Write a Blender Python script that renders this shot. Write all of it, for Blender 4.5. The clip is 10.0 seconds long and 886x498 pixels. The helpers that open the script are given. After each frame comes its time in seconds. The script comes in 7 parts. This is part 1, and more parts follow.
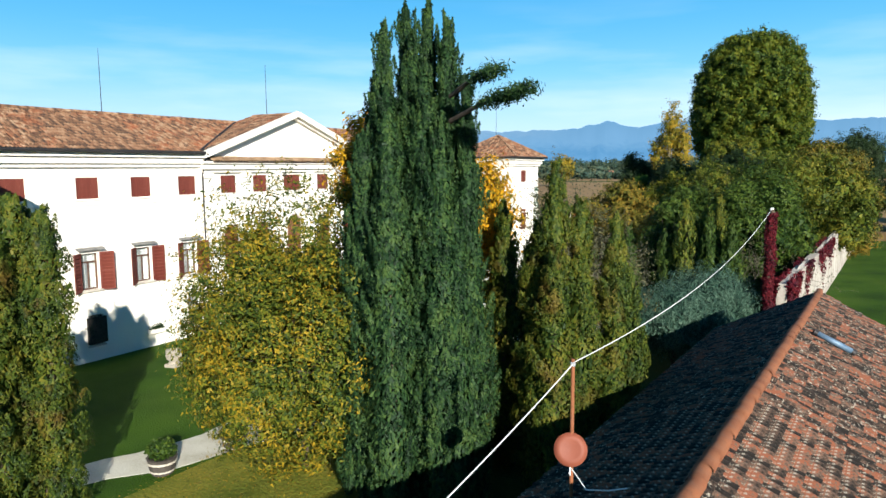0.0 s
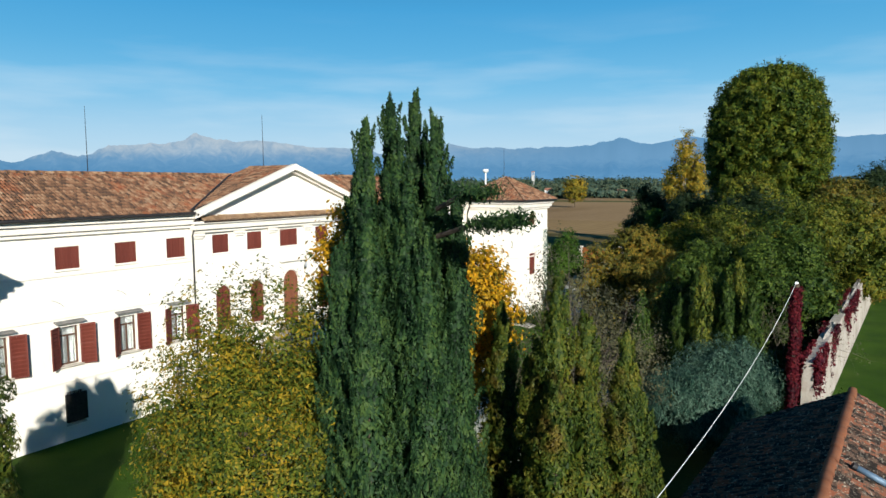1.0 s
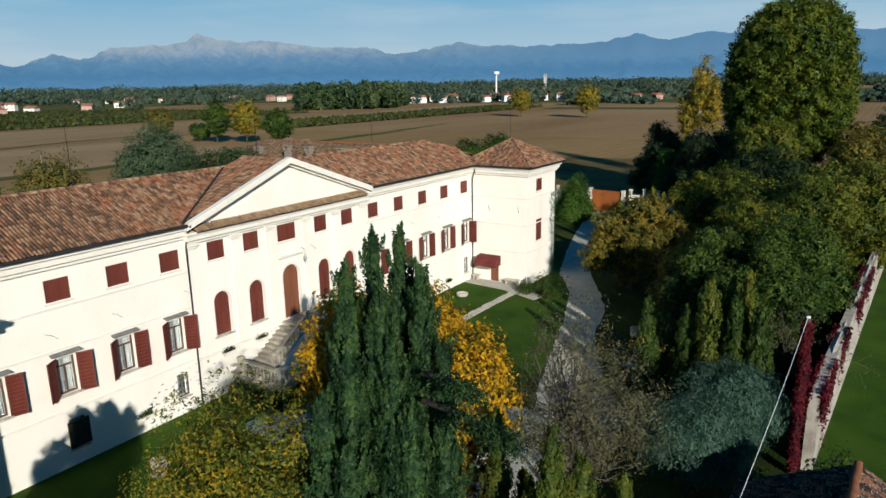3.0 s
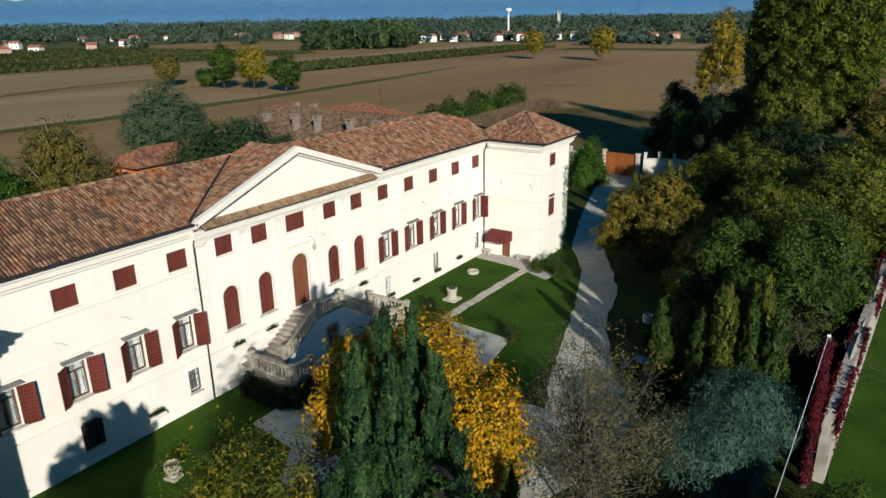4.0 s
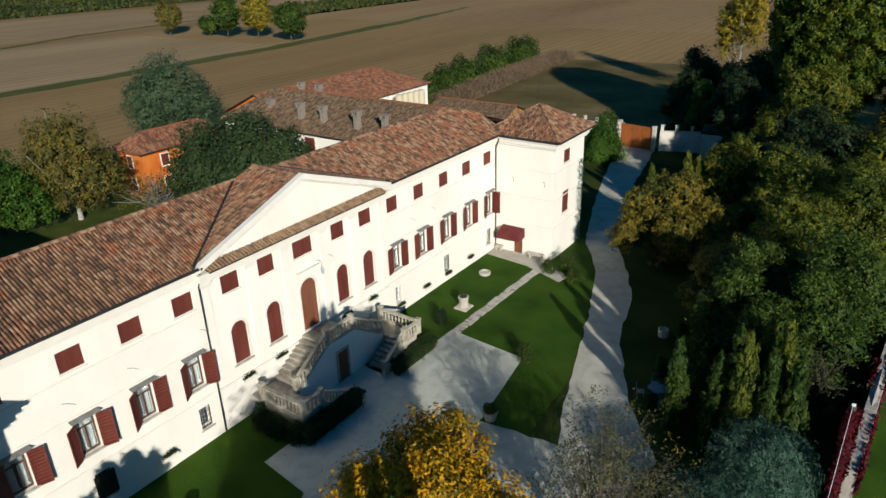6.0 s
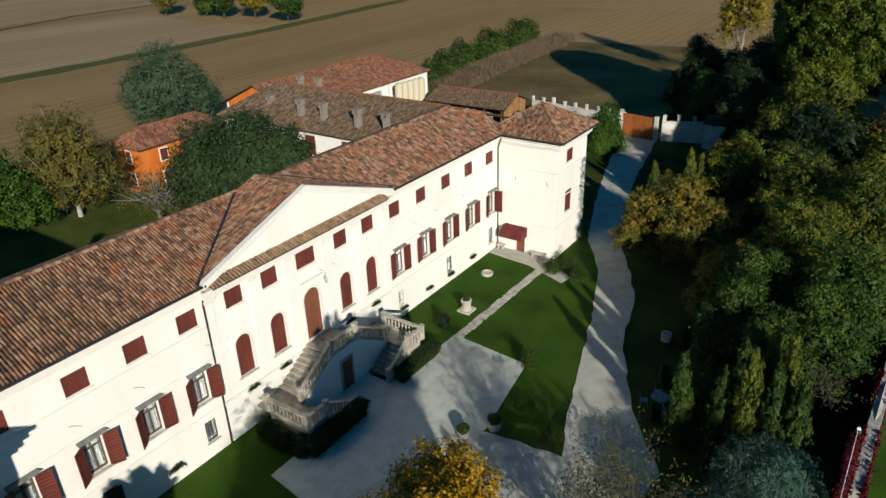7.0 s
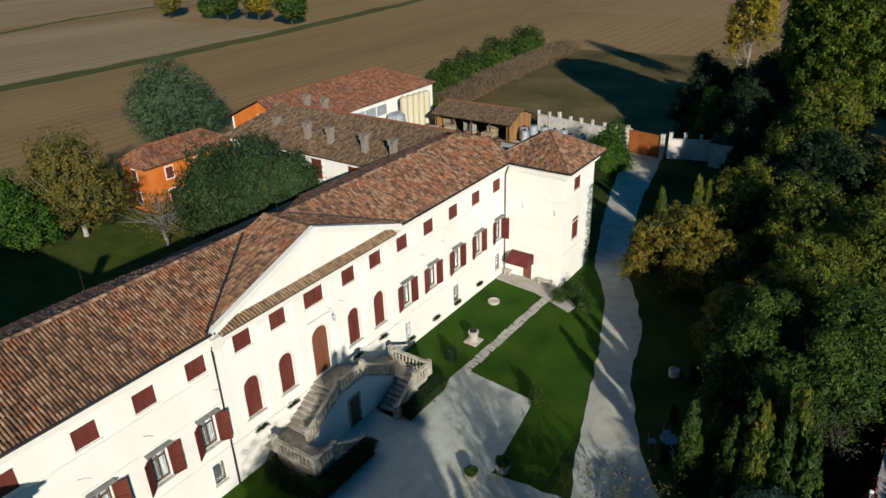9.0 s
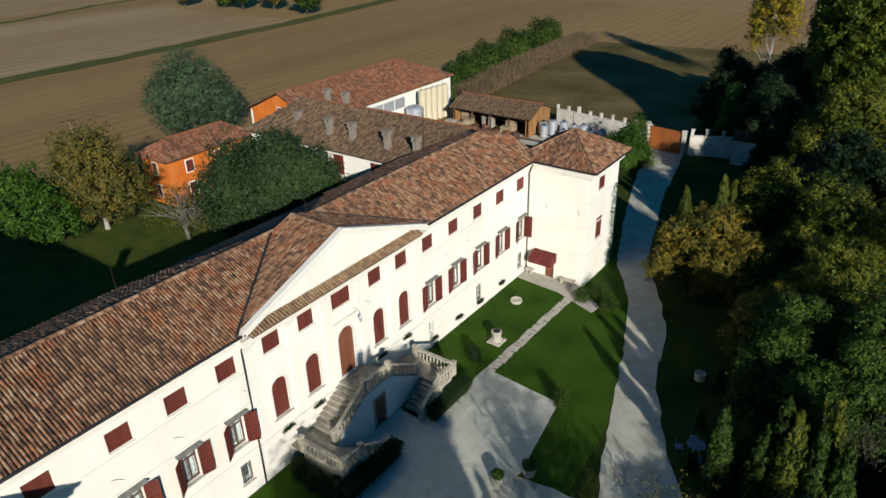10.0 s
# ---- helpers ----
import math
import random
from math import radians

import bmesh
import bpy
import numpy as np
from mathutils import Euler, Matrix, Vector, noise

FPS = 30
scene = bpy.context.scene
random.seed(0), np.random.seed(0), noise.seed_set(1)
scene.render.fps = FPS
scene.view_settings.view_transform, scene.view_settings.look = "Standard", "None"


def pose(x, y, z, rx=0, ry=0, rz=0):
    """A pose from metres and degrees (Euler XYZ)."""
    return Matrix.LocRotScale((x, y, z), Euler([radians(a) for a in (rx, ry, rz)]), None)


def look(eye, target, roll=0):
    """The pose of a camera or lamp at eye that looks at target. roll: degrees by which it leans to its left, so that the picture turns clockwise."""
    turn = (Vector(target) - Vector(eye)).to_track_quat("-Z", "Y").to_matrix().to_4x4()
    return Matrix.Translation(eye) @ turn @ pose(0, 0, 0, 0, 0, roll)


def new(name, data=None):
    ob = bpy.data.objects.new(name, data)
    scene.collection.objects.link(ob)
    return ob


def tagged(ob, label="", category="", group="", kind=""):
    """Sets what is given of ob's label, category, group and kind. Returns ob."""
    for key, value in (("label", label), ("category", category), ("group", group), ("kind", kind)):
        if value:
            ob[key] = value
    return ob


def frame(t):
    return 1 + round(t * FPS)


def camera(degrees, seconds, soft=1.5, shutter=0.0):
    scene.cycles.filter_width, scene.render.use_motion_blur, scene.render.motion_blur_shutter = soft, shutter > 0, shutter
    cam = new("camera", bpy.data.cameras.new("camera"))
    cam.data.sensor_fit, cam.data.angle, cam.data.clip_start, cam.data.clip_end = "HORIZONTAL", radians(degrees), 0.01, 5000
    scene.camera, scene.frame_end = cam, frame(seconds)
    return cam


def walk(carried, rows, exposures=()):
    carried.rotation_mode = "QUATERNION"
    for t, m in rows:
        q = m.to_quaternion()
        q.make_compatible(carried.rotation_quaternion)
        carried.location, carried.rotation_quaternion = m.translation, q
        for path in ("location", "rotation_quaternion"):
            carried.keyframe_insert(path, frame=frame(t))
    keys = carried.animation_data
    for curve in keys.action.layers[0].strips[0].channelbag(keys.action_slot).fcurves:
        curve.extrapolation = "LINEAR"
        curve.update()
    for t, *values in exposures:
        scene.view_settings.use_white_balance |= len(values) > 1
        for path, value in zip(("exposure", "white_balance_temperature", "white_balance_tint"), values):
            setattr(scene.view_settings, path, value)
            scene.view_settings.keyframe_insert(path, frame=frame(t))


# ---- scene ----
cam = camera(65.9, 10.0)
PATH = [
    (0, (-3.325, 1.311, 8.847), (-4.352, 3.011, 8.614), -0.4),
    (0.5, (-3.72, 2.534, 9.921), (-4.764, 4.229, 9.722), -0.3),
    (1, (-3.956, 3.485, 11.102), (-5.017, 5.171, 10.916), -0.4),
    (1.5, (-4.035, 4.071, 12.313), (-5.102, 5.734, 12.003), -0.7),
    (2, (-4.061, 4.549, 13.617), (-5.139, 6.191, 13.241), -0.8),
    (2.5, (-4.204, 4.946, 14.903), (-5.274, 6.587, 14.501), -1.0),
    (4, (-5.393, 6.657, 18.853), (-6.457, 8.228, 18.218), -1.0),
    (4.5, (-5.764, 7.179, 20.031), (-6.828, 8.729, 19.347), -1.1),
    (5, (-6.197, 7.738, 21.079), (-7.257, 9.274, 20.358), -1.4),
    (5.5, (-6.543, 8.473, 22.165), (-7.603, 9.986, 21.398), -1.6),
    (7, (-7.615, 9.666, 24.84), (-8.651, 11.137, 23.967), -2.0),
    (7.5, (-7.854, 9.899, 25.403), (-8.883, 11.365, 24.512), -2.1),
    (8, (-8.049, 10.017, 25.933), (-9.067, 11.487, 25.036), -2.2),
    (8.5, (-8.236, 10.216, 26.456), (-9.26, 11.686, 25.565), -2.0),
    (9, (-8.527, 10.445, 26.957), (-9.565, 11.909, 26.075), -1.8),
    (9.5, (-8.986, 10.474, 27.309), (-10.035, 11.928, 26.423), -1.7),
    (10, (-9.637, 10.282, 27.525), (-10.69, 11.718, 26.615), -1.6),
]
walk(cam, [(t, look(eye, target, roll)) for t, eye, target, roll in PATH],
     exposures=[(0, 1.02), (0.5, 0.8), (1, 0.56), (1.5, 0.4), (2.0, 0.28), (2.5, 0.2), (4.5, 0.15), (10, 0.15)])

# ---- world, sun, exposure ----
SUN_TO = Vector((0.708, -0.625, 0.335)).normalized()
world = bpy.data.worlds.new("sky")
scene.world = world
world.use_nodes = True
wt = world.node_tree
sky = wt.nodes.new("ShaderNodeTexSky")
sky.sky_type = "NISHITA"
sky.sun_disc = False
sky.sun_elevation = math.asin(SUN_TO.z)
sky.sun_rotation = math.atan2(SUN_TO.x, SUN_TO.y)
sky.air_density, sky.dust_density, sky.ozone_density = 1.0, 0.4, 2.5
bg = wt.nodes["Background"]
bg.inputs["Strength"].default_value = 0.03
coord = wt.nodes.new("ShaderNodeTexCoord")
cloud_map = wt.nodes.new("ShaderNodeMapping")
cloud_map.inputs["Scale"].default_value = (2.0, 2.0, 14.0)
cloud = wt.nodes.new("ShaderNodeTexNoise")
cloud.inputs["Scale"].default_value = 1.7
cloud.inputs["Detail"].default_value = 6
cloud_ramp = wt.nodes.new("ShaderNodeValToRGB")
cloud_ramp.color_ramp.elements[0].position = 0.47
cloud_ramp.color_ramp.elements[1].position = 0.78
cloud_mix = wt.nodes.new("ShaderNodeMix")
cloud_mix.data_type = "RGBA"
cloud_mix.inputs["B"].default_value = (17.5, 20.0, 21.5, 1)
low = wt.nodes.new("ShaderNodeSeparateXYZ")
low_ramp = wt.nodes.new("ShaderNodeMapRange")
low_ramp.inputs["From Min"].default_value = 0.05
low_ramp.inputs["From Max"].default_value = 0.24
low_ramp.inputs["To Min"].default_value = 0.6
low_ramp.inputs["To Max"].default_value = 0.0
deep = wt.nodes.new("ShaderNodeHueSaturation")
deep.inputs["Hue"].default_value = 0.497
deep.inputs["Saturation"].default_value = 1.75
deep.inputs["Value"].default_value = 1.6
air = wt.nodes.new("ShaderNodeValToRGB")
stops = ((0.0, (0.40, 0.51, 0.60)), (0.06, (0.27, 0.45, 0.60)), (0.13, (0.115, 0.36, 0.57)), (0.24, (0.052, 0.265, 0.50)), (0.36, (0.010, 0.115, 0.27)), (0.55, (0.004, 0.07, 0.18)), (1.0, (0.003, 0.055, 0.145)))
for k, (at, tone) in enumerate(stops):
    stop = air.color_ramp.elements[k] if k < 2 else air.color_ramp.elements.new(at)
    stop.position = at
    stop.color = (*[c * 10 for c in tone], 1)
lift = wt.nodes.new("ShaderNodeVectorMath")
lift.operation = "SCALE"
lift.inputs["Scale"].default_value = 3.3
air_mix = wt.nodes.new("ShaderNodeMix")
air_mix.data_type = "RGBA"
air_mix.inputs["Factor"].default_value = 0.92
haze_mix = wt.nodes.new("ShaderNodeMix")
haze_mix.data_type = "RGBA"
haze_mix.inputs["B"].default_value = (13.5, 17.5, 20.5, 1)
haze_ramp = wt.nodes.new("ShaderNodeMapRange")
haze_ramp.interpolation_type = "SMOOTHSTEP"
haze_ramp.inputs["From Min"].default_value = -0.02
haze_ramp.inputs["From Max"].default_value = 0.2
haze_ramp.inputs["To Min"].default_value = 0.45
haze_ramp.inputs["To Max"].default_value = 0.0
cloud_amount = wt.nodes.new("ShaderNodeMath")
cloud_amount.operation = "MULTIPLY"
for a, b in ((coord.outputs["Generated"], cloud_map.inputs["Vector"]), (cloud_map.outputs["Vector"], cloud.inputs["Vector"]),
             (cloud.outputs["Fac"], cloud_ramp.inputs["Fac"]), (coord.outputs["Generated"], low.inputs[0]),
             (low.outputs["Z"], low_ramp.inputs["Value"]), (low_ramp.outputs["Result"], cloud_amount.inputs[0]),
             (cloud_ramp.outputs["Color"], cloud_amount.inputs[1]), (cloud_amount.outputs[0], cloud_mix.inputs["Factor"]),
             (sky.outputs["Color"], deep.inputs["Color"]), (low.outputs["Z"], air.inputs["Fac"]), (air.outputs["Color"], lift.inputs[0]), (deep.outputs["Color"], air_mix.inputs["A"]), (lift.outputs[0], air_mix.inputs["B"]), (air_mix.outputs["Result"], cloud_mix.inputs["A"]), (cloud_mix.outputs["Result"], haze_mix.inputs["A"]), (low.outputs["Z"], haze_ramp.inputs["Value"]), (haze_ramp.outputs["Result"], haze_mix.inputs["Factor"]), (haze_mix.outputs["Result"], bg.inputs["Color"])):
    wt.links.new(a, b)

sun_data = bpy.data.lights.new("sun", "SUN")
sun_data.energy = 5.0
sun_data.angle = radians(0.55)
sun_data.color = (1.0, 0.965, 0.89)
sun = new("sun", sun_data)
sun.matrix_world = look(Vector((60, -60, 60)), Vector((60, -60, 60)) - SUN_TO)


# ---- materials ----
def material(name, colors, scale=4.0, rough=0.85, bump=0.2, fine=60.0, metal=0.0, island=0.0, objects=0.0, stain=0.0, stain_color=(0.1, 0.1, 0.1, 1),
             translucent=0.0, spec=0.3, stretch=(1, 1, 1), bump_scale=0.02, stain_scale=0.4, furrow=0.0, furrow_scale=0.25, soot=0.0, stain_from=0.52, stain_width=0.22):
    """Colours laid out by noise at two scales; island and objects shift the choice piece by piece."""
    m = bpy.data.materials.new(name)
    m.use_nodes = True
    nt = m.node_tree
    n, l = nt.nodes, nt.links
    p = n["Principled BSDF"]
    p.inputs["Roughness"].default_value = rough
    p.inputs["Metallic"].default_value = metal
    p.inputs["Specular IOR Level"].default_value = spec
    tc = n.new("ShaderNodeTexCoord")
    mp = n.new("ShaderNodeMapping")
    mp.inputs["Scale"].default_value = stretch
    l.new(tc.outputs["Object"], mp.inputs["Vector"])
    big = n.new("ShaderNodeTexNoise")
    big.inputs["Scale"].default_value = scale
    big.inputs["Detail"].default_value = 5
    l.new(mp.outputs[0], big.inputs["Vector"])
    small = n.new("ShaderNodeTexNoise")
    small.inputs["Scale"].default_value = fine
    small.inputs["Detail"].default_value = 3
    l.new(mp.outputs[0], small.inputs["Vector"])
    add = n.new("ShaderNodeMath")
    add.operation = "MULTIPLY_ADD"
    add.inputs[1].default_value = 0.35
    l.new(small.outputs["Fac"], add.inputs[0])
    l.new(big.outputs["Fac"], add.inputs[2])
    value = add.outputs[0]
    shift = n.new("ShaderNodeMath")
    shift.operation = "SUBTRACT"
    shift.inputs[1].default_value = 0.175
    l.new(value, shift.inputs[0])
    value = shift.outputs[0]
    for amount, kind in ((island, "ShaderNodeNewGeometry"), (objects, "ShaderNodeObjectInfo")):
        if amount:
            src = n.new(kind)
            out = src.outputs["Random Per Island"] if kind == "ShaderNodeNewGeometry" else src.outputs["Random"]
            centre = n.new("ShaderNodeMath")
            centre.operation = "SUBTRACT"
            centre.inputs[1].default_value = 0.5
            l.new(out, centre.inputs[0])
            mix = n.new("ShaderNodeMath")
            mix.operation = "MULTIPLY_ADD"
            mix.inputs[1].default_value = amount
            l.new(centre.outputs[0], mix.inputs[0])
            l.new(value, mix.inputs[2])
            value = mix.outputs[0]
    if furrow:
        wave = n.new("ShaderNodeTexWave")
        wave.inputs["Scale"].default_value = furrow_scale
        wave.inputs["Distortion"].default_value = 1.2
        wave.inputs["Detail"].default_value = 3
        wave.inputs["Detail Scale"].default_value = 0.4
        l.new(mp.outputs[0], wave.inputs["Vector"])
        plough = n.new("ShaderNodeMath")
        plough.operation = "MULTIPLY_ADD"
        plough.inputs[1].default_value = furrow
        l.new(wave.outputs["Fac"], plough.inputs[0])
        l.new(value, plough.inputs[2])
        lower = n.new("ShaderNodeMath")
        lower.operation = "SUBTRACT"
        lower.inputs[1].default_value = furrow * 0.5
        l.new(plough.outputs[0], lower.inputs[0])
        value = lower.outputs[0]
    ramp = n.new("ShaderNodeValToRGB")
    e = ramp.color_ramp.elements
    lo, hi = 0.28, 0.72
    e[0].position, e[0].color = lo, (*colors[0], 1)
    e[1].position, e[1].color = hi, (*colors[-1], 1)
    for i, c in enumerate(colors[1:-1], 1):
        x = e.new(lo + (hi - lo) * i / (len(colors) - 1))
        x.color = (*c, 1)
    l.new(value, ramp.inputs["Fac"])
    color = ramp.outputs["Color"]
    if stain:
        sn = n.new("ShaderNodeTexNoise")
        sn.inputs["Scale"].default_value = stain_scale
        sn.inputs["Detail"].default_value = 7
        sn.inputs["Roughness"].default_value = 0.65
        l.new(tc.outputs["Object"], sn.inputs["Vector"])
        sr = n.new("ShaderNodeMapRange")
        sr.inputs["From Min"].default_value = stain_from
        sr.inputs["From Max"].default_value = stain_from + stain_width
        sr.inputs["To Max"].default_value = stain
        l.new(sn.outputs["Fac"], sr.inputs["Value"])
        mixc = n.new("ShaderNodeMix")
        mixc.data_type = "RGBA"
        mixc.inputs["B"].default_value = stain_color
        l.new(sr.outputs["Result"], mixc.inputs["Factor"])
        l.new(color, mixc.inputs["A"])
        color = mixc.outputs["Result"]
    if soot:
        dn = n.new("ShaderNodeTexNoise")
        dn.inputs["Scale"].default_value = stain_scale * 0.7
        dn.inputs["Detail"].default_value = 6
        dn.inputs["Roughness"].default_value = 0.7
        shifted = n.new("ShaderNodeMapping")
        shifted.inputs["Location"].default_value = (31.0, 17.0, 5.0)
        l.new(tc.outputs["Object"], shifted.inputs["Vector"])
        l.new(shifted.outputs[0], dn.inputs["Vector"])
        dr = n.new("ShaderNodeMapRange")
        dr.inputs["From Min"].default_value = 0.54
        dr.inputs["From Max"].default_value = 0.72
        dr.inputs["To Max"].default_value = soot
        l.new(dn.outputs["Fac"], dr.inputs["Value"])
        dark = n.new("ShaderNodeMix")
        dark.data_type = "RGBA"
        dark.inputs["B"].default_value = (0.055, 0.05, 0.045, 1)
        l.new(dr.outputs["Result"], dark.inputs["Factor"])
        l.new(color, dark.inputs["A"])
        color = dark.outputs["Result"]
    l.new(color, p.inputs["Base Color"])
    if bump:
        b = n.new("ShaderNodeBump")
        b.inputs["Strength"].default_value = bump
        b.inputs["Distance"].default_value = bump_scale
        l.new(small.outputs["Fac"], b.inputs["Height"])
        l.new(b.outputs["Normal"], p.inputs["Normal"])
    if translucent:
        tr = n.new("ShaderNodeBsdfTranslucent")
        l.new(color, tr.inputs["Color"])
        ms = n.new("ShaderNodeMixShader")
        ms.inputs["Fac"].default_value = translucent
        l.new(p.outputs[0], ms.inputs[1])
        l.new(tr.outputs[0], ms.inputs[2])
        l.new(ms.outputs[0], n["Material Output"].inputs["Surface"])
    return m


def leaves_mat(name, colors, scale=0.6, gloss=0.55, island=0.5, stain=0.0, stain_color=(0.2, 0.09, 0.02, 1), stain_scale=1.2, stain_from=0.52):
    return material(name, colors, scale=scale, fine=9, rough=gloss, bump=0, island=island, translucent=0.22, spec=0.12, stain=stain, stain_color=stain_color, stain_scale=stain_scale, stain_from=stain_from)


PLASTER = material("lime_plaster", [(0.7524, 0.705, 0.6129), (0.7821, 0.745, 0.6592), (0.8019, 0.77, 0.6953)], scale=0.5, fine=25, rough=0.9, bump=0.15, stain=0.16, stain_color=(0.58, 0.51, 0.41, 1), stretch=(1, 1, 0.35))
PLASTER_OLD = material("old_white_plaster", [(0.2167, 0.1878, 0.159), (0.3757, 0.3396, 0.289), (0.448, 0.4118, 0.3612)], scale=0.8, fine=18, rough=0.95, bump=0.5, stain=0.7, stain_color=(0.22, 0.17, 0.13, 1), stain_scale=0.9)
TRIM = material("cornice_plaster", [(0.70, 0.65, 0.56), (0.745, 0.71, 0.63)], scale=1.2, fine=30, rough=0.9, bump=0.12, stain=0.2, stain_color=(0.45, 0.4, 0.32, 1), stain_scale=1.5)
STONE = material("pale_stone", [(0.33, 0.30, 0.25), (0.46, 0.42, 0.35), (0.56, 0.52, 0.44)], scale=2.0, fine=40, rough=0.9, bump=0.4, stain=0.6, stain_color=(0.14, 0.13, 0.11, 1), stain_scale=2.2)
STAIR_STONE = material("weathered_stair_stone", [(0.27, 0.235, 0.18), (0.41, 0.37, 0.29), (0.52, 0.47, 0.375)], scale=2.6, fine=40, rough=0.92, bump=0.4, stain=0.7, stain_color=(0.11, 0.10, 0.08, 1), stain_scale=3.0)
LIMEWASH = material("flaking_limewash", [(0.40, 0.36, 0.30), (0.55, 0.51, 0.44), (0.63, 0.59, 0.52)], scale=0.9, fine=16, rough=0.95, bump=0.5, stain=0.7, stain_color=(0.25, 0.2, 0.15, 1), stain_scale=1.1)
STONE_GREY = material("grey_stone_step", [(0.20, 0.18, 0.145), (0.32, 0.285, 0.23), (0.41, 0.37, 0.30)], scale=2.5, fine=35, rough=0.9, bump=0.4, stain=0.55, stain_color=(0.09, 0.085, 0.065, 1), stain_scale=2.0)
LINTEL = material("weathered_slate_hood", [(0.12, 0.12, 0.11), (0.22, 0.21, 0.19)], scale=3, fine=40, rough=0.8)
SHUTTER = material("oxide_red_painted_wood", [(0.085, 0.018, 0.012), (0.115, 0.025, 0.016), (0.14, 0.034, 0.022)], scale=2.5, fine=40, rough=0.65, bump=0.2, objects=0.25, stretch=(1, 1, 0.2))
WOOD = material("dark_brown_wood", [(0.06, 0.03, 0.02), (0.11, 0.06, 0.035)], scale=6, fine=50, rough=0.7, stretch=(1, 1, 0.2))
OAK_DARK = material("dark_weathered_oak", [(0.035, 0.03, 0.026), (0.075, 0.064, 0.054)], scale=3, fine=20, rough=0.85, bump=0.3)
WOOD_DOOR = material("red_brown_door_wood", [(0.115, 0.037, 0.019), (0.165, 0.057, 0.028), (0.19, 0.072, 0.037)], scale=4, fine=50, rough=0.6, stretch=(1, 1, 0.15))
AWNING = material("dark_red_canvas", [(0.096, 0.016, 0.016), (0.136, 0.028, 0.024)], scale=2, fine=60, rough=0.9)
PLANK = material("orange_brown_planks", [(0.16, 0.08, 0.028), (0.272, 0.136, 0.048), (0.336, 0.192, 0.08)], scale=2, fine=20, rough=0.85, stretch=(1, 1, 0.2))
CRATE = material("pale_crate_wood", [(0.208, 0.152, 0.088), (0.32, 0.248, 0.152), (0.4, 0.336, 0.224)], scale=3, fine=30, rough=0.9, objects=0.5)
IRON = material("dark_iron", [(0.02, 0.02, 0.02), (0.05, 0.045, 0.04)], scale=8, fine=60, rough=0.6, metal=0.6)
GUTTER = material("dark_copper_gutter", [(0.022, 0.022, 0.024), (0.05, 0.045, 0.042)], scale=3, fine=40, rough=0.55, metal=0.4)
TILE_COLORS = [(0.058, 0.037, 0.026), (0.115, 0.062, 0.036), (0.178, 0.092, 0.051), (0.228, 0.119, 0.065), (0.275, 0.158, 0.09), (0.34, 0.225, 0.14)]
TILE = material("clay_roof_tile", TILE_COLORS, scale=3.2, fine=14, rough=0.9, bump=0.4, island=0.36, stain=0.6, stain_color=(0.31, 0.085, 0.03, 1), stain_scale=1.3, stain_from=0.49, stain_width=0.16, soot=0.4)
TILE_PIECE = material("clay_roof_tile_single", TILE_COLORS, scale=3.2, fine=14, rough=0.9, bump=0.4, objects=0.36, stain=0.6, stain_color=(0.31, 0.085, 0.03, 1), stain_scale=1.3, stain_from=0.49, stain_width=0.16, soot=0.4)
TILE_BROWN = material("weathered_brown_tile", [(0.06, 0.042, 0.027), (0.105, 0.066, 0.038), (0.155, 0.10, 0.056), (0.205, 0.14, 0.082)], scale=3.0, fine=10, rough=0.9, bump=0.4, island=0.36, stain=0.4, stain_color=(0.19, 0.075, 0.035, 1), stain_scale=1.6, soot=0.4)
TILE_RED = material("red_roof_tile", [(0.10, 0.05, 0.032), (0.175, 0.066, 0.033), (0.25, 0.088, 0.04), (0.25, 0.14, 0.085)], scale=1.8, fine=8, rough=0.9, bump=0.4, island=0.5, stain=0.6, stain_color=(0.105, 0.07, 0.048, 1), stain_scale=0.7, soot=0.5)
TILE_TAN = material("sandy_ledge_tile", [(0.16, 0.095, 0.055), (0.235, 0.15, 0.085), (0.30, 0.20, 0.12)], scale=3, fine=22, rough=0.9, bump=0.4, island=0.35)
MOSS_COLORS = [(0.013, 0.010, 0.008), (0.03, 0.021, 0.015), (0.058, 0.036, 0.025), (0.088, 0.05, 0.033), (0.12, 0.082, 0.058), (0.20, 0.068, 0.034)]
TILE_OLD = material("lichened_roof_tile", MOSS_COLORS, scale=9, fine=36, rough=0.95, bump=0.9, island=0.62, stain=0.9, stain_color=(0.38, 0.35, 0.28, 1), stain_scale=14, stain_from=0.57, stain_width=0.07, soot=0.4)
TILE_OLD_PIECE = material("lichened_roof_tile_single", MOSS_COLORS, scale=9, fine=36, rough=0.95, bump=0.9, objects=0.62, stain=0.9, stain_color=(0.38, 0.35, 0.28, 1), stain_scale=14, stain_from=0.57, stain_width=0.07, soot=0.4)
RIDGE = material("orange_ridge_tile", [(0.165, 0.058, 0.026), (0.24, 0.088, 0.038), (0.205, 0.07, 0.03)], scale=2, fine=30, rough=0.9, objects=0.3, stain=0.4, stain_color=(0.13, 0.095, 0.07, 1), stain_scale=3)
PAN = material("roof_underlay", [(0.03, 0.022, 0.017), (0.06, 0.04, 0.03)], scale=2, rough=0.95)
ORANGE = material("orange_render", [(0.46, 0.11, 0.014), (0.54, 0.14, 0.018), (0.58, 0.18, 0.03)], scale=0.8, fine=20, rough=0.9, stain=0.3, stain_color=(0.45, 0.16, 0.06, 1))
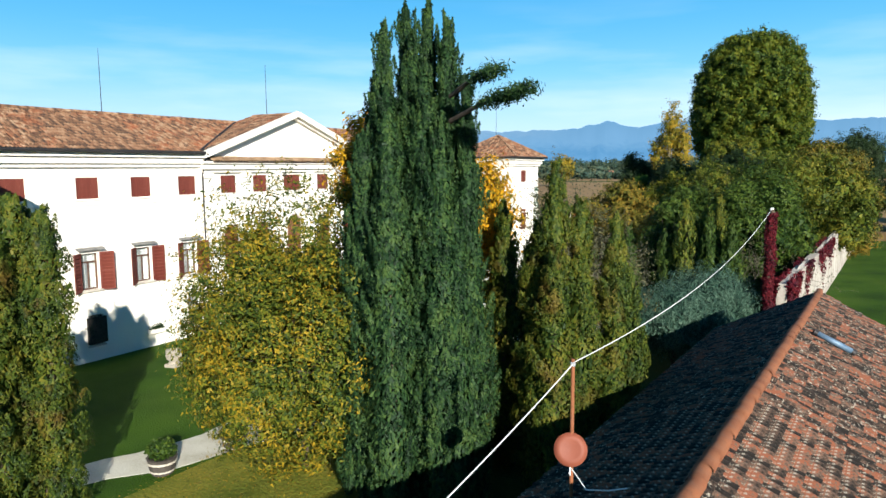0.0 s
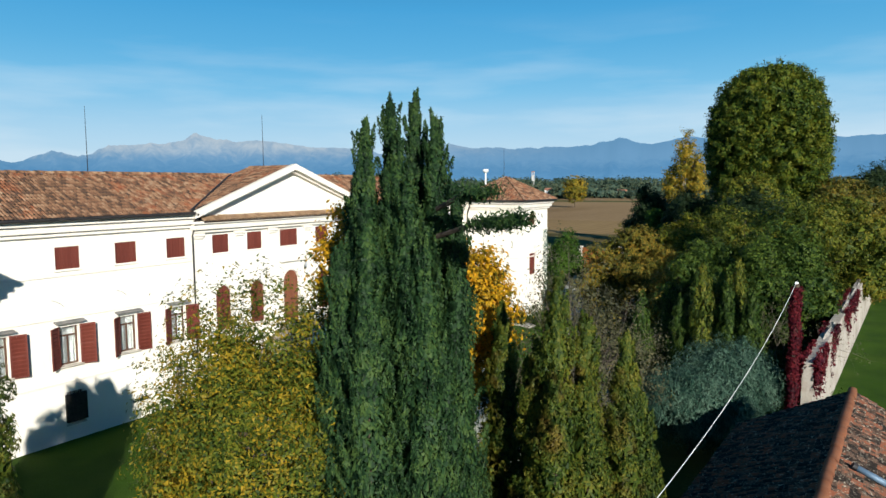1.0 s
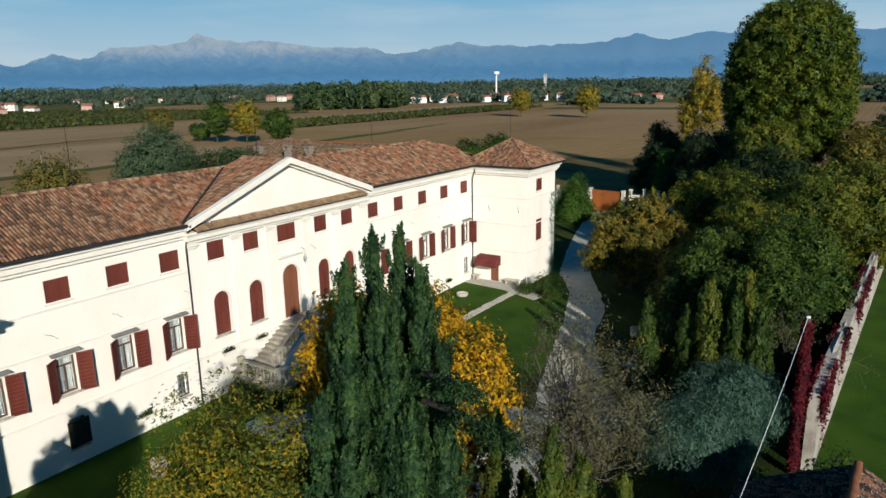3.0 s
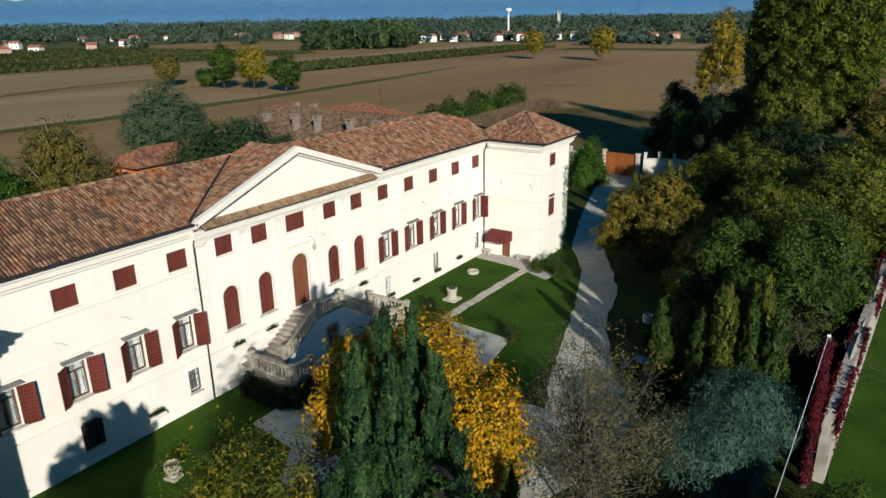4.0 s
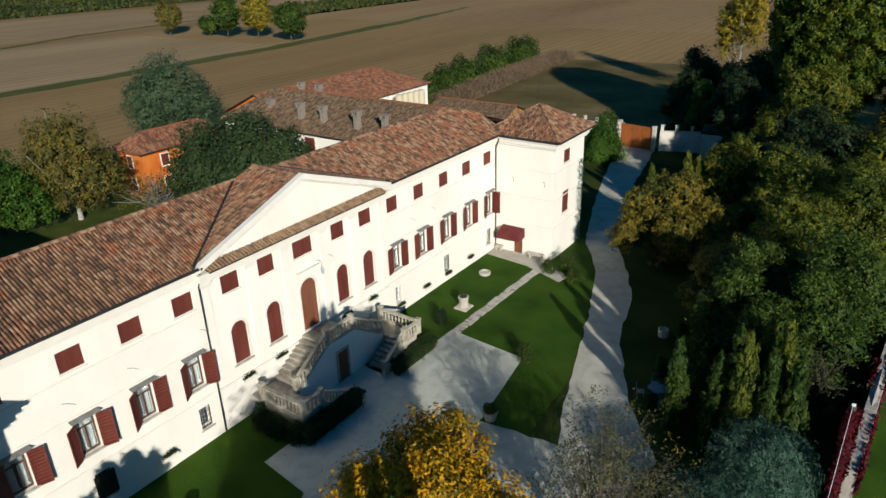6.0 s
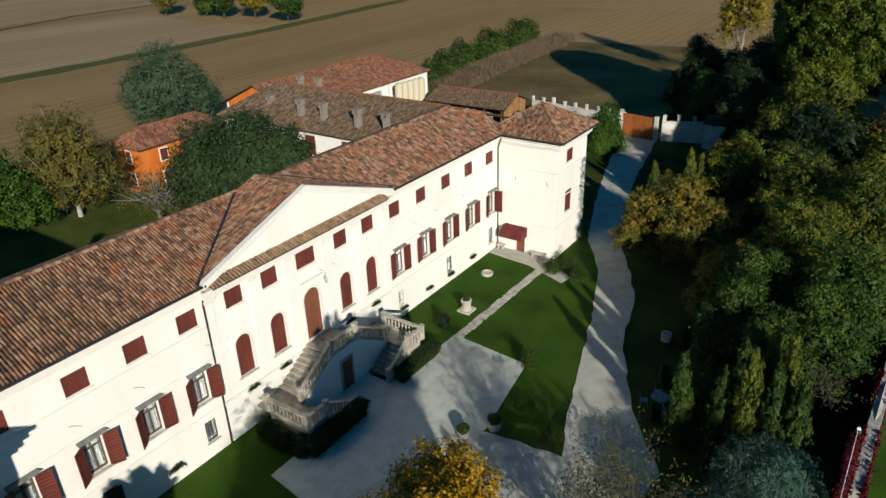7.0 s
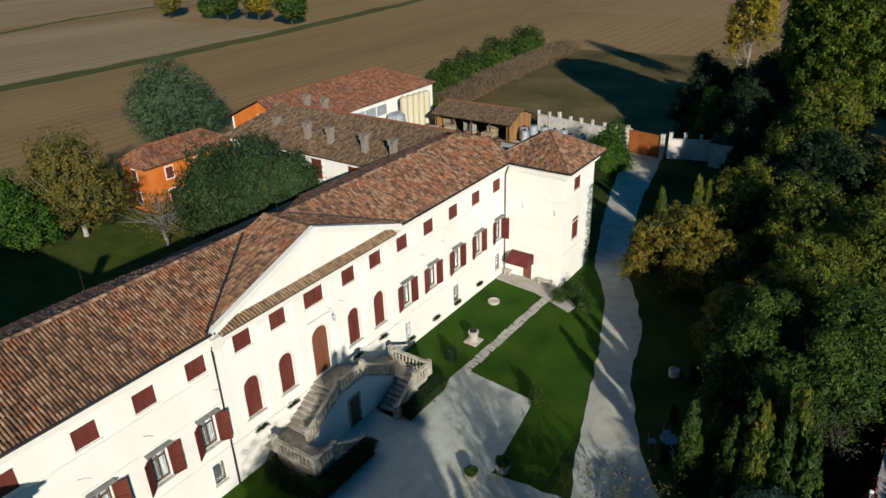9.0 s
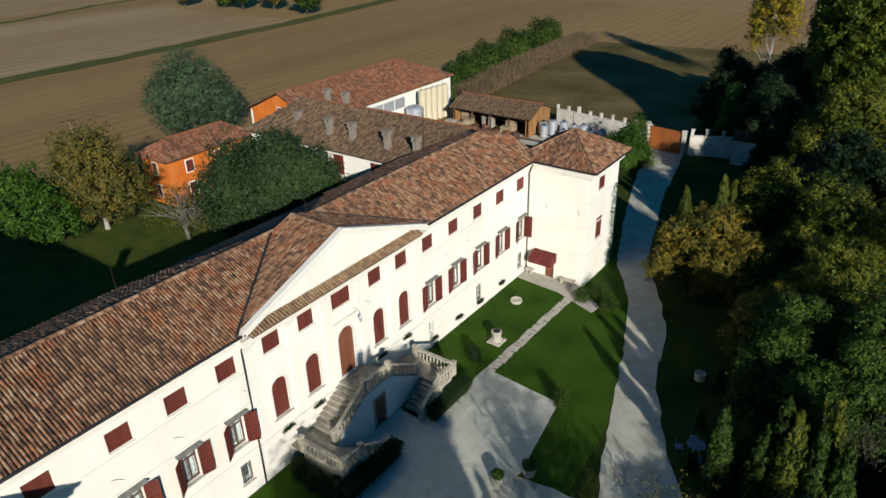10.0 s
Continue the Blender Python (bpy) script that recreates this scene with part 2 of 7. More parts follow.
RUST = material("rusty_steel_gate", [(0.2138, 0.0634, 0.015), (0.311, 0.095, 0.021), (0.2722, 0.0792, 0.018)], scale=1.0, fine=20, rough=0.75, metal=0.1)
BRICK = material("grey_brick", [(0.176, 0.148, 0.12), (0.272, 0.224, 0.176)], scale=4, fine=30, rough=0.95)
STEEL = material("brushed_steel_tank", [(0.36, 0.38, 0.40), (0.52, 0.54, 0.57)], scale=3, fine=30, rough=0.45, metal=0.5)
CREAM_STEEL = material("cream_tank_paint", [(0.42, 0.36, 0.24), (0.52, 0.46, 0.32), (0.56, 0.5, 0.36)], scale=1.5, fine=20, rough=0.5, stretch=(1, 1, 0.2))
WHITE_PAINT = material("white_paint", [(0.74, 0.74, 0.72), (0.8, 0.8, 0.78)], scale=3, rough=0.5)
BLUE_PAINT = material("faded_blue_sheet", [(0.07, 0.12, 0.18), (0.14, 0.21, 0.28)], scale=5, rough=0.5, metal=0.2)
DISH = material("red_oxide_dish", [(0.175, 0.046, 0.024), (0.215, 0.06, 0.031)], scale=4, rough=0.6)
CABLE = material("white_cable_sleeve", [(0.62, 0.62, 0.6), (0.74, 0.74, 0.72)], scale=10, rough=0.6)
BARK = material("bark", [(0.04, 0.0304, 0.0224), (0.088, 0.068, 0.048)], scale=6, fine=40, rough=0.95, bump=0.7, stretch=(1, 1, 0.3))
BARK_PALE = material("pale_bark", [(0.22, 0.2, 0.17), (0.40, 0.38, 0.34)], scale=5, fine=30, rough=0.9, bump=0.5)
TWIG = material("grey_brown_twig", [(0.06, 0.05, 0.04), (0.12, 0.10, 0.082)], scale=2, rough=0.95, bump=0)
BARK_GREY = material("grey_bark", [(0.09, 0.085, 0.075), (0.2, 0.19, 0.17)], scale=5, fine=30, rough=0.9, bump=0.5)
CREEPER = leaves_mat("crimson_creeper_leaf", [(0.03, 0.004, 0.009), (0.08, 0.008, 0.014), (0.13, 0.014, 0.018)])
L_CYPRESS = leaves_mat("cypress_foliage", [(0.0056, 0.0179, 0.0067), (0.0146, 0.0403, 0.0146), (0.0291, 0.0672, 0.0202), (0.0560, 0.0986, 0.0246)], scale=1.6, island=0.4)
L_THUJA = leaves_mat("thuja_foliage", [(0.012, 0.028, 0.006), (0.032, 0.056, 0.008), (0.066, 0.09, 0.011), (0.125, 0.12, 0.015)], scale=1.3, island=0.35, stain=0.8, stain_color=(0.15, 0.072, 0.017, 1), stain_scale=0.9, stain_from=0.52)
L_BUSH = leaves_mat("yellowing_shrub_leaf", [(0.024, 0.042, 0.007), (0.055, 0.082, 0.010), (0.10, 0.118, 0.012), (0.15, 0.135, 0.014), (0.28, 0.19, 0.014)], scale=0.5)
L_YELLOW = leaves_mat("golden_leaf", [(0.09, 0.075, 0.008), (0.28, 0.165, 0.008), (0.47, 0.265, 0.010), (0.50, 0.235, 0.009)], scale=0.6)
L_OLIVE = leaves_mat("silver_olive_leaf", [(0.0138, 0.0414, 0.0286), (0.046, 0.0989, 0.066), (0.1035, 0.1725, 0.1188)], scale=0.8)
L_GREEN = leaves_mat("green_leaf", [(0.0112, 0.0291, 0.0056), (0.0335, 0.0648, 0.0101), (0.0738, 0.1096, 0.0157)], scale=0.3)
L_LAUREL = leaves_mat("bright_laurel_leaf", [(0.015, 0.042, 0.006), (0.036, 0.085, 0.010), (0.07, 0.13, 0.016)], scale=0.5)
L_DARK = leaves_mat("dark_evergreen_leaf", [(0.0089, 0.0196, 0.0081), (0.0196, 0.0366, 0.0130), (0.0309, 0.0521, 0.0179)], scale=0.3)
L_EVERGREEN = leaves_mat("evergreen_oak_leaf", [(0.0147, 0.0305, 0.011), (0.0309, 0.055, 0.0189), (0.0477, 0.0764, 0.0251)], scale=0.3)
L_MID = leaves_mat("turning_leaf", [(0.019, 0.036, 0.006), (0.052, 0.078, 0.010), (0.10, 0.122, 0.014), (0.16, 0.142, 0.016)], scale=0.3)
L_BRONZE = leaves_mat("bronze_leaf", [(0.0336, 0.0432, 0.0084), (0.0816, 0.0864, 0.0144), (0.1500, 0.1296, 0.0192), (0.2220, 0.1380, 0.0192)], scale=0.4)
L_POPLAR = leaves_mat("yellow_green_poplar_leaf", [(0.0149, 0.0337, 0.0054), (0.0412, 0.0744, 0.009), (0.0785, 0.1117, 0.0117), (0.1346, 0.14, 0.0135)], scale=0.5)
L_FIELD = leaves_mat("yellowing_field_leaf", [(0.06, 0.075, 0.012), (0.14, 0.13, 0.016), (0.24, 0.18, 0.02), (0.34, 0.22, 0.02)], scale=0.2)
L_WILLOW = leaves_mat("grey_green_willow_leaf", [(0.0253, 0.0505, 0.0260), (0.0541, 0.0902, 0.0433), (0.0830, 0.1190, 0.0577)], scale=0.3)
L_BIRCH = leaves_mat("thinning_birch_leaf", [(0.05, 0.058, 0.016), (0.10, 0.092, 0.02), (0.18, 0.13, 0.024)], scale=0.4)
L_VINE = leaves_mat("vine_leaf", [(0.0280, 0.0400, 0.0112), (0.0480, 0.0600, 0.0160), (0.0680, 0.0720, 0.0208)], scale=0.02)
L_DRY = leaves_mat("dry_brown_leaf", [(0.0495, 0.052, 0.0286), (0.0825, 0.0832, 0.044), (0.1045, 0.0975, 0.044)], scale=0.5)
L_HEDGE = leaves_mat("box_hedge_leaf", [(0.0089, 0.0222, 0.0059), (0.0222, 0.0407, 0.0104)], scale=0.8)
CORN = leaves_mat("dry_maize_leaf", [(0.1036, 0.074, 0.0444), (0.1776, 0.1258, 0.074)], scale=0.3)
GRASS = material("lawn_grass", [(0.0172, 0.0458, 0.0034), (0.0301, 0.0718, 0.0047), (0.0446, 0.0915, 0.007)], scale=0.35, fine=14, rough=0.95, bump=0.9, bump_scale=0.06, spec=0.1, stain=0.35, stain_color=(0.06, 0.085, 0.012, 1), stain_scale=0.25)
# rough grass with the grove's tree shade darkened into its colours
ROUGH_SHADE_GRASS = material("rough_shade_grass", [(0.012, 0.025, 0.004), (0.03, 0.047, 0.007), (0.065, 0.064, 0.013)], scale=0.2, fine=9, rough=0.95, bump=0.9, bump_scale=0.08, spec=0.1)
# lit copy of that grass: sunshine put into the yellow-green tones
SUNLIT_GRASS = material("sunlit_yellow_grass", [(0.0688, 0.0938, 0.012), (0.125, 0.1375, 0.0192), (0.2063, 0.1812, 0.0264)], scale=0.6, fine=10, rough=0.95, bump=0.9, bump_scale=0.06, spec=0.1)
# greener, dimmer version of the sunlit copy, for the back lawn
BACK_GRASS = material("sunlit_olive_grass", [(0.03, 0.05, 0.007), (0.052, 0.072, 0.010), (0.085, 0.085, 0.014)], scale=0.5, fine=10, rough=0.95, bump=0.9, bump_scale=0.06, spec=0.1)
GRAVEL = material("pale_gravel", [(0.3715, 0.3465, 0.2752), (0.4623, 0.441, 0.3608), (0.5201, 0.504, 0.424)], scale=0.9, fine=14, rough=0.95, bump=0.8, stain=0.4, stain_color=(0.22, 0.18, 0.125, 1), stain_scale=0.5)
PAVING = material("worn_court_paving", [(0.3765, 0.3767, 0.3121), (0.4665, 0.4743, 0.4034), (0.532, 0.5441, 0.4706)], scale=1.6, fine=7, rough=0.95, bump=0.6, stain=0.4, stain_color=(0.24, 0.205, 0.155, 1), stain_scale=0.8)
SLAB = material("pale_path_slab", [(0.36, 0.33, 0.28), (0.46, 0.43, 0.37)], scale=2, fine=30, rough=0.95, objects=0.5)
SOIL = material("ploughed_soil", [(0.1834, 0.1157, 0.0516), (0.2474, 0.1593, 0.07), (0.3057, 0.2017, 0.0912)], scale=0.03, furrow=0.13, furrow_scale=0.12, fine=0.9, rough=1.0, bump=0.6, bump_scale=0.15, stretch=(1, 0.08, 1), stain=0.35, stain_color=(0.30, 0.205, 0.10, 1), stain_scale=0.012, spec=0.05)
STUBBLE = material("stubble_field", [(0.2026, 0.1296, 0.0653), (0.2727, 0.1862, 0.0981), (0.335, 0.243, 0.1348)], scale=0.03, furrow=0.14, furrow_scale=0.08, fine=0.7, rough=1.0, bump=0.4, bump_scale=0.1, spec=0.05, stretch=(1, 0.15, 1))
FARFIELD = material("harrowed_field", [(0.196, 0.1196, 0.058), (0.2646, 0.1716, 0.085), (0.3136, 0.208, 0.105)], scale=0.02, furrow=0.1, furrow_scale=0.1, fine=0.6, rough=1.0, bump=0.4, bump_scale=0.1, spec=0.05, stretch=(1, 0.2, 1))
VINE = material("vineyard_green", [(0.05, 0.06, 0.02), (0.085, 0.085, 0.03)], scale=0.03, fine=0.5, rough=1.0, bump=0.5, bump_scale=0.3, spec=0.05)
VERGE = material("field_verge", [(0.065, 0.0733, 0.0219), (0.1083, 0.1066, 0.0366)], scale=0.05, fine=0.6, rough=1.0, bump=0.3, spec=0.05)
WEEDS = material("weedy_fallow", [(0.0701, 0.0581, 0.0216), (0.1211, 0.0929, 0.0365), (0.1849, 0.1354, 0.0608)], scale=0.12, fine=2.5, rough=1.0, bump=0.8, bump_scale=0.12, spec=0.05)
PINK = material("pink_render", [(0.4, 0.24, 0.192), (0.48, 0.32, 0.256)], scale=0.5, rough=0.9, objects=0.5)
FAR_ROOF = material("far_roof", [(0.208, 0.08, 0.048), (0.288, 0.136, 0.088)], scale=0.3, rough=0.9, objects=0.6)
# pale plaster greyed by haze put into its colour
FAR_WALL = material("hazed_far_plaster", [(0.33, 0.34, 0.34), (0.43, 0.43, 0.42)], scale=0.3, fine=3, rough=0.95)
# bluish haze of distance is mixed into these leaf colours
L_FAR = leaves_mat("hazed_wood_leaf", [(0.0286, 0.0575, 0.0442), (0.052, 0.0825, 0.0546), (0.0858, 0.105, 0.0598)], scale=0.01)
# copse green, paled with a little painted distance haze
L_COPSE = leaves_mat("hazed_copse_leaf", [(0.02, 0.046, 0.022), (0.042, 0.074, 0.028), (0.075, 0.10, 0.034)], scale=0.03)


def glass_mat():
    m = bpy.data.materials.new("window_glass")
    m.use_nodes = True
    p = m.node_tree.nodes["Principled BSDF"]
    p.inputs["Base Color"].default_value = (0.75, 0.8, 0.8, 1)
    p.inputs["Roughness"].default_value = 0.03
    p.inputs["Transmission Weight"].default_value = 0.9
    p.inputs["IOR"].default_value = 1.2
    return m


def hill_mat():
    """The far mountains: a glowing backdrop of distance, with the blue haze of the air painted into its colours."""
    m = bpy.data.materials.new("hazed_mountain")
    m.use_nodes = True
    n, l = m.node_tree.nodes, m.node_tree.links
    p = n["Principled BSDF"]
    p.inputs["Roughness"].default_value = 1.0
    p.inputs["Specular IOR Level"].default_value = 0
    g = n.new("ShaderNodeNewGeometry")
    s = n.new("ShaderNodeSeparateXYZ")
    l.new(g.outputs["Position"], s.inputs[0])
    no = n.new("ShaderNodeTexNoise")
    no.inputs["Scale"].default_value = 0.012
    no.inputs["Detail"].default_value = 10
    no.inputs["Roughness"].default_value = 0.68
    no.inputs["Distortion"].default_value = 0.6
    l.new(g.outputs["Position"], no.inputs["Vector"])
    squash = n.new("ShaderNodeMapping")
    squash.inputs["Scale"].default_value = (1.0, 1.0, 0.45)
    l.new(g.outputs["Position"], squash.inputs["Vector"])
    l.new(squash.outputs[0], no.inputs["Vector"])
    mr = n.new("ShaderNodeMapRange")
    mr.inputs["From Min"].default_value = 20
    mr.inputs["From Max"].default_value = 250
    l.new(s.outputs["Z"], mr.inputs["Value"])
    ad = n.new("ShaderNodeMath")
    ad.operation = "MULTIPLY_ADD"
    ad.inputs[1].default_value = 0.8
    l.new(no.outputs["Fac"], ad.inputs[0])
    l.new(mr.outputs[0], ad.inputs[2])
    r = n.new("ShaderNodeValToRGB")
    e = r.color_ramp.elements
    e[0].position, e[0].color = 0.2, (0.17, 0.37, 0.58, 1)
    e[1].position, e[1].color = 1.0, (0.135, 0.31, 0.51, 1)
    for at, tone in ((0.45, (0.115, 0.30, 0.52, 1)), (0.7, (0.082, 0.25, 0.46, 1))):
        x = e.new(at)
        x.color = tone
    l.new(ad.outputs[0], r.inputs["Fac"])
    # western tops fade paler: haze and grey rock share one colour
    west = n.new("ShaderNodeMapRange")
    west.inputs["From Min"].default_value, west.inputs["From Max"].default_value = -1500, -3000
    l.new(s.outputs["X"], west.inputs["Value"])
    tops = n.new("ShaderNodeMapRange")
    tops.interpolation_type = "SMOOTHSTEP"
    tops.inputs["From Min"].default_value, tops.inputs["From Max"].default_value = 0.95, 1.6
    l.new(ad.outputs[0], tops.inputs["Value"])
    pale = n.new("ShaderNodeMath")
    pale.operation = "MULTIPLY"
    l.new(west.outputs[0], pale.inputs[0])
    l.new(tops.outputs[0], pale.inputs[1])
    pale_tops = n.new("ShaderNodeMix")
    pale_tops.data_type = "RGBA"
    pale_tops.inputs["B"].default_value = (0.50, 0.59, 0.66, 1)
    l.new(pale.outputs[0], pale_tops.inputs["Factor"])
    l.new(r.outputs["Color"], pale_tops.inputs["A"])
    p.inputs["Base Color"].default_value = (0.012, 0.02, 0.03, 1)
    l.new(pale_tops.outputs["Result"], p.inputs["Emission Color"])
    # emission stands in for daylight scattered by the air
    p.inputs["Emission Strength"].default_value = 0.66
    return m


GLASS = glass_mat()
HILL = hill_mat()


# ---- kit ----
def thing(name, label, category, group="", kind="", m=None):
    ob = new(name)
    ob.empty_display_size = 0.3
    if m is not None:
        ob.matrix_world = m
    return tagged(ob, label, category, group, kind)


def mesh_of(name, bm):
    me = bpy.data.meshes.new(name)
    bm.normal_update()
    bm.to_mesh(me)
    bm.free()
    return me


def part(name, bm, mat, parent=None, label="", smooth=False):
    me = bm if isinstance(bm, bpy.types.Mesh) else mesh_of(name, bm)
    if not me.materials:
        me.materials.append(mat)
    if smooth:
        me.polygons.foreach_set("use_smooth", [True] * len(me.polygons))
    ob = new(name, me)
    if parent is not None:
        ob.parent = parent
    if label:
        ob["label"] = label
    return ob


def box(bm, x0, x1, y0, y1, z0, z1, bevel=0.0):
    g = bmesh.ops.create_cube(bm, size=1.0)
    vs = g["verts"]
    for v in vs:
        v.co = Vector((x0 if v.co.x < 0 else x1, y0 if v.co.y < 0 else y1, z0 if v.co.z < 0 else z1))
    if bevel:
        es = list({e for v in vs for e in v.link_edges})
        bmesh.ops.bevel(bm, geom=es, offset=bevel, segments=1, affect="EDGES")
    return bm


def boxes(rows, bevel=0.0):
    bm = bmesh.new()
    for r in rows:
        box(bm, *r, bevel=bevel)
    return bm


def pieces_of(name, rows, mat, parent, label="", bevel=0.0):
    """One part for each box of the rows."""
    for row in rows:
        part(name, boxes([row], bevel=bevel), mat, parent, label)


def slab_poly(points, z0, z1):
    """An upright prism over a polygon of the plan."""
    bm = bmesh.new()
    lo = [bm.verts.new((x, y, z0)) for x, y in points]
    hi = [bm.verts.new((x, y, z1)) for x, y in points]
    f = bm.faces.new(hi)
    bm.faces.new(list(reversed(lo)))
    n = len(points)
    for i in range(n):
        bm.faces.new((lo[i], lo[(i + 1) % n], hi[(i + 1) % n], hi[i]))
    bmesh.ops.recalc_face_normals(bm, faces=bm.faces)
    return bm


def prism(points, axis_a, axis_b, extrude):
    """A polygon in 3D (list of points) pushed along a vector."""
    bm = bmesh.new()
    a = [bm.verts.new(p) for p in points]
    b = [bm.verts.new(Vector(p) + Vector(extrude)) for p in points]
    bm.faces.new(a)
    bm.faces.new(list(reversed(b)))
    n = len(points)
    for i in range(n):
        bm.faces.new((a[i], b[i], b[(i + 1) % n], a[(i + 1) % n]))
    bmesh.ops.recalc_face_normals(bm, faces=bm.faces)
    return bm


def tube(bm, pts, radii, sides=6):
    rings = []
    for i, p in enumerate(pts):
        p = Vector(p)
        d = Vector(pts[min(i + 1, len(pts) - 1)]) - Vector(pts[max(i - 1, 0)])
        q = d.to_track_quat("Z", "Y")
        rings.append([bm.verts.new(p + q @ Vector((math.cos(2 * math.pi * k / sides), math.sin(2 * math.pi * k / sides), 0)) * radii[i]) for k in range(sides)])
    for a, b in zip(rings, rings[1:]):
        for k in range(sides):
            bm.faces.new((a[k], a[(k + 1) % sides], b[(k + 1) % sides], b[k]))
    bm.faces.new(list(reversed(rings[0])))
    bm.faces.new(rings[-1])
    return bm


def lathe(bm, cx, cy, profile, sides=12):
    """profile: (radius, z) from the bottom to the top."""
    rings = [[bm.verts.new((cx + r * math.cos(2 * math.pi * k / sides), cy + r * math.sin(2 * math.pi * k / sides), z)) for k in range(sides)] for r, z in profile]
    for a, b in zip(rings, rings[1:]):
        for k in range(sides):
            bm.faces.new((a[k], a[(k + 1) % sides], b[(k + 1) % sides], b[k]))
    bm.faces.new(list(reversed(rings[0])))
    bm.faces.new(rings[-1])
    return bm


def from_arrays(name, verts, faces):
    me = bpy.data.meshes.new(name)
    me.vertices.add(len(verts))
    me.vertices.foreach_set("co", np.asarray(verts, dtype=np.float32).ravel())
    faces = np.asarray(faces, dtype=np.int32)
    k = faces.shape[1]
    me.loops.add(faces.size)
    me.loops.foreach_set("vertex_index", faces.ravel())
    me.polygons.add(len(faces))
    me.polygons.foreach_set("loop_start", np.arange(0, faces.size, k, dtype=np.int32))
    me.polygons.foreach_set("loop_total", np.full(len(faces), k, dtype=np.int32))
    me.update(calc_edges=True)
    return me


def leaf_mesh(name, centres, normals, size, rng, slender=0.55, spread=0.55, up=0.0, kite=False):
    """Pointed sprays, or kite-shaped folded leaves, at the centres, turned roughly to the normals."""
    n = len(centres)
    d = normals / (np.linalg.norm(normals, axis=1)[:, None] + 1e-9) + rng.normal(0, spread, (n, 3))
    d /= np.linalg.norm(d, axis=1)[:, None] + 1e-9
    a = rng.normal(0, 1, (n, 3))
    a[:, 2] += up
    a -= (a * d).sum(1)[:, None] * d
    a /= np.linalg.norm(a, axis=1)[:, None] + 1e-9
    b = np.cross(d, a)
    s = size * rng.uniform(0.6, 1.4, (n, 1))
    tip, base = centres + a * s, centres - a * s
    if not kite:
        verts = np.stack([base + b * s * slender * 0.95, tip, base - b * s * slender * 0.95], 1).reshape(-1, 3)
        return from_arrays(name, verts, np.arange(3 * n).reshape(-1, 3))
    mid = centres - a * s * 0.15
    left, right = mid + b * s * slender + d * s * 0.15, mid - b * s * slender + d * s * 0.15
    verts = np.stack([base, right, tip, left], 1).reshape(-1, 3)
    faces = np.arange(4 * n).reshape(-1, 4)
    return from_arrays(name, verts, faces)


def crown_points(rng, lobes, clumps, per, clump_r, shell=0.35, cut=0.0):
    """Clumps of leaf places in the outer shell of ellipsoid lobes (cx, cy, cz, rx, ry, rz)."""
    w = np.array([l[3] * l[4] + l[4] * l[5] + l[3] * l[5] for l in lobes])
    pick = rng.choice(len(lobes), clumps, p=w / w.sum())
    L = np.array(lobes)[pick]
    u = rng.normal(0, 1, (clumps, 3))
    u /= np.linalg.norm(u, axis=1)[:, None]
    r = (1 - shell * rng.random((clumps, 1)) ** 1.3) * rng.uniform(0.86, 1.1, (clumps, 1))
    c = L[:, :3] + u * r * L[:, 3:6]
    keep = np.ones(clumps, bool)
    for k, lobe in enumerate(lobes):
        inside = (((c - lobe[:3]) / np.array(lobe[3:6])) ** 2).sum(1) < 0.4
        keep &= ~(inside & (pick != k))
    c, u = c[keep], u[keep]
    rad = clump_r * rng.uniform(0.6, 1.4, (len(c), 1, 1))
    off = rng.normal(0, 0.5, (len(c), per, 3)) * rad
    off[:, :, 2] *= 0.75
    p = (c[:, None, :] + off).reshape(-1, 3)
    nrm = np.repeat(u[:, None, :], per, 1).reshape(-1, 3) + off.reshape(-1, 3) / clump_r
    nrm[:, 2] += 0.35
    return p, nrm, c


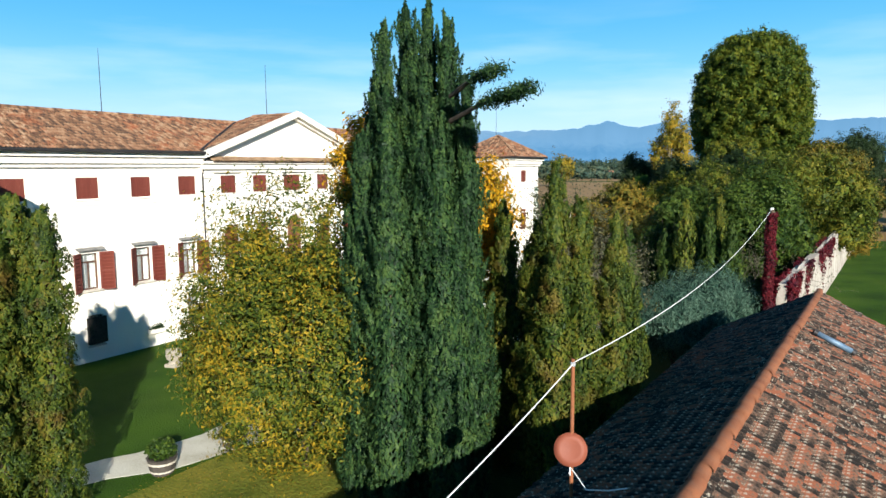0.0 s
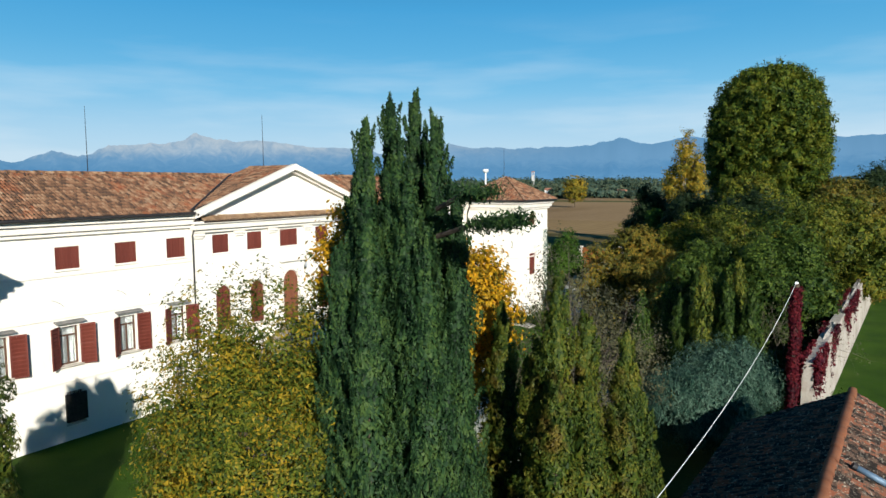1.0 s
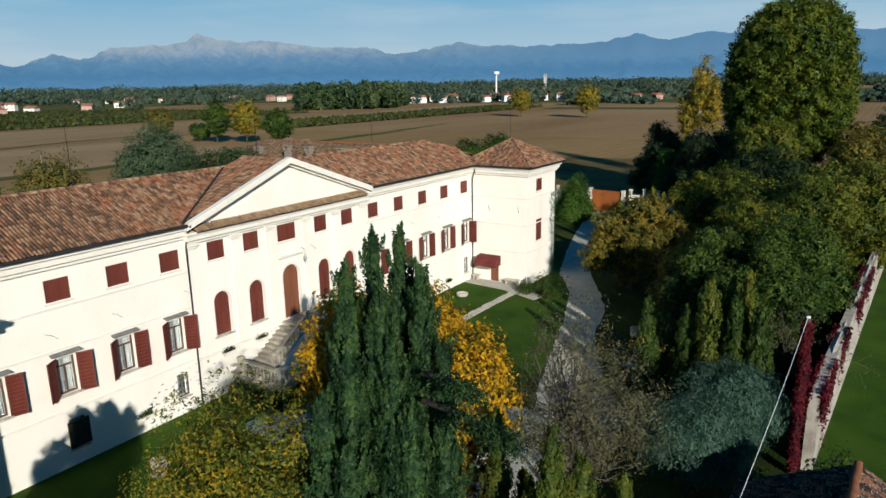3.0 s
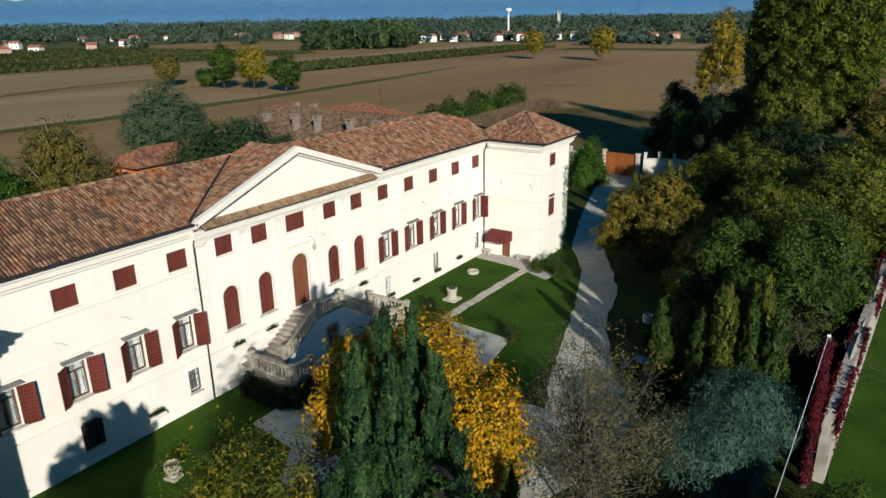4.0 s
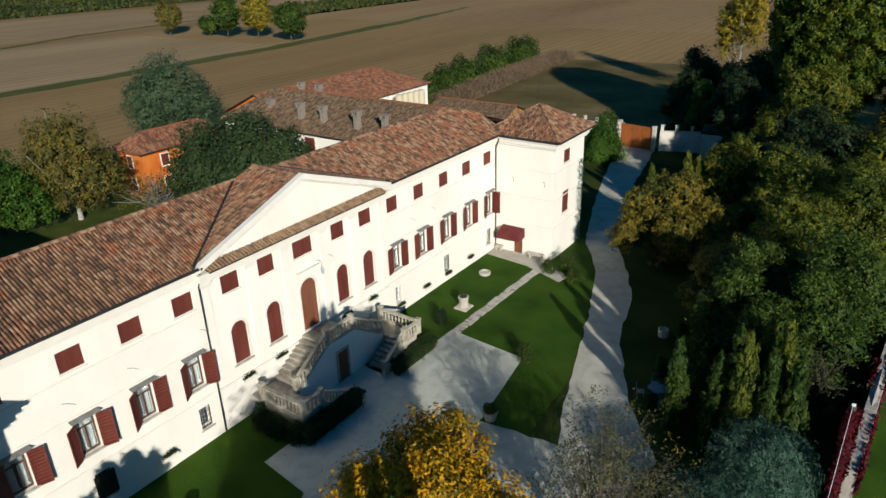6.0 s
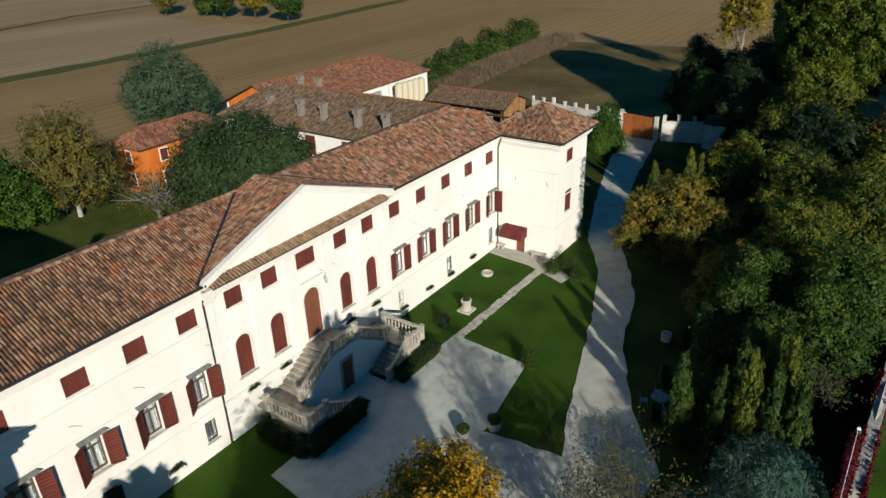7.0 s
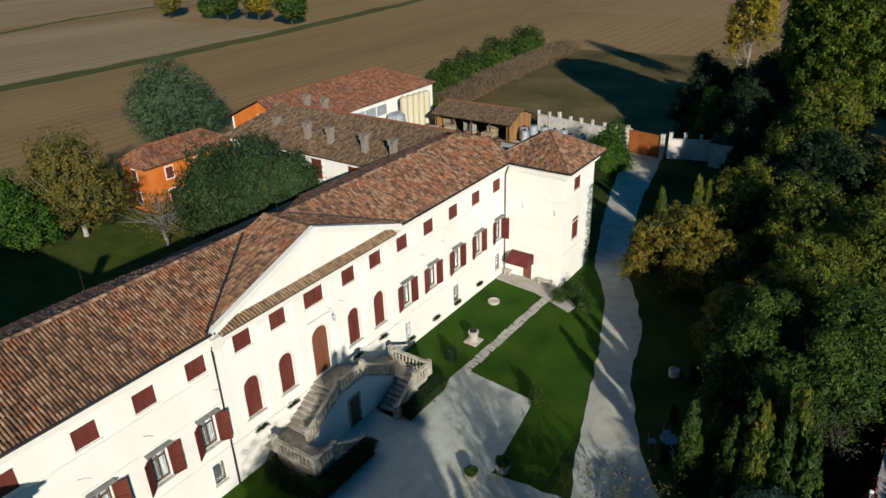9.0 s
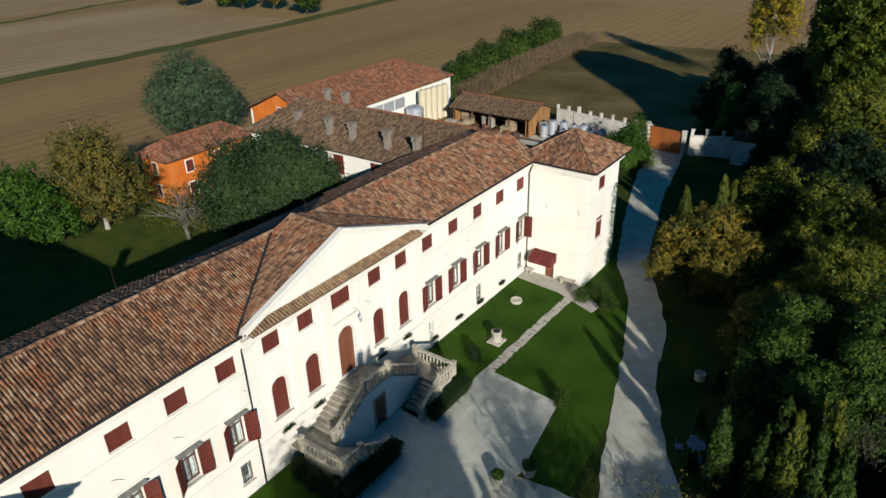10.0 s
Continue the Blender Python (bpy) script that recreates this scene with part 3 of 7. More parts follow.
def tree(name, label, category, base, lobes, leaf, clumps=260, per=40, clump_r=0.6, size=0.14, trunk_r=0.25, bark=None, seed=1, group="", limbs=9,
         slender=0.55, shell=0.4, up=0.0, trunk_top=0.6, spread=0.34, kite=False):
    rng = np.random.default_rng(seed)
    bx, by, bz = base
    root = thing(name, label, category, group, m=Matrix.Translation(base))
    rel = [(l[0], l[1], l[2], l[3], l[4], l[5]) for l in lobes]
    p, nrm, c = crown_points(rng, rel, clumps, per, clump_r, shell)
    sizes = np.full((len(p), 1), size)
    if shell < 0.6:
        # the dense inside of the crown, in larger sprays
        inner = max(300, len(p) // 9)
        L = np.array(rel)[rng.choice(len(rel), inner, p=np.array([l[3] * l[4] * l[5] for l in rel]) / sum(l[3] * l[4] * l[5] for l in rel))]
        u = rng.normal(0, 1, (inner, 3))
        u /= np.linalg.norm(u, axis=1)[:, None]
        p = np.concatenate([p, L[:, :3] + u * rng.uniform(0.35, 0.74, (inner, 1)) * L[:, 3:6]])
        nrm = np.concatenate([nrm, u])
        sizes = np.concatenate([sizes, np.full((inner, 1), size * 2.6)])
    keep = p[:, 2] > 0.05
    p, nrm, sizes = p[keep], nrm[keep], sizes[keep]
    top = max(l[2] + l[5] * trunk_top for l in rel)
    tip = np.array([rel[0][0], rel[0][1], top])
    bm = bmesh.new()
    pts = [tuple(tip * f + np.array([rng.normal(0, 0.03 * top), rng.normal(0, 0.03 * top), 0]) * (0.2 < f < 0.95)) for f in (0, 0.12, 0.35, 0.6, 0.82, 1)]
    pts[0] = (0, 0, -0.1)
    tube(bm, pts, [trunk_r * 1.35, trunk_r, trunk_r * 0.8, trunk_r * 0.55, trunk_r * 0.3, trunk_r * 0.1], 8)
    part("trunk", bm, bark or BARK, root)
    for k in range(min(limbs, len(c))):
        e = c[rng.integers(len(c))]
        s = tip * rng.uniform(0.25, 0.7)
        m1 = s * 0.5 + e * 0.5 + np.array([0, 0, -0.06 * top])
        bm = bmesh.new()
        tube(bm, [tuple(s), tuple(m1), tuple(e)], [trunk_r * 0.36, trunk_r * 0.22, trunk_r * 0.06], 5)
        part("limb", bm, bark or BARK, root)
    me = leaf_mesh("crown", p, nrm, sizes, rng, slender, spread, up, kite)
    part("crown", me, leaf, root)
    return root


def column_tree(name, label, base, spires, leaf, n=9000, size=0.06, seed=1, group="", category="conifer", trunk_r=0.2, plume=(0.9, 0.24), per=110, slender=0.34, belly=0.45, power=0.62, waist=0.6, lean_up=2.4, fill=0.28):
    """Upright conifers: spires (dx, dy, height, radius, foot) clad in many small upright plumes of sprays."""
    rng = np.random.default_rng(seed)
    root = thing(name, label, category, group, m=Matrix.Translation(base))
    P, N = [], []
    tot = sum(s[2] * s[3] for s in spires)
    for dx, dy, h, r, foot in spires:
        bm = bmesh.new()
        tube(bm, [(dx * 0.5, dy * 0.5, -0.1), (dx, dy, h * 0.4), (dx, dy, h * 0.93)], [trunk_r, trunk_r * 0.6, trunk_r * 0.1], 6)
        part("stem", bm, BARK, root)
        k = max(8, int(n / per * h * r / tot))
        f = rng.random(k) ** 1.1
        f[:3] = (0.95, 0.9, 0.86)
        z = foot + (h - foot) * f
        prof = np.where(f < belly, waist + (1 - waist) * np.sin(f / belly * np.pi / 2), np.clip((1 - f) / (1 - belly), 0, 1) ** power)
        a = rng.uniform(0, 2 * np.pi, k)
        rr = r * prof * rng.uniform(0.72, 1.02, k)
        pl = plume[0] * rng.uniform(0.7, 1.3, k) * (0.75 + 0.25 * prof)
        pr = plume[1] * rng.uniform(0.7, 1.3, k) * (0.35 + 0.65 * prof)
        out = np.stack([np.cos(a), np.sin(a), np.zeros(k)], 1)
        foot_p = np.stack([dx + rr * np.cos(a), dy + rr * np.sin(a), z - pl * 0.5], 1)
        axis = out * 0.16 + rng.normal(0, 0.07, (k, 3)) + np.array([0, 0, 1.0])
        t = rng.random((k, per))
        w = np.sin(np.pi * np.clip(t, 0.02, 1) ** 0.75) ** 0.8
        b = rng.uniform(0, 2 * np.pi, (k, per))
        ring = np.stack([np.cos(b), np.sin(b), np.zeros((k, per))], 2)
        rad = (w * pr[:, None] * rng.uniform(0.6, 1.05, (k, per)))[:, :, None]
        p = foot_p[:, None, :] + axis[:, None, :] * (t * pl[:, None])[:, :, None] + ring * rad
        nn = ring + out[:, None, :] * 0.9 + np.array([0, 0, 0.3])
        P.append(p.reshape(-1, 3))
        N.append(nn.reshape(-1, 3))
    S = [np.full((len(q), 1), size) for q in P]
    for dx, dy, h, r, foot in spires:
        k = int(fill * n * h * r / tot)
        f = rng.random(k)
        prof = np.where(f < belly, waist + (1 - waist) * np.sin(f / belly * np.pi / 2), np.clip((1 - f) / (1 - belly), 0, 1) ** power)
        a = rng.uniform(0, 2 * np.pi, k)
        rr = r * prof * rng.uniform(0.5, 0.74, k) * (1 + 0.12 * np.sin(3 * a + 4 * f * h))
        P.append(np.stack([dx + rr * np.cos(a), dy + rr * np.sin(a), foot + (h - foot) * f], 1))
        N.append(np.stack([np.cos(a), np.sin(a), 0.25 * np.ones(k)], 1))
        S.append(np.full((k, 1), size * 2.0))
    p, nrm, sizes = np.concatenate(P), np.concatenate(N), np.concatenate(S)
    keep = p[:, 2] > 0.03
    me = leaf_mesh("crown", p[keep], nrm[keep], sizes[keep], rng, slender, 0.28, lean_up)
    part("crown", me, leaf, root)
    return root


def shrub(name, label, base, rx, ry, h, leaf, n=2500, size=0.08, seed=1, category="shrub", group="", stems=5, bark=None, fill=0.5):
    rng = np.random.default_rng(seed)
    root = thing(name, label, category, group, m=Matrix.Translation(base))
    u = rng.normal(0, 1, (n, 3))
    u /= np.linalg.norm(u, axis=1)[:, None]
    u[:, 2] = np.abs(u[:, 2]) * 1.0
    r = (1 - fill * rng.random((n, 1)) ** 1.5)
    lump = 1 + 0.14 * np.sin(u[:, :1] * 6 + seed) + 0.12 * np.sin(u[:, 1:2] * 7 + u[:, 2:3] * 5 + seed)
    p = u * r * lump * np.array([rx, ry, h * 0.92]) + rng.normal(0, 0.03 * h, (n, 3))
    p[:, 2] = np.abs(p[:, 2]) + 0.04
    for k in range(stems):
        bm = bmesh.new()
        a = 2 * math.pi * k / stems
        e = (rx * 0.6 * math.cos(a), ry * 0.6 * math.sin(a), h * rng.uniform(0.55, 0.85))
        tube(bm, [(0.05 * math.cos(a), 0.05 * math.sin(a), -0.05), (e[0] * 0.4, e[1] * 0.4, e[2] * 0.5), e], [0.05, 0.035, 0.012], 5)
        part("stem", bm, bark or BARK, root)
    part("leaves", leaf_mesh("leaves", p, u, size, rng, 0.5, 0.55, 0.3), leaf, root)
    return root


def bare_bush(name, label, base, r, h, twigs, seed, leaf=None, n_leaf=600, category="bush", size=0.05, thick=0.02):
    """Many thin, forking bare twigs with a few dry leaves."""
    rng = np.random.default_rng(seed)
    root = thing(name, label, category, m=Matrix.Translation(base))
    bm = bmesh.new()
    ends = []

    def shoot(start, way, length, thickness, level):
        pts = [start]
        for _ in range(3):
            way = (way + Vector(rng.normal(0, 0.16, 3)) + Vector((0, 0, 0.05))).normalized()
            pts.append(pts[-1] + way * length / 3)
        tube(bm, pts, [thickness, thickness * 0.8, thickness * 0.55, thickness * 0.25], 3)
        ends.append(pts[-1])
        if level < 2:
            for _ in range(6 if level == 0 else 4):
                k = rng.integers(1, 4)
                at = pts[k - 1].lerp(pts[k], rng.random())
                side = Vector(rng.normal(0, 1, 3))
                shoot(at, (way * 0.8 + side * 0.55 + Vector((0, 0, 0.15))).normalized(), length * rng.uniform(0.32, 0.5), thickness * 0.5, level + 1)

    for k in range(max(5, twigs // 14)):
        a, s = rng.uniform(0, 2 * math.pi), rng.random() ** 0.6
        lean = 0.75 * s * r / h
        shoot(Vector((0.22 * r * s * math.cos(a), 0.22 * r * s * math.sin(a), -0.05)), Vector((lean * math.cos(a), lean * math.sin(a), 1)).normalized(), h * rng.uniform(0.6, 0.85), thick * 1.6, 0)
    tagged(part("brushwood", bm, TWIG, root), kind="stuff")
    if leaf:
        p = np.array([ends[i] for i in rng.integers(0, len(ends), n_leaf)]) + rng.normal(0, 0.12, (n_leaf, 3))
        p[:, 2] = np.maximum(p[:, 2], 0.05)
        part("leaves", leaf_mesh("leaves", p, rng.normal(0, 1, (n_leaf, 3)), size, rng), leaf, root)
    return root


# ---- ground ----
def sheet(name, points, z, mat, label, depth=0.1):
    return tagged(part(name, slab_poly(points, z - depth, z), mat), label, name.split("_")[0], kind="structure")


def ragged(points, step=0.7, wobble=0.09, seed=6):
    """The same outline with an uneven, worn edge."""
    r, out = random.Random(seed), []
    for (x0, y0), (x1, y1) in zip(points, points[1:] + points[:1]):
        n = max(1, int(math.hypot(x1 - x0, y1 - y0) / step))
        out += [(x0 + (x1 - x0) * k / n + r.uniform(-wobble, wobble), y0 + (y1 - y0) * k / n + r.uniform(-wobble, wobble)) for k in range(n)]
    return out


bm = bmesh.new()
bmesh.ops.create_circle(bm, cap_ends=True, segments=96, radius=4700)
ground = part("ground", bm, SOIL)
ground.location = (0, 0, -0.12)
tagged(ground, "flat brown ploughed plain reaching to the horizon", "ground", kind="structure")

sheet("garden_ground", [(-41, -40), (6, -40), (6, 28), (-5.2, 40), (-3.2, 92), (-30, 90), (-36, 90), (-46, 88), (-56, 86), (-82, 64), (-90, 30), (-90, -40)], -0.02, ROUGH_SHADE_GRASS, "rough shaded grass of the villa garden")
sheet("lawn", [(-33.5, -20), (-20, -20), (-20, 12), (-19.5, 30), (-20.3, 40.4), (-22.7, 49), (-24.6, 54.5), (-27.7, 59.5), (-33, 70), (-41, 70), (-41, 60), (-33.5, 60)], 0.0, GRASS, "mown green lawn before the villa")
sheet("grass_bank", [(-22.4, 8), (-12.5, 6), (-12.0, 16), (-13.5, 24), (-17.5, 24), (-18.9, 20), (-19.9, 16.2), (-20.6, 13.9), (-21.5, 12.4)], -0.004, SUNLIT_GRASS, "sunlit yellow-green rough grass strewn with leaves", depth=0.014)
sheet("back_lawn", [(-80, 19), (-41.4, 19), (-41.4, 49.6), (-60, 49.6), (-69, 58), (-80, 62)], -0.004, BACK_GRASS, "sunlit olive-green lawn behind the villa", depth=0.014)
sheet("field_grass", [(-5.75, 36.5), (-4.3, 29.2), (3.6, 28.6), (60, 8), (120, 95), (-2.9, 97)], 0.0, GRASS, "bright mown grass field beyond the garden wall")
sheet("court", [(-29.9, 25.7), (-26.3, 25.2), (-22.6, 34.4), (-23.55, 40.7), (-29.1, 41.2), (-29.3, 35.4), (-31.4, 34.9), (-31.4, 31.4), (-29.9, 31.4)], 0.03, PAVING, "pale worn paved court before the stairs")
sheet("drive", ragged([(-25.6, -12), (-23.6, -12), (-22.4, 9.5), (-21.3, 12.5), (-20.4, 13.9), (-19.7, 16.2), (-18.6, 20), (-14.6, 30), (-13.7, 36), (-16.6, 40.1), (-19.4, 45.8), (-20.9, 52.3), (-25.9, 62), (-29.5, 76), (-31.8, 89.2), (-35.9, 90), (-35.3, 84.8), (-31.2, 70), (-27.7, 59.5), (-24.6, 54.5), (-22.7, 49), (-20.1, 40.0), (-18.3, 34.6), (-22.8, 34.2), (-24.8, 29.4), (-26.8, 25.4), (-24.6, 22), (-21.9, 18), (-21.8, 16), (-22.4, 14), (-23.6, 11)]), 0.012, GRAVEL, "pale gravel drive curving past the villa")
sheet("apron", [(-33.4, 52.9), (-29.6, 52.5), (-26.2, 51.2), (-26.0, 52.2), (-28.5, 54.3), (-33.4, 54.3)], 0.06, SLAB, "pale stone apron along the wing")

# garden path of slabs
path = thing("garden_path", "narrow path of pale stone slabs across the lawn", "path", kind="structure")
slab_mes = []
for sx, sy in ((0.2, 0.16), (0.17, 0.13), (0.19, 0.2), (0.14, 0.15)):
    me = mesh_of("slab", slab_poly([(-sx, -sy), (sx * 0.8, -sy), (sx, sy * 0.5), (sx * 0.7, sy), (-sx * 0.9, sy * 0.85)], 0, 0.045))
    me.materials.append(SLAB)
    slab_mes.append(me)
a, b = Vector((-28.75, 41.1, 0)), Vector((-28.5, 52.2, 0))
for i in range(29):
    for k in (-0.5, 0.5):
        o = part("slab", slab_mes[(i * 2 + int(k + 0.5) + i // 3) % 4], SLAB, path)
        o.location = a.lerp(b, (i + 0.5) / 29) + Vector((k * 0.32 + random.uniform(-0.03, 0.03), random.uniform(-0.03, 0.03), random.uniform(-0.01, 0.006)))
        o.rotation_euler = (0, 0, random.uniform(-0.2, 0.2) + math.pi * (i % 2))

# fields, in strips that run with the villa
def strip(name, x0, x1, y0, y1, mat, label, z=-0.06):
    return sheet(name, [(x0, y0), (x1, y0), (x1, y1), (x0, y1)], z, mat, label, 0.03)


def verge(name, line, half):
    """A grass verge along a bent line, with ragged edges."""
    wide = [half] * (len(line) - 1) + [half * 0.2]
    pts = [(x + k, y) for (x, y), k in zip(line, wide)] + [(x - k, y) for (x, y), k in reversed(list(zip(line, wide)))]
    return sheet(name, ragged(pts, 5.0, 0.7, 3), -0.05, VERGE, "green grass verge between the fields", 0.03)


verge("verge", [(-149, -200), (-149, 66), (-148.4, 100), (-150.4, 142), (-158, 205), (-168, 262)], 2.8)
strip("field_stubble", -223, -150, -200, 141, STUBBLE, "pale stubble field strip", -0.075)
verge("verge_slant", [(-224, -200), (-224, 60), (-226, 104), (-236, 132), (-238, 160), (-243, 203)], 1.6)
strip("field_far", -320, -235, -200, 200, STUBBLE, "pale stubble field strip")
strip("vineyard", -620, -334, -200, 350, VINE, "dark green vineyard block")
strip("vineyard_hedge", -252, -212, 206, 460, VINE, "dark green vineyard block")
strip("field_pale", -320, -260, 210, 520, STUBBLE, "pale stubble field strip")
strip("field_north", -236, 70, 205, 418, FARFIELD, "pale brown harrowed field")
strip("field_beyond", -200, 90, 455, 559, FARFIELD, "pale brown harrowed field")
strip("field_dark", -200, -60, 420, 452, VERGE, "dark strip across the ploughed field")
sheet("meadow_far", [(-640, -300), (-640, 560), (60, 560), (60, 1300), (-1600, 1300), (-1600, -300)], -0.07, VERGE, "dull green meadows far off", 0.03)

sheet("weedy_field", [(-66, 93), (-71, 150), (-40, 154), (-9, 150), (-9, 93)], -0.05, WEEDS, "weedy brown-green fallow ground behind the yard", 0.03)

# mountains
def hills(name, radius, profile, base, label, rough, seed):
    rng = np.random.default_rng(seed)
    az = np.arange(60.0, 182.0, 0.1)
    pa, ph = zip(*profile)
    h = np.interp(az, pa, ph)
    wob = sum(np.interp(az, np.arange(58, 186, st), rng.normal(0, amp, len(np.arange(58, 186, st)))) for st, amp in ((3.1, 0.16), (1.3, 0.16), (0.6, 0.10), (0.25, 0.05), (0.1, 0.02)))
    top = np.tan(np.radians(np.maximum(h + wob * rough, 0.6))) * radius
    V, F = [], []
    n = len(az)
    for f, dr in ((0.0, -520), (0.3, -330), (0.62, -150), (1.0, 0), (0.0, 150)):
        jit = np.interp(az, np.arange(58, 186, 1.1), rng.normal(0, 0.06, len(np.arange(58, 186, 1.1)))) * (0 < f < 1)
        bulge = np.interp(az, np.arange(58, 186, 0.7), rng.normal(0, 14, len(np.arange(58, 186, 0.7)))) * (0 < f < 1)
        for a, t, j, q in zip(np.radians(az), top, jit, bulge):
            r = radius + dr + q
            V.append((r * math.cos(a), r * math.sin(a), base + t * max(f + j, 0)))
    for k in range(4):
        for i in range(n - 1):
            F.append((k * n + i + 1, k * n + i, (k + 1) * n + i, (k + 1) * n + i + 1))
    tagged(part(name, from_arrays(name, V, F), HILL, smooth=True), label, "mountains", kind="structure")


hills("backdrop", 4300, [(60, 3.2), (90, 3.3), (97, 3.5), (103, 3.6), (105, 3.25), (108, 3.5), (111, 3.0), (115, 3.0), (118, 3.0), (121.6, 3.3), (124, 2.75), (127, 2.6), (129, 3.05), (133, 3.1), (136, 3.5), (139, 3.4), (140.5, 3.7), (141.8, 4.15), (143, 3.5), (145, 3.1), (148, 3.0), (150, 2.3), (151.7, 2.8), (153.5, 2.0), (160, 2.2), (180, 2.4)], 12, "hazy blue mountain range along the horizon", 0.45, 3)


# ---- roofs of clay tiles ----
def in_poly(u, v, poly):
    ok, j = False, len(poly) - 1
    for i in range(len(poly)):
        (x1, y1), (x2, y2) = poly[i], poly[j]
        if (y1 > v) != (y2 > v) and u < (x2 - x1) * (v - y1) / (y2 - y1) + x1:
            ok = not ok
        j = i
    return ok


ARC = [(math.cos(math.pi * k / 4), math.sin(math.pi * k / 4)) for k in range(5)]


def tile_roof(parent, o, u, v, poly, mat, piece_mat, w=0.16, row=0.32, pieces=0, near=None, seed=1, under=0.06, skip=None, sag=0.0):
    """Cover tiles laid on a slope: o a corner, u along the eave, v up the slope, poly the slope's outline in (u, v)."""
    rng = random.Random(seed)
    o, u, v = Vector(o), Vector(u).normalized(), Vector(v).normalized()
    n = u.cross(v)
    if n.z < 0:
        n = -n
    bm = bmesh.new()
    hi = [bm.verts.new(o + u * a + v * b - n * 0.02) for a, b in poly]
    lo = [bm.verts.new(o + u * a + v * b - n * (0.02 + under)) for a, b in poly]
    bm.faces.new(hi)
    bm.faces.new(list(reversed(lo)))
    for i in range(len(poly)):
        j = (i + 1) % len(poly)
        bm.faces.new((hi[i], hi[j], lo[j], lo[i]))
    bmesh.ops.recalc_face_normals(bm, faces=bm.faces)
    deck = part("roof_deck", bm, PAN, parent)
    places = []
    us, vs = [p[0] for p in poly], [p[1] for p in poly]
    a = min(us) + w / 2
    while a < max(us):
        b = min(vs)
        while b < max(vs):
            if in_poly(a, b + row * 0.5, poly):
                c = o + u * a + v * b
                if not (skip and skip(c)):
                    places.append((a, b, c))
            b += row
        a += w
    if pieces and near:
        places.sort(key=lambda p: (p[2].x - near[0]) ** 2 + (p[2].y - near[1]) ** 2)
    else:
        pieces = 0
    rot = Matrix((u, v, n)).transposed().to_4x4()
    if pieces:
        V, F = tile_arrays(w, row, 0, 0)
        me = from_arrays("tile", V, F)
        me.materials.append(piece_mat)
        for a, b, c in places[:pieces]:
            t = part("tile", me, piece_mat, deck)
            t.matrix_basis = Matrix.Translation(c + n * rng.uniform(-0.004, 0.012)) @ rot @ Matrix.Rotation(rng.uniform(-0.05, 0.05), 4, "Z")
    VV, FF = [], []
    R = np.array(rot.to_3x3())
    for a, b, c in places[pieces:]:
        V, F = tile_arrays(w, row, rng.uniform(-0.08, 0.08), rng.uniform(-0.008, 0.02))
        FF.append(np.array(F) + 10 * len(VV))
        VV.append(np.array(V) @ R.T + np.array(c))
    if VV:
        t = part("tiles", from_arrays("tiles", np.concatenate(VV), np.concatenate(FF)), mat, deck)
        t["kind"] = "stuff"
    return deck


def tile_arrays(w, row, turn, lift):
    V = []
    for end, (r, y, z) in enumerate(((w * 0.43, -0.03, 0.016), (w * 0.35, row * 1.12, -0.004))):
        for cx, sz in ARC:
            x, yy = cx * r, y
            V.append((x - turn * yy, yy + turn * x, sz * r * 0.95 + z + lift))
    return V, [(k, k + 1, k + 6, k + 5) for k in range(4)]


def ridge_tiles(parent, a, b, mat, r=0.13, step=0.42, count=300, seed=1):
    a, b = Vector(a), Vector(b)
    d = (b - a)
    n = max(1, int(d.length / step))
    q = d.to_track_quat("Y", "Z").to_matrix().to_4x4()
    V, F = [], []
    for end, (rr, y) in enumerate(((r, -0.02), (r * 0.93, step * 1.08))):
        for k in range(7):
            an = math.pi * (k / 6 * 1.16 - 0.08)
            V.append((math.cos(an) * rr, y, math.sin(an) * rr * 0.8))
    F = [(k, k + 1, k + 8, k + 7) for k in range(6)]
    me = from_arrays("ridge_tile", V, F)
    me.materials.append(mat)
    rng = random.Random(seed)
    for i in range(n):
        o = part("ridge_tile", me, mat, parent)
        o.matrix_basis = Matrix.Translation(a + d * (i / n) + Vector((0, 0, rng.uniform(-0.01, 0.01)))) @ q @ Matrix.Rotation(rng.uniform(-0.04, 0.04), 4, "Z")


# ---- the villa ----
villa = thing("villa", "long three-storey cream villa with red shutters, pediment and clay-tiled roof", "villa")
FX = -33.5
MID = 33.25
SOUTH, NORTH = 12.2, 54.3


def wall_holes(f, a0, a1, z0, z1, holes, thick=0.45):
    """A thick wall with openings; f maps (along, depth, height) to the world."""
    bm = bmesh.new()
    joints = sorted({a0, a1, *[x for h in holes for x in (h[0], h[1]) if a0 < x < a1]})
    cuts = sorted({z0, z1, *[z for h in holes for z in (h[2], h[3]) if z0 < z < z1]})
    for lo, hi in zip(cuts, cuts[1:]):
        mz = (lo + hi) / 2
        gaps = [(h[0], h[1]) for h in holes if h[2] < mz < h[3]]
        for x, g0 in zip(joints, joints[1:]):
            if not any(g[0] < (x + g0) / 2 < g[1] for g in gaps):
                c = [f(p, d, z) for p in (x, g0) for d in (0, thick) for z in (lo, hi)]
                vs = [bm.verts.new(p) for p in c]
                for q in ((0, 1, 5, 4), (2, 6, 7, 3), (0, 2, 3, 1), (4, 5, 7, 6), (1, 3, 7, 5), (0, 4, 6, 2)):
                    bm.faces.new([vs[i] for i in q])
    bmesh.ops.remove_doubles(bm, verts=bm.verts, dist=1e-5)
    bmesh.ops.recalc_face_normals(bm, faces=bm.faces)
    return bm


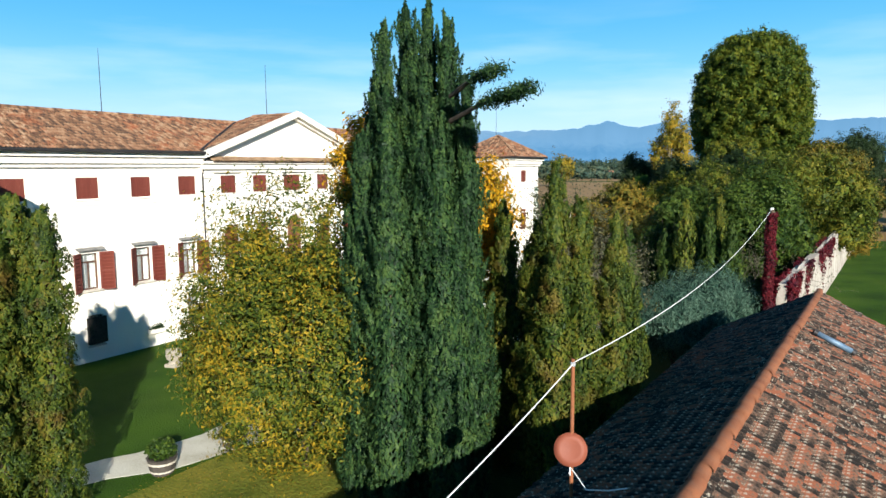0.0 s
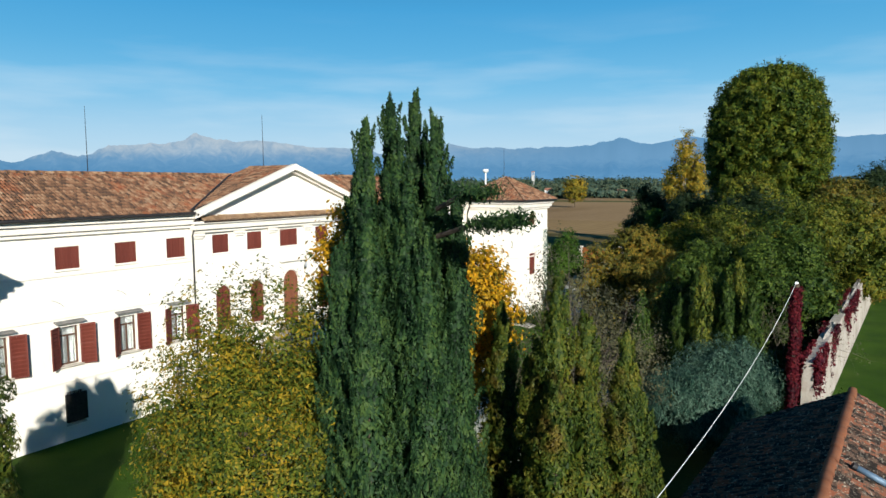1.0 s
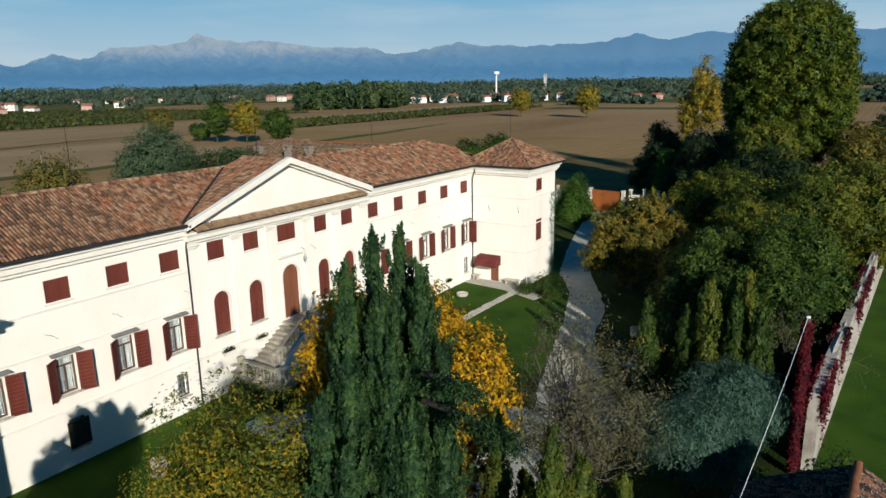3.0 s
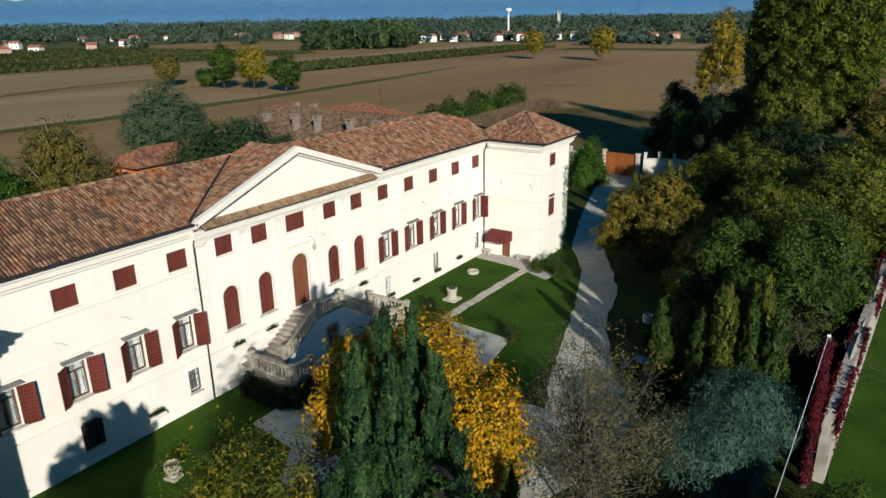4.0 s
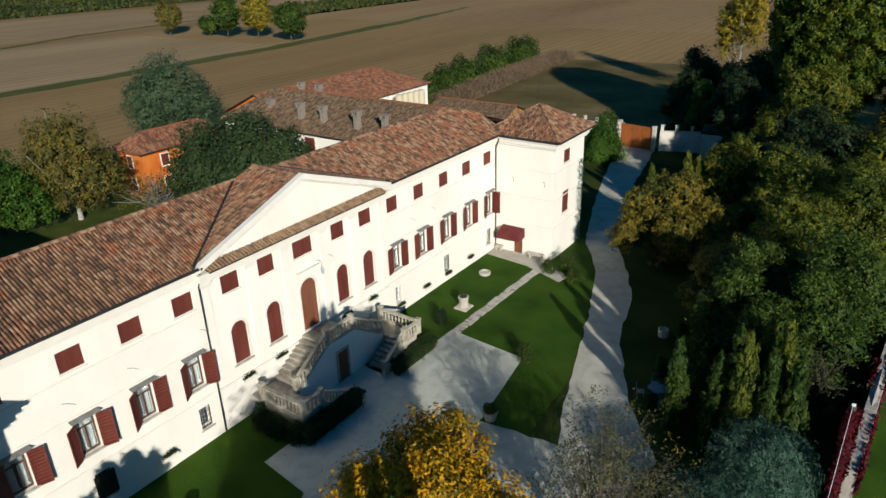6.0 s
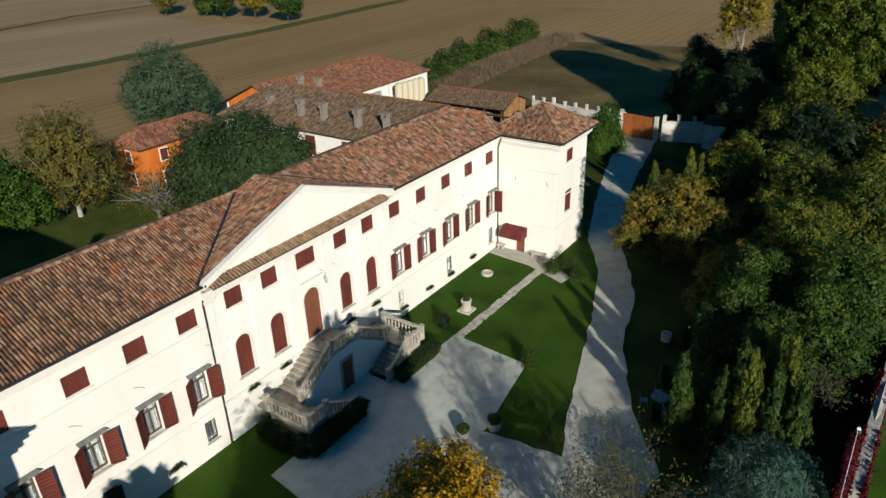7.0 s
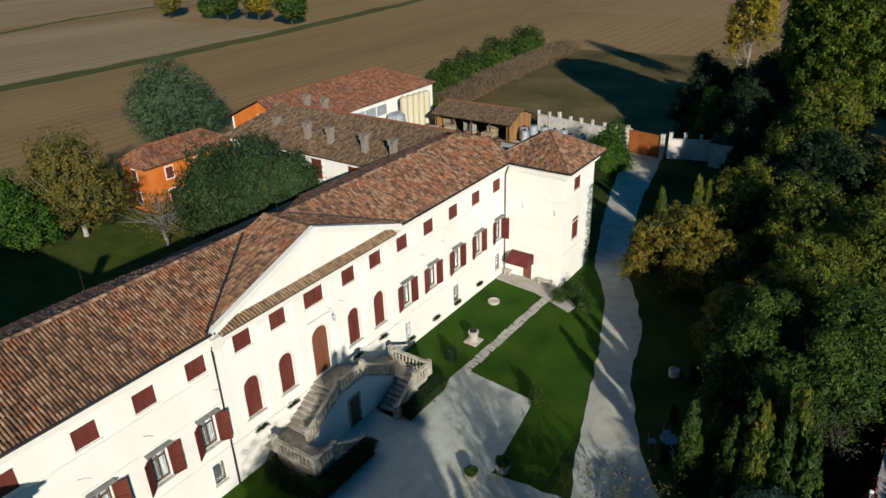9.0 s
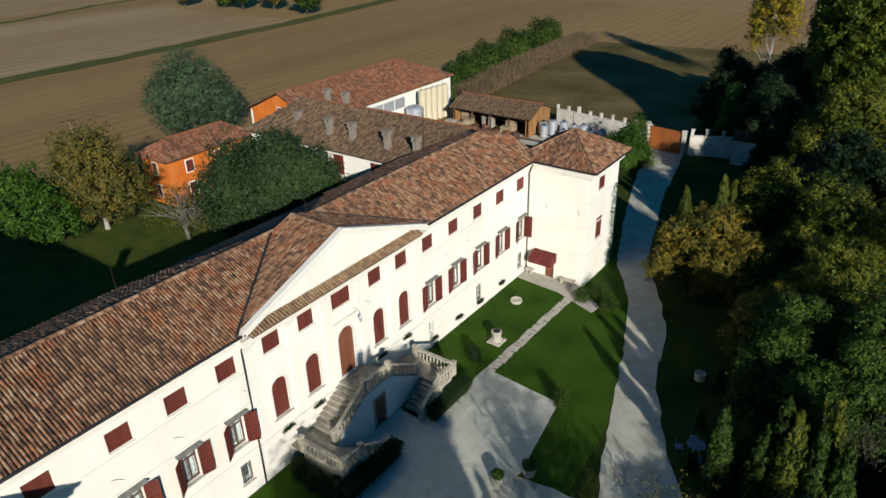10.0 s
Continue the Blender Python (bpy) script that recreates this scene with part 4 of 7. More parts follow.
attic = [13.05, 15.95, 19.25, 22.0, 24.72, 27.5, 29.88, 32.38, 35.43, 37.9, 40.6, 43.5, 46.5, 49.5, 52.5]
ATTIC = [(y, y + (1.46 if abs(y - 32.38) < 0.01 else 1.1), 7.57, 8.58) for y in attic]
MAIN = [(c - 0.43, c + 0.43, 3.38, 5.08) for c in (13.75, 16.75, 19.68, 22.48, 25.22, 41.35, 44.3, 47.35, 50.35, 53.35)]
ARCHED = [(27.6, 28.62, 3.4, 5.8), (30.0, 31.02, 3.4, 5.8), (35.55, 36.57, 3.4, 5.8), (37.97, 38.99, 3.4, 5.8)]
DOOR = (32.55, 33.85, 2.88, 6.1)
LOW = [(19.42, 20.15, 0.75, 2.18), (24.95, 25.65, 0.9, 2.18), (41.0, 41.72, 0.75, 2.05), (46.85, 47.6, 0.75, 2.1), (52.9, 53.65, 0.75, 2.1)]
facade = lambda a, d, z: Vector((FX - d, a, z))
holes = ATTIC + MAIN + ARCHED + [DOOR] + LOW
part("front_wall", wall_holes(facade, SOUTH, NORTH, 0, 9.5, holes), PLASTER, villa)

# arch spandrels in the round-headed openings
def spandrel(y0, y1, spring, top, x, thick):
    bm = bmesh.new()
    c, r, h = (y0 + y1) / 2, (y1 - y0) / 2, top - spring
    for s in (-1, 1):
        arc = [(c + s * r * math.cos(t), spring + h * math.sin(t)) for t in [math.pi / 2 * k / 7 for k in range(8)]]
        for (ya, za), (yb, zb) in zip(arc, arc[1:]):
            q = [(ya, za), (yb, zb), (yb, top), (ya, top)]
            fr = [bm.verts.new((x, p, z)) for p, z in q]
            bk = [bm.verts.new((x - thick, p, z)) for p, z in q]
            for i in range(4):
                j = (i + 1) % 4
                if (Vector(fr[i].co) - Vector(fr[j].co)).length > 1e-5:
                    bm.faces.new((fr[i], fr[j], bk[j], bk[i]))
            bm.faces.new(fr)
            bm.faces.new(list(reversed(bk)))
    bmesh.ops.recalc_face_normals(bm, faces=bm.faces)
    return bm


for y0, y1, z0, z1 in ARCHED + [DOOR]:
    part("arch_spandrel", spandrel(y0, y1, z1 - (y1 - y0) / 2, z1, FX, 0.45), PLASTER, villa)

# other walls
part("back_wall", boxes([(-41.2, -40.8, SOUTH - 5, NORTH + 3.5, 0, 9.5)]), PLASTER, villa)
part("south_wall", boxes([(-40.8, -33.95, 7.0, 7.4, 0, 9.5)]), PLASTER, villa)
pieces_of("inner_floor", [(-40.8, -33.95, 7.4, 57.8, 2.5, 2.7), (-40.8, -33.95, 7.4, 57.8, 6.6, 6.8)], WOOD, villa, bevel=0.0)
part("room_wall", boxes([(-36.9, -36.7, 7.4, 57.8, 0.1, 9.4)]), PLASTER, villa)

# the two short wings that reach forward
WX = -28.35
for name, y0, y1 in (("north_wing_wall", NORTH, 59.6), ("south_wing_wall", 6.9, SOUTH)):
    e_holes = [(55.9, 57.05, 7.65, 8.68), (55.95, 57.1, 3.5, 5.3)] if y0 == NORTH else []
    part(name, wall_holes(lambda a, d, z: Vector((WX - d, a, z)), y0, y1, 0, 9.5, e_holes), PLASTER, villa)
    s_holes = [(-31.75, -30.95, 0, 2.05)] if y0 == NORTH else []
    ws = y0 if y0 == NORTH else y1
    sg = 1 if y0 == NORTH else -1
    part(name, wall_holes(lambda a, d, z: Vector((a, ws + d * sg, z)), FX - (0 if sg > 0 else 0), WX - 0.45, 0, 9.5, s_holes), PLASTER, villa)
    wb = y1 if y0 == NORTH else y0
    part(name, wall_holes(lambda a, d, z: Vector((a, wb - d * sg, z)), FX, WX - 0.45, 0, 9.5, []), PLASTER, villa)
part("north_wall", boxes([(-40.8, FX, 57.4, 57.8, 0, 9.5)]), PLASTER, villa)

# cornices and string courses
def band(y0, y1, z0, z1, out, name, mat=None):
    return part(name, boxes([(FX + 0.003, FX + out, y0, y1, z0, z1)], bevel=0.01), mat or TRIM, villa)


for y0, y1 in ((SOUTH, 26.15), (40.35, NORTH)):
    pieces_of("cornice", [(FX + 0.002, FX + 0.16, y0, y1, 9.02, 9.2), (FX + 0.002, FX + 0.3, y0, y1, 9.2, 9.48), (FX - 0.3, FX + 0.45, y0, y1, 9.5, 9.76)], TRIM, villa, bevel=0.02)
    pieces_of("string_course", [(FX + 0.002, FX + 0.05, y0, y1, 7.28, 7.38)], TRIM, villa, bevel=0.01)
    pieces_of("string_course", [(FX + 0.002, FX + 0.05, y0, y1, 5.44, 5.52)], TRIM, villa, bevel=0.01)
pieces_of("cornice", [(FX + 0.002, FX + 0.22, 26.16, 40.34, 8.72, 8.9), (FX + 0.002, FX + 0.4, 26.1, 40.4, 8.9, 9.2), (FX - 0.3, FX + 0.55, 26.0, 40.5, 9.2, 9.34)], TRIM, villa, bevel=0.02)
for y0, y1, sg in ((NORTH, 59.6, 1), (6.9, SOUTH, -1)):
    ws = NORTH if sg > 0 else SOUTH
    for z0, z1, o in ((9.02, 9.2, 0.16), (9.2, 9.48, 0.3), (9.5, 9.76, 0.45)):
        lo, hi = (ws - o, y1 + o) if sg > 0 else (y0 - o, ws + o)
        pieces_of("cornice", [(FX + (0.5 if z0 < 9.5 else 0.46), WX + o, min(ws - o * sg, ws), max(ws - o * sg, ws), z0, z1), (WX + 0.002, WX + o, min(lo, hi) + o, max(lo, hi), z0, z1)], TRIM, villa, bevel=0.02)
    for z in (7.2, 5.0, 2.75):
        pieces_of("string_course", [(FX + 0.1, WX + 0.05, min(ws, ws - 0.05 * sg), max(ws, ws - 0.05 * sg), z, z + 0.09), (WX + 0.002, WX + 0.05, y0, y1, z, z + 0.09)], TRIM, villa, bevel=0.01)

# pediment
ped_y0, ped_y1, ped_top = 26.05, 40.45, 12.3
bm = prism([(FX, ped_y0 + 0.5, 9.35), (FX, ped_y1 - 0.5, 9.35), (FX, ped_y1 - 0.5, 9.55), (FX, MID, ped_top - 0.2), (FX, ped_y0 + 0.5, 9.55)], 0, 0, (-0.4, 0, 0))
part("tympanum", bm, PLASTER, villa)
for s in (-1, 1):
    e = MID + s * (ped_y1 - ped_y0) / 2
    for out, drop, th in ((0.62, -0.12, 0.34), (0.298, 0.22, 0.12)):
        zs = 9.72 - drop
        zt = ped_top - drop
        inner = 0.3 if out > 0.5 else -0.2
        bm = prism([(FX + inner, e, zs), (FX + inner, MID, zt), (FX + inner, MID, zt - th), (FX + inner, e, zs - th)], 0, 0, (out - inner, 0, 0))
        part("raking_cornice", bm, TRIM, villa)
tile_roof(villa, (FX + 0.6, 26.6, 9.33), (0, 1, 0), (-1, 0, 0.42), [(0, 0), (13.3, 0), (13.3, 0.62), (0, 0.62)], TILE_TAN, TILE_TAN, w=0.2, row=0.3, seed=5)

# pilasters of the middle part
for y in (26.55, 29.25, 31.7, 34.62, 37.24, 39.95):
    part("pilaster", boxes([(FX + 0.003, FX + 0.045, y - 0.24, y + 0.24, 2.62, 8.42)], bevel=0.01), PLASTER, villa)
    part("capital", boxes([(FX + 0.003, FX + 0.14, y - 0.3, y + 0.3, 8.42, 8.55), (FX + 0.003, FX + 0.2, y - 0.36, y + 0.36, 8.55, 8.71)], bevel=0.02), TRIM, villa)
pieces_of("string_course", [(FX + 0.002, FX + 0.1, 26.2, 40.3, 2.45, 2.6)], TRIM, villa, bevel=0.02)
pieces_of("string_course", [(FX + 0.002, FX + 0.05, SOUTH, 26.2, 2.6, 2.7)], TRIM, villa, bevel=0.01)
pieces_of("string_course", [(FX + 0.002, FX + 0.05, 40.3, NORTH, 2.6, 2.7)], TRIM, villa, bevel=0.01)

# main roof: slopes to the front, hips at the ends, cross gable behind the pediment
EX, EZ, RX, RZ = FX + 0.62, 9.82, -36.85, 11.78
GZ = 12.25
run = math.hypot(EX - RX, RZ - EZ)
gable_z = lambda y: 9.86 + (1 - abs(y - MID) / 7.35) * (GZ - 9.86)
y0r, y1r = 8.0, 58.2
front = tile_roof(villa, (EX, y0r, EZ), (0, 1, 0), (RX - EX, 0, RZ - EZ), [(12.9 - y0r, 0), (MID - 7.48 - y0r, 0), (MID - 1.46 - y0r, run), (4, run), (4, run * 0.3)], TILE, TILE_PIECE, pieces=300, near=(-34, 21), seed=2)
tile_roof(villa, (EX, y0r, EZ), (0, 1, 0), (RX - EX, 0, RZ - EZ), [(MID + 7.48 - y0r, 0), (53.6 - y0r, 0), (54.9 - y0r, run * 0.2), (54.9 - y0r, run * 0.62), (52.6 - y0r, run), (MID + 1.46 - y0r, run)], TILE, TILE, seed=22)
tile_roof(villa, (-41.7, y1r, EZ), (0, -1, 0), (RX + 41.7, 0, RZ - EZ), [(0, 0), (51, 0), (51, run), (5.6, run)], TILE, TILE, seed=3, w=0.24, row=0.45, skip=lambda c: abs(c.y - MID) < 7.3 and gable_z(c.y) > c.z + 0.02)
hip = math.hypot(5.6, RZ - EZ)
tile_roof(villa, (EX, y1r, EZ), (-1, 0, 0), (0, -5.6, RZ - EZ), [(1.2, 0), (8.8, 0), (4.35, hip)], TILE, TILE, seed=4)
gs = math.hypot(7.35, GZ - 9.86)
for s in (-1, 1):
    tile_roof(villa, (FX + 0.62, MID + s * 7.35, 9.86), (-1, 0, 0), (0, -s * 7.35, GZ - 9.86), [(0.33, 0.03), (0.4, 0.05), (3.95, gs * 0.803), (3.95, gs), (0.33, gs)], TILE, TILE_PIECE, pieces=120 if s < 0 else 0, near=(-34, 29), seed=6 + s)
for s in (-1, 1):
    bm = bmesh.new()
    tube(bm, [(EX - 0.1, MID + s * 7.42, EZ + 0.06), (RX, MID + s * 1.44, RZ + 0.05)], [0.085, 0.085], 6)
    part("valley_gutter", bm, GUTTER, villa, "dark metal valley between the roof slopes")
ridge_tiles(villa, (RX, 8, RZ + 0.03), (RX, MID - 1.4, RZ + 0.03), TILE_PIECE, seed=1)
ridge_tiles(villa, (RX, 52.6, RZ + 0.03), (RX, MID + 1.4, RZ + 0.03), TILE_PIECE, seed=2)
ridge_tiles(villa, (FX + 0.0, MID, GZ + 0.02), (RX, MID, GZ + 0.02), TILE_PIECE, seed=3)
part("gable_back", prism([(RX - 0.05, MID - 1.5, RZ - 0.12), (RX - 0.05, MID + 1.5, RZ - 0.12), (RX - 0.05, MID, GZ - 0.03)], 0, 0, (0.1, 0, 0)), PLASTER, villa)
# pyramid roofs over the wings
for y0, y1 in ((NORTH - 0.6, 60.2), (6.3, SOUTH + 0.6)):
    px0, px1, zt = FX - 0.9, WX + 0.6, 11.75
    c = Vector(((px0 + px1) / 2, (y0 + y1) / 2, zt))
    w, d = px1 - px0, y1 - y0
    h = zt - EZ
    tile_roof(villa, (px1, y0, EZ), (0, 1, 0), (-w / 2, 0, h), [(0, 0), (d, 0), (d / 2, math.hypot(w / 2, h))], TILE, TILE, seed=11)
    tile_roof(villa, (px0, y0, EZ), (1, 0, 0), (0, d / 2, h), [(0, 0), (w, 0), (w / 2, math.hypot(d / 2, h))], TILE, TILE, seed=12)
    tile_roof(villa, (px1, y1, EZ), (-1, 0, 0), (0, -d / 2, h), [(0, 0), (w, 0), (w / 2, math.hypot(d / 2, h))], TILE, TILE, seed=13)
    tile_roof(villa, (px0, y1, EZ), (0, -1, 0), (w / 2, 0, h), [(0, 0), (d, 0), (d / 2, math.hypot(w / 2, h))], TILE, TILE, seed=14)
    for cx, cy in ((px1, y0), (px1, y1), (px0, y0), (px0, y1)):
        ridge_tiles(villa, (cx, cy, EZ + 0.05), tuple(c + Vector((0, 0, 0.05))), TILE_PIECE, r=0.1)

# gutters and downpipes
def gutter(a, b):
    bm = bmesh.new()
    tube(bm, [a, b], [0.075, 0.075], 8)
    part("gutter", bm, GUTTER, villa)


gutter((EX + 0.05, 12.9, EZ - 0.05), (EX + 0.05, 26.0, EZ - 0.05))
gutter((EX + 0.05, 40.5, EZ - 0.05), (EX + 0.05, 53.6, EZ - 0.05))
gutter((FX + 0.5, NORTH - 0.65, EZ - 0.05), (WX + 0.65, NORTH - 0.65, EZ - 0.05))
gutter((WX + 0.65, NORTH - 0.6, EZ - 0.05), (WX + 0.65, 60.2, EZ - 0.05))
for y in (26.2, NORTH - 0.12):
    bm = bmesh.new()
    tube(bm, [(EX + 0.02, y, EZ - 0.08), (FX + 0.35, y, 9.3), (FX + 0.12, y, 8.6), (FX + 0.12, y, 0.05)], [0.05] * 4, 8)
    part("downpipe", bm, GUTTER, villa)


# windows
def shutter_mesh(w, h):
    """A louvred leaf: one frame with a middle rail, and the slope of slats in it."""
    bm = bmesh.new()
    f = 0.07
    ys, zs = (0, f, w - f, w), (0, f, h / 2 - f / 2, h / 2 + f / 2, h - f, h)
    grid = {(i, j, x): bm.verts.new((x, ys[i], zs[j])) for i in range(4) for j in range(6) for x in (0, 0.045)}
    solid = lambda i, j: 0 <= i < 3 and 0 <= j < 5 and not (i == 1 and j in (1, 3))
    for i in range(3):
        for j in range(5):
            if not solid(i, j):
                continue
            for x in (0, 0.045):
                bm.faces.new([grid[i, j, x], grid[i + 1, j, x], grid[i + 1, j + 1, x], grid[i, j + 1, x]])
            for (di, dj), (p, q) in (((-1, 0), ((0, 0), (0, 1))), ((1, 0), ((1, 0), (1, 1))), ((0, -1), ((0, 0), (1, 0))), ((0, 1), ((0, 1), (1, 1)))):
                if not solid(i + di, j + dj):
                    a0, b0 = (i + p[0], j + p[1]), (i + q[0], j + q[1])
                    bm.faces.new([grid[(*a0, 0)], grid[(*b0, 0)], grid[(*b0, 0.045)], grid[(*a0, 0.045)]])
    bmesh.ops.recalc_face_normals(bm, faces=bm.faces)
    z, last = f, None
    while z < h - f:
        for x, dz in ((0.0, 0.0), (0.05, 0.13)):
            pair = [bm.verts.new((x, y, min(z + dz, h - f))) for y in (f, w - f)]
            if last:
                bm.faces.new((last[0], last[1], pair[1], pair[0]))
            last = pair
        z += 0.17
    return mesh_of("shutter", bm)


def plank_mesh(w, h):
    """A closed boarded shutter leaf."""
    line = [(0.04, 0.0)]
    for k in (1, 2):
        line += [(0.04, w * k / 3 - 0.008), (0.028, w * k / 3), (0.04, w * k / 3 + 0.008)]
    line += [(0.04, w), (0.0, w), (0.0, 0.0)]
    return mesh_of("shutter", prism([(x, y, 0) for x, y in line], 0, 0, (0, 0, h)))


SH_ATTIC = plank_mesh(0.53, 0.97)
SH_WIDE = plank_mesh(0.71, 0.97)
SH_MAIN = shutter_mesh(0.64, 1.8)
for me in (SH_ATTIC, SH_WIDE, SH_MAIN):
    me.materials.append(SHUTTER)


def frame_bm(x, y0, y1, z0, z1, b=0.06, d=0.06):
    """A window frame as one ring."""
    bm = bmesh.new()
    loops = [[bm.verts.new((xx, *p)) for p in ((y0 + o, z0 + o), (y1 - o, z0 + o), (y1 - o, z1 - o), (y0 + o, z1 - o))] for xx, o in ((x, 0), (x, b), (x - d, b), (x - d, 0))]
    for p, q in zip(loops, loops[1:] + loops[:1]):
        for k in range(4):
            bm.faces.new((p[k], p[(k + 1) % 4], q[(k + 1) % 4], q[k]))
    bmesh.ops.recalc_face_normals(bm, faces=bm.faces)
    return bm


for y0, y1, z0, z1 in ATTIC:
    w = part("window", frame_bm(FX - 0.02, y0, y1, z0, z1, 0.02, 0.1), TRIM, villa)
    wide = y1 - y0 > 1.2
    for k in range(2):
        s = part("shutter", SH_WIDE if wide else SH_ATTIC, SHUTTER, w)
        s.location = (FX - 0.075, (y0 + 0.02) + k * (0.715 if wide else 0.533), z0 + 0.02)
    part("window_sill", boxes([(FX - 0.05, FX + 0.07, y0 - 0.07, y1 + 0.07, z0 - 0.07, z0 - 0.003)], bevel=0.01), TRIM, w)

for i, (y0, y1, z0, z1) in enumerate(MAIN):
    w = part("window", frame_bm(FX - 0.16, y0, y1, z0, z1, 0.07, 0.07), WOOD, villa)
    part("mullion", boxes([(FX - 0.22, FX - 0.17, (y0 + y1) / 2 - 0.035, (y0 + y1) / 2 + 0.035, z0 + 0.07, z1 - 0.452)]), WOOD, w)
    part("transom", boxes([(FX - 0.22, FX - 0.17, y0 + 0.07, y1 - 0.07, z1 - 0.45, z1 - 0.38)]), WOOD, w)
    g = part("pane", boxes([(FX - 0.205, FX - 0.197, y0 + 0.06, y1 - 0.06, z0 + 0.06, z1 - 0.06)]), GLASS, w)
    g.visible_shadow = False
    for s0, s1 in ((y0 + 0.1, y0 + 0.36), (y1 - 0.36, y1 - 0.1)):
        bm = bmesh.new()
        n = 8
        top = [bm.verts.new((FX - 0.32 + 0.02 * (k % 2), s0 + (s1 - s0) * k / n, z1 - 0.05)) for k in range(n + 1)]
        bot = [bm.verts.new((FX - 0.32 + 0.02 * (k % 2), s0 + (s1 - s0) * k / n, z0 + 0.05)) for k in range(n + 1)]
        for k in range(n):
            bm.faces.new((top[k], top[k + 1], bot[k + 1], bot[k]))
        bmesh.ops.solidify(bm, geom=bm.faces[:], thickness=0.006)
        part("curtain", bm, WHITE_PAINT, w, "white curtain drawn aside")
    part("window_sill", boxes([(FX - 0.1, FX + 0.12, y0 - 0.12, y1 + 0.12, z0 - 0.09, z0 - 0.003)], bevel=0.015), STONE, w)
    bm = prism([(FX + 0.002, y0 - 0.22, z1 + 0.28), (FX + 0.24, y0 - 0.22, z1 + 0.2), (FX + 0.24, y0 - 0.22, z1 + 0.155), (FX + 0.002, y0 - 0.22, z1 + 0.22)], 0, 0, (0, y1 - y0 + 0.44, 0))
    part("window_hood", bm, LINTEL, w, "grey slate rain hood")
    for k in range(2):
        ajar = [32, 36, 34, 38, 33, 14, 12, 16, 20, 24][i] if k == 0 else [16, 18, 22, 9, 28, 6, 8, 7, 6, 75][i]
        s = part("shutter", SH_MAIN, SHUTTER, w)
        if k == 0:
            s.matrix_basis = pose(FX + 0.02, y0 - 0.03, z0 - 0.06, 0, 0, 180 + ajar) @ pose(-0.045, 0, 0)
        else:
            s.matrix_basis = pose(FX + 0.02, y1 + 0.03, z0 - 0.06, 0, 0, -ajar)


def arch_leaf(x, y0, y1, z0, z1, planks, th=0.05):
    """A plank leaf with a round head over the full opening."""
    bm = bmesh.new()
    c, r = (y0 + y1) / 2, (y1 - y0) / 2
    sp = z1 - r
    head = lambda y: sp + math.sqrt(max(r * r - (y - c) ** 2, 0))
    cols = [(y0, 0.0)]
    for k in range(planks):
        a, b = y0 + (y1 - y0) * k / planks, y0 + (y1 - y0) * (k + 1) / planks
        deep = 0.03 if k == planks // 2 - 1 else 0.014
        cols += [(a + 0.012, 0.0), ((a + b) / 2, 0.0), (b - 0.012, 0.0)] + ([(b, -deep)] if k < planks - 1 else [])
    cols.append((y1, 0.0))
    top = [bm.verts.new((x + d, y, head(y))) for y, d in cols]
    low = [bm.verts.new((x + d, y, z0)) for y, d in cols]
    back_top = [bm.verts.new((x - th, y, head(y))) for y, d in cols]
    back_low = [bm.verts.new((x - th, y, z0)) for y, d in cols]
    for k in range(len(cols) - 1):
        for p, q in ((low, top), (top, back_top), (back_top, back_low), (back_low, low)):
            bm.faces.new((p[k], p[k + 1], q[k + 1], q[k]))
    for k in (0, -1):
        bm.faces.new((low[k], top[k], back_top[k], back_low[k]))
    bmesh.ops.recalc_face_normals(bm, faces=bm.faces)
    return bm


def arch_frame(x, y0, y1, z0, z1, wid, out):
    bm = bmesh.new()
    c, r = (y0 + y1) / 2, (y1 - y0) / 2
    sp = z1 - r
    inner = [(y0, z0)] + [(c - r * math.cos(math.pi * k / 12), sp + r * math.sin(math.pi * k / 12)) for k in range(13)] + [(y1, z0)]
    ro = r + wid
    outer = [(y0 - wid, z0)] + [(c - ro * math.cos(math.pi * k / 12), sp + ro * math.sin(math.pi * k / 12)) for k in range(13)] + [(y1 + wid, z0)]
    A = [bm.verts.new((x + out, *p)) for p in inner]
    B = [bm.verts.new((x + out, *p)) for p in outer]
    C = [bm.verts.new((x + 0.003, *p)) for p in outer]
    D = [bm.verts.new((x + 0.003, *p)) for p in inner]
    for i in range(len(inner) - 1):
        for p, q in ((A, B), (B, C), (D, A)):
            bm.faces.new((p[i], p[i + 1], q[i + 1], q[i]))
    bmesh.ops.recalc_face_normals(bm, faces=bm.faces)
    return bm


for y0, y1, z0, z1 in ARCHED:
    w = part("arched_window", arch_frame(FX, y0, y1, z0, z1, 0.12, 0.03), TRIM, villa)
    part("shutter", arch_leaf(FX - 0.07, y0 + 0.01, y1 - 0.01, z0 + 0.01, z1 - 0.01, 6), SHUTTER, w)
    part("window_sill", boxes([(FX - 0.05, FX + 0.1, y0 - 0.15, y1 + 0.15, z0 - 0.1, z0 - 0.003)], bevel=0.015), STONE, w)
y0, y1, z0, z1 = DOOR
w = part("front_door", arch_frame(FX, y0, y1, z0, z1, 0.14, 0.03), TRIM, villa)
part("door_leaf", arch_leaf(FX - 0.1, y0 + 0.01, y1 - 0.01, z0 + 0.01, z1 - 0.01, 8), WOOD_DOOR, w)
part("door_hood", boxes([(FX + 0.003, FX + 0.2, y0 - 0.3, y1 + 0.3, 6.62, 6.72)], bevel=0.02), TRIM, w)

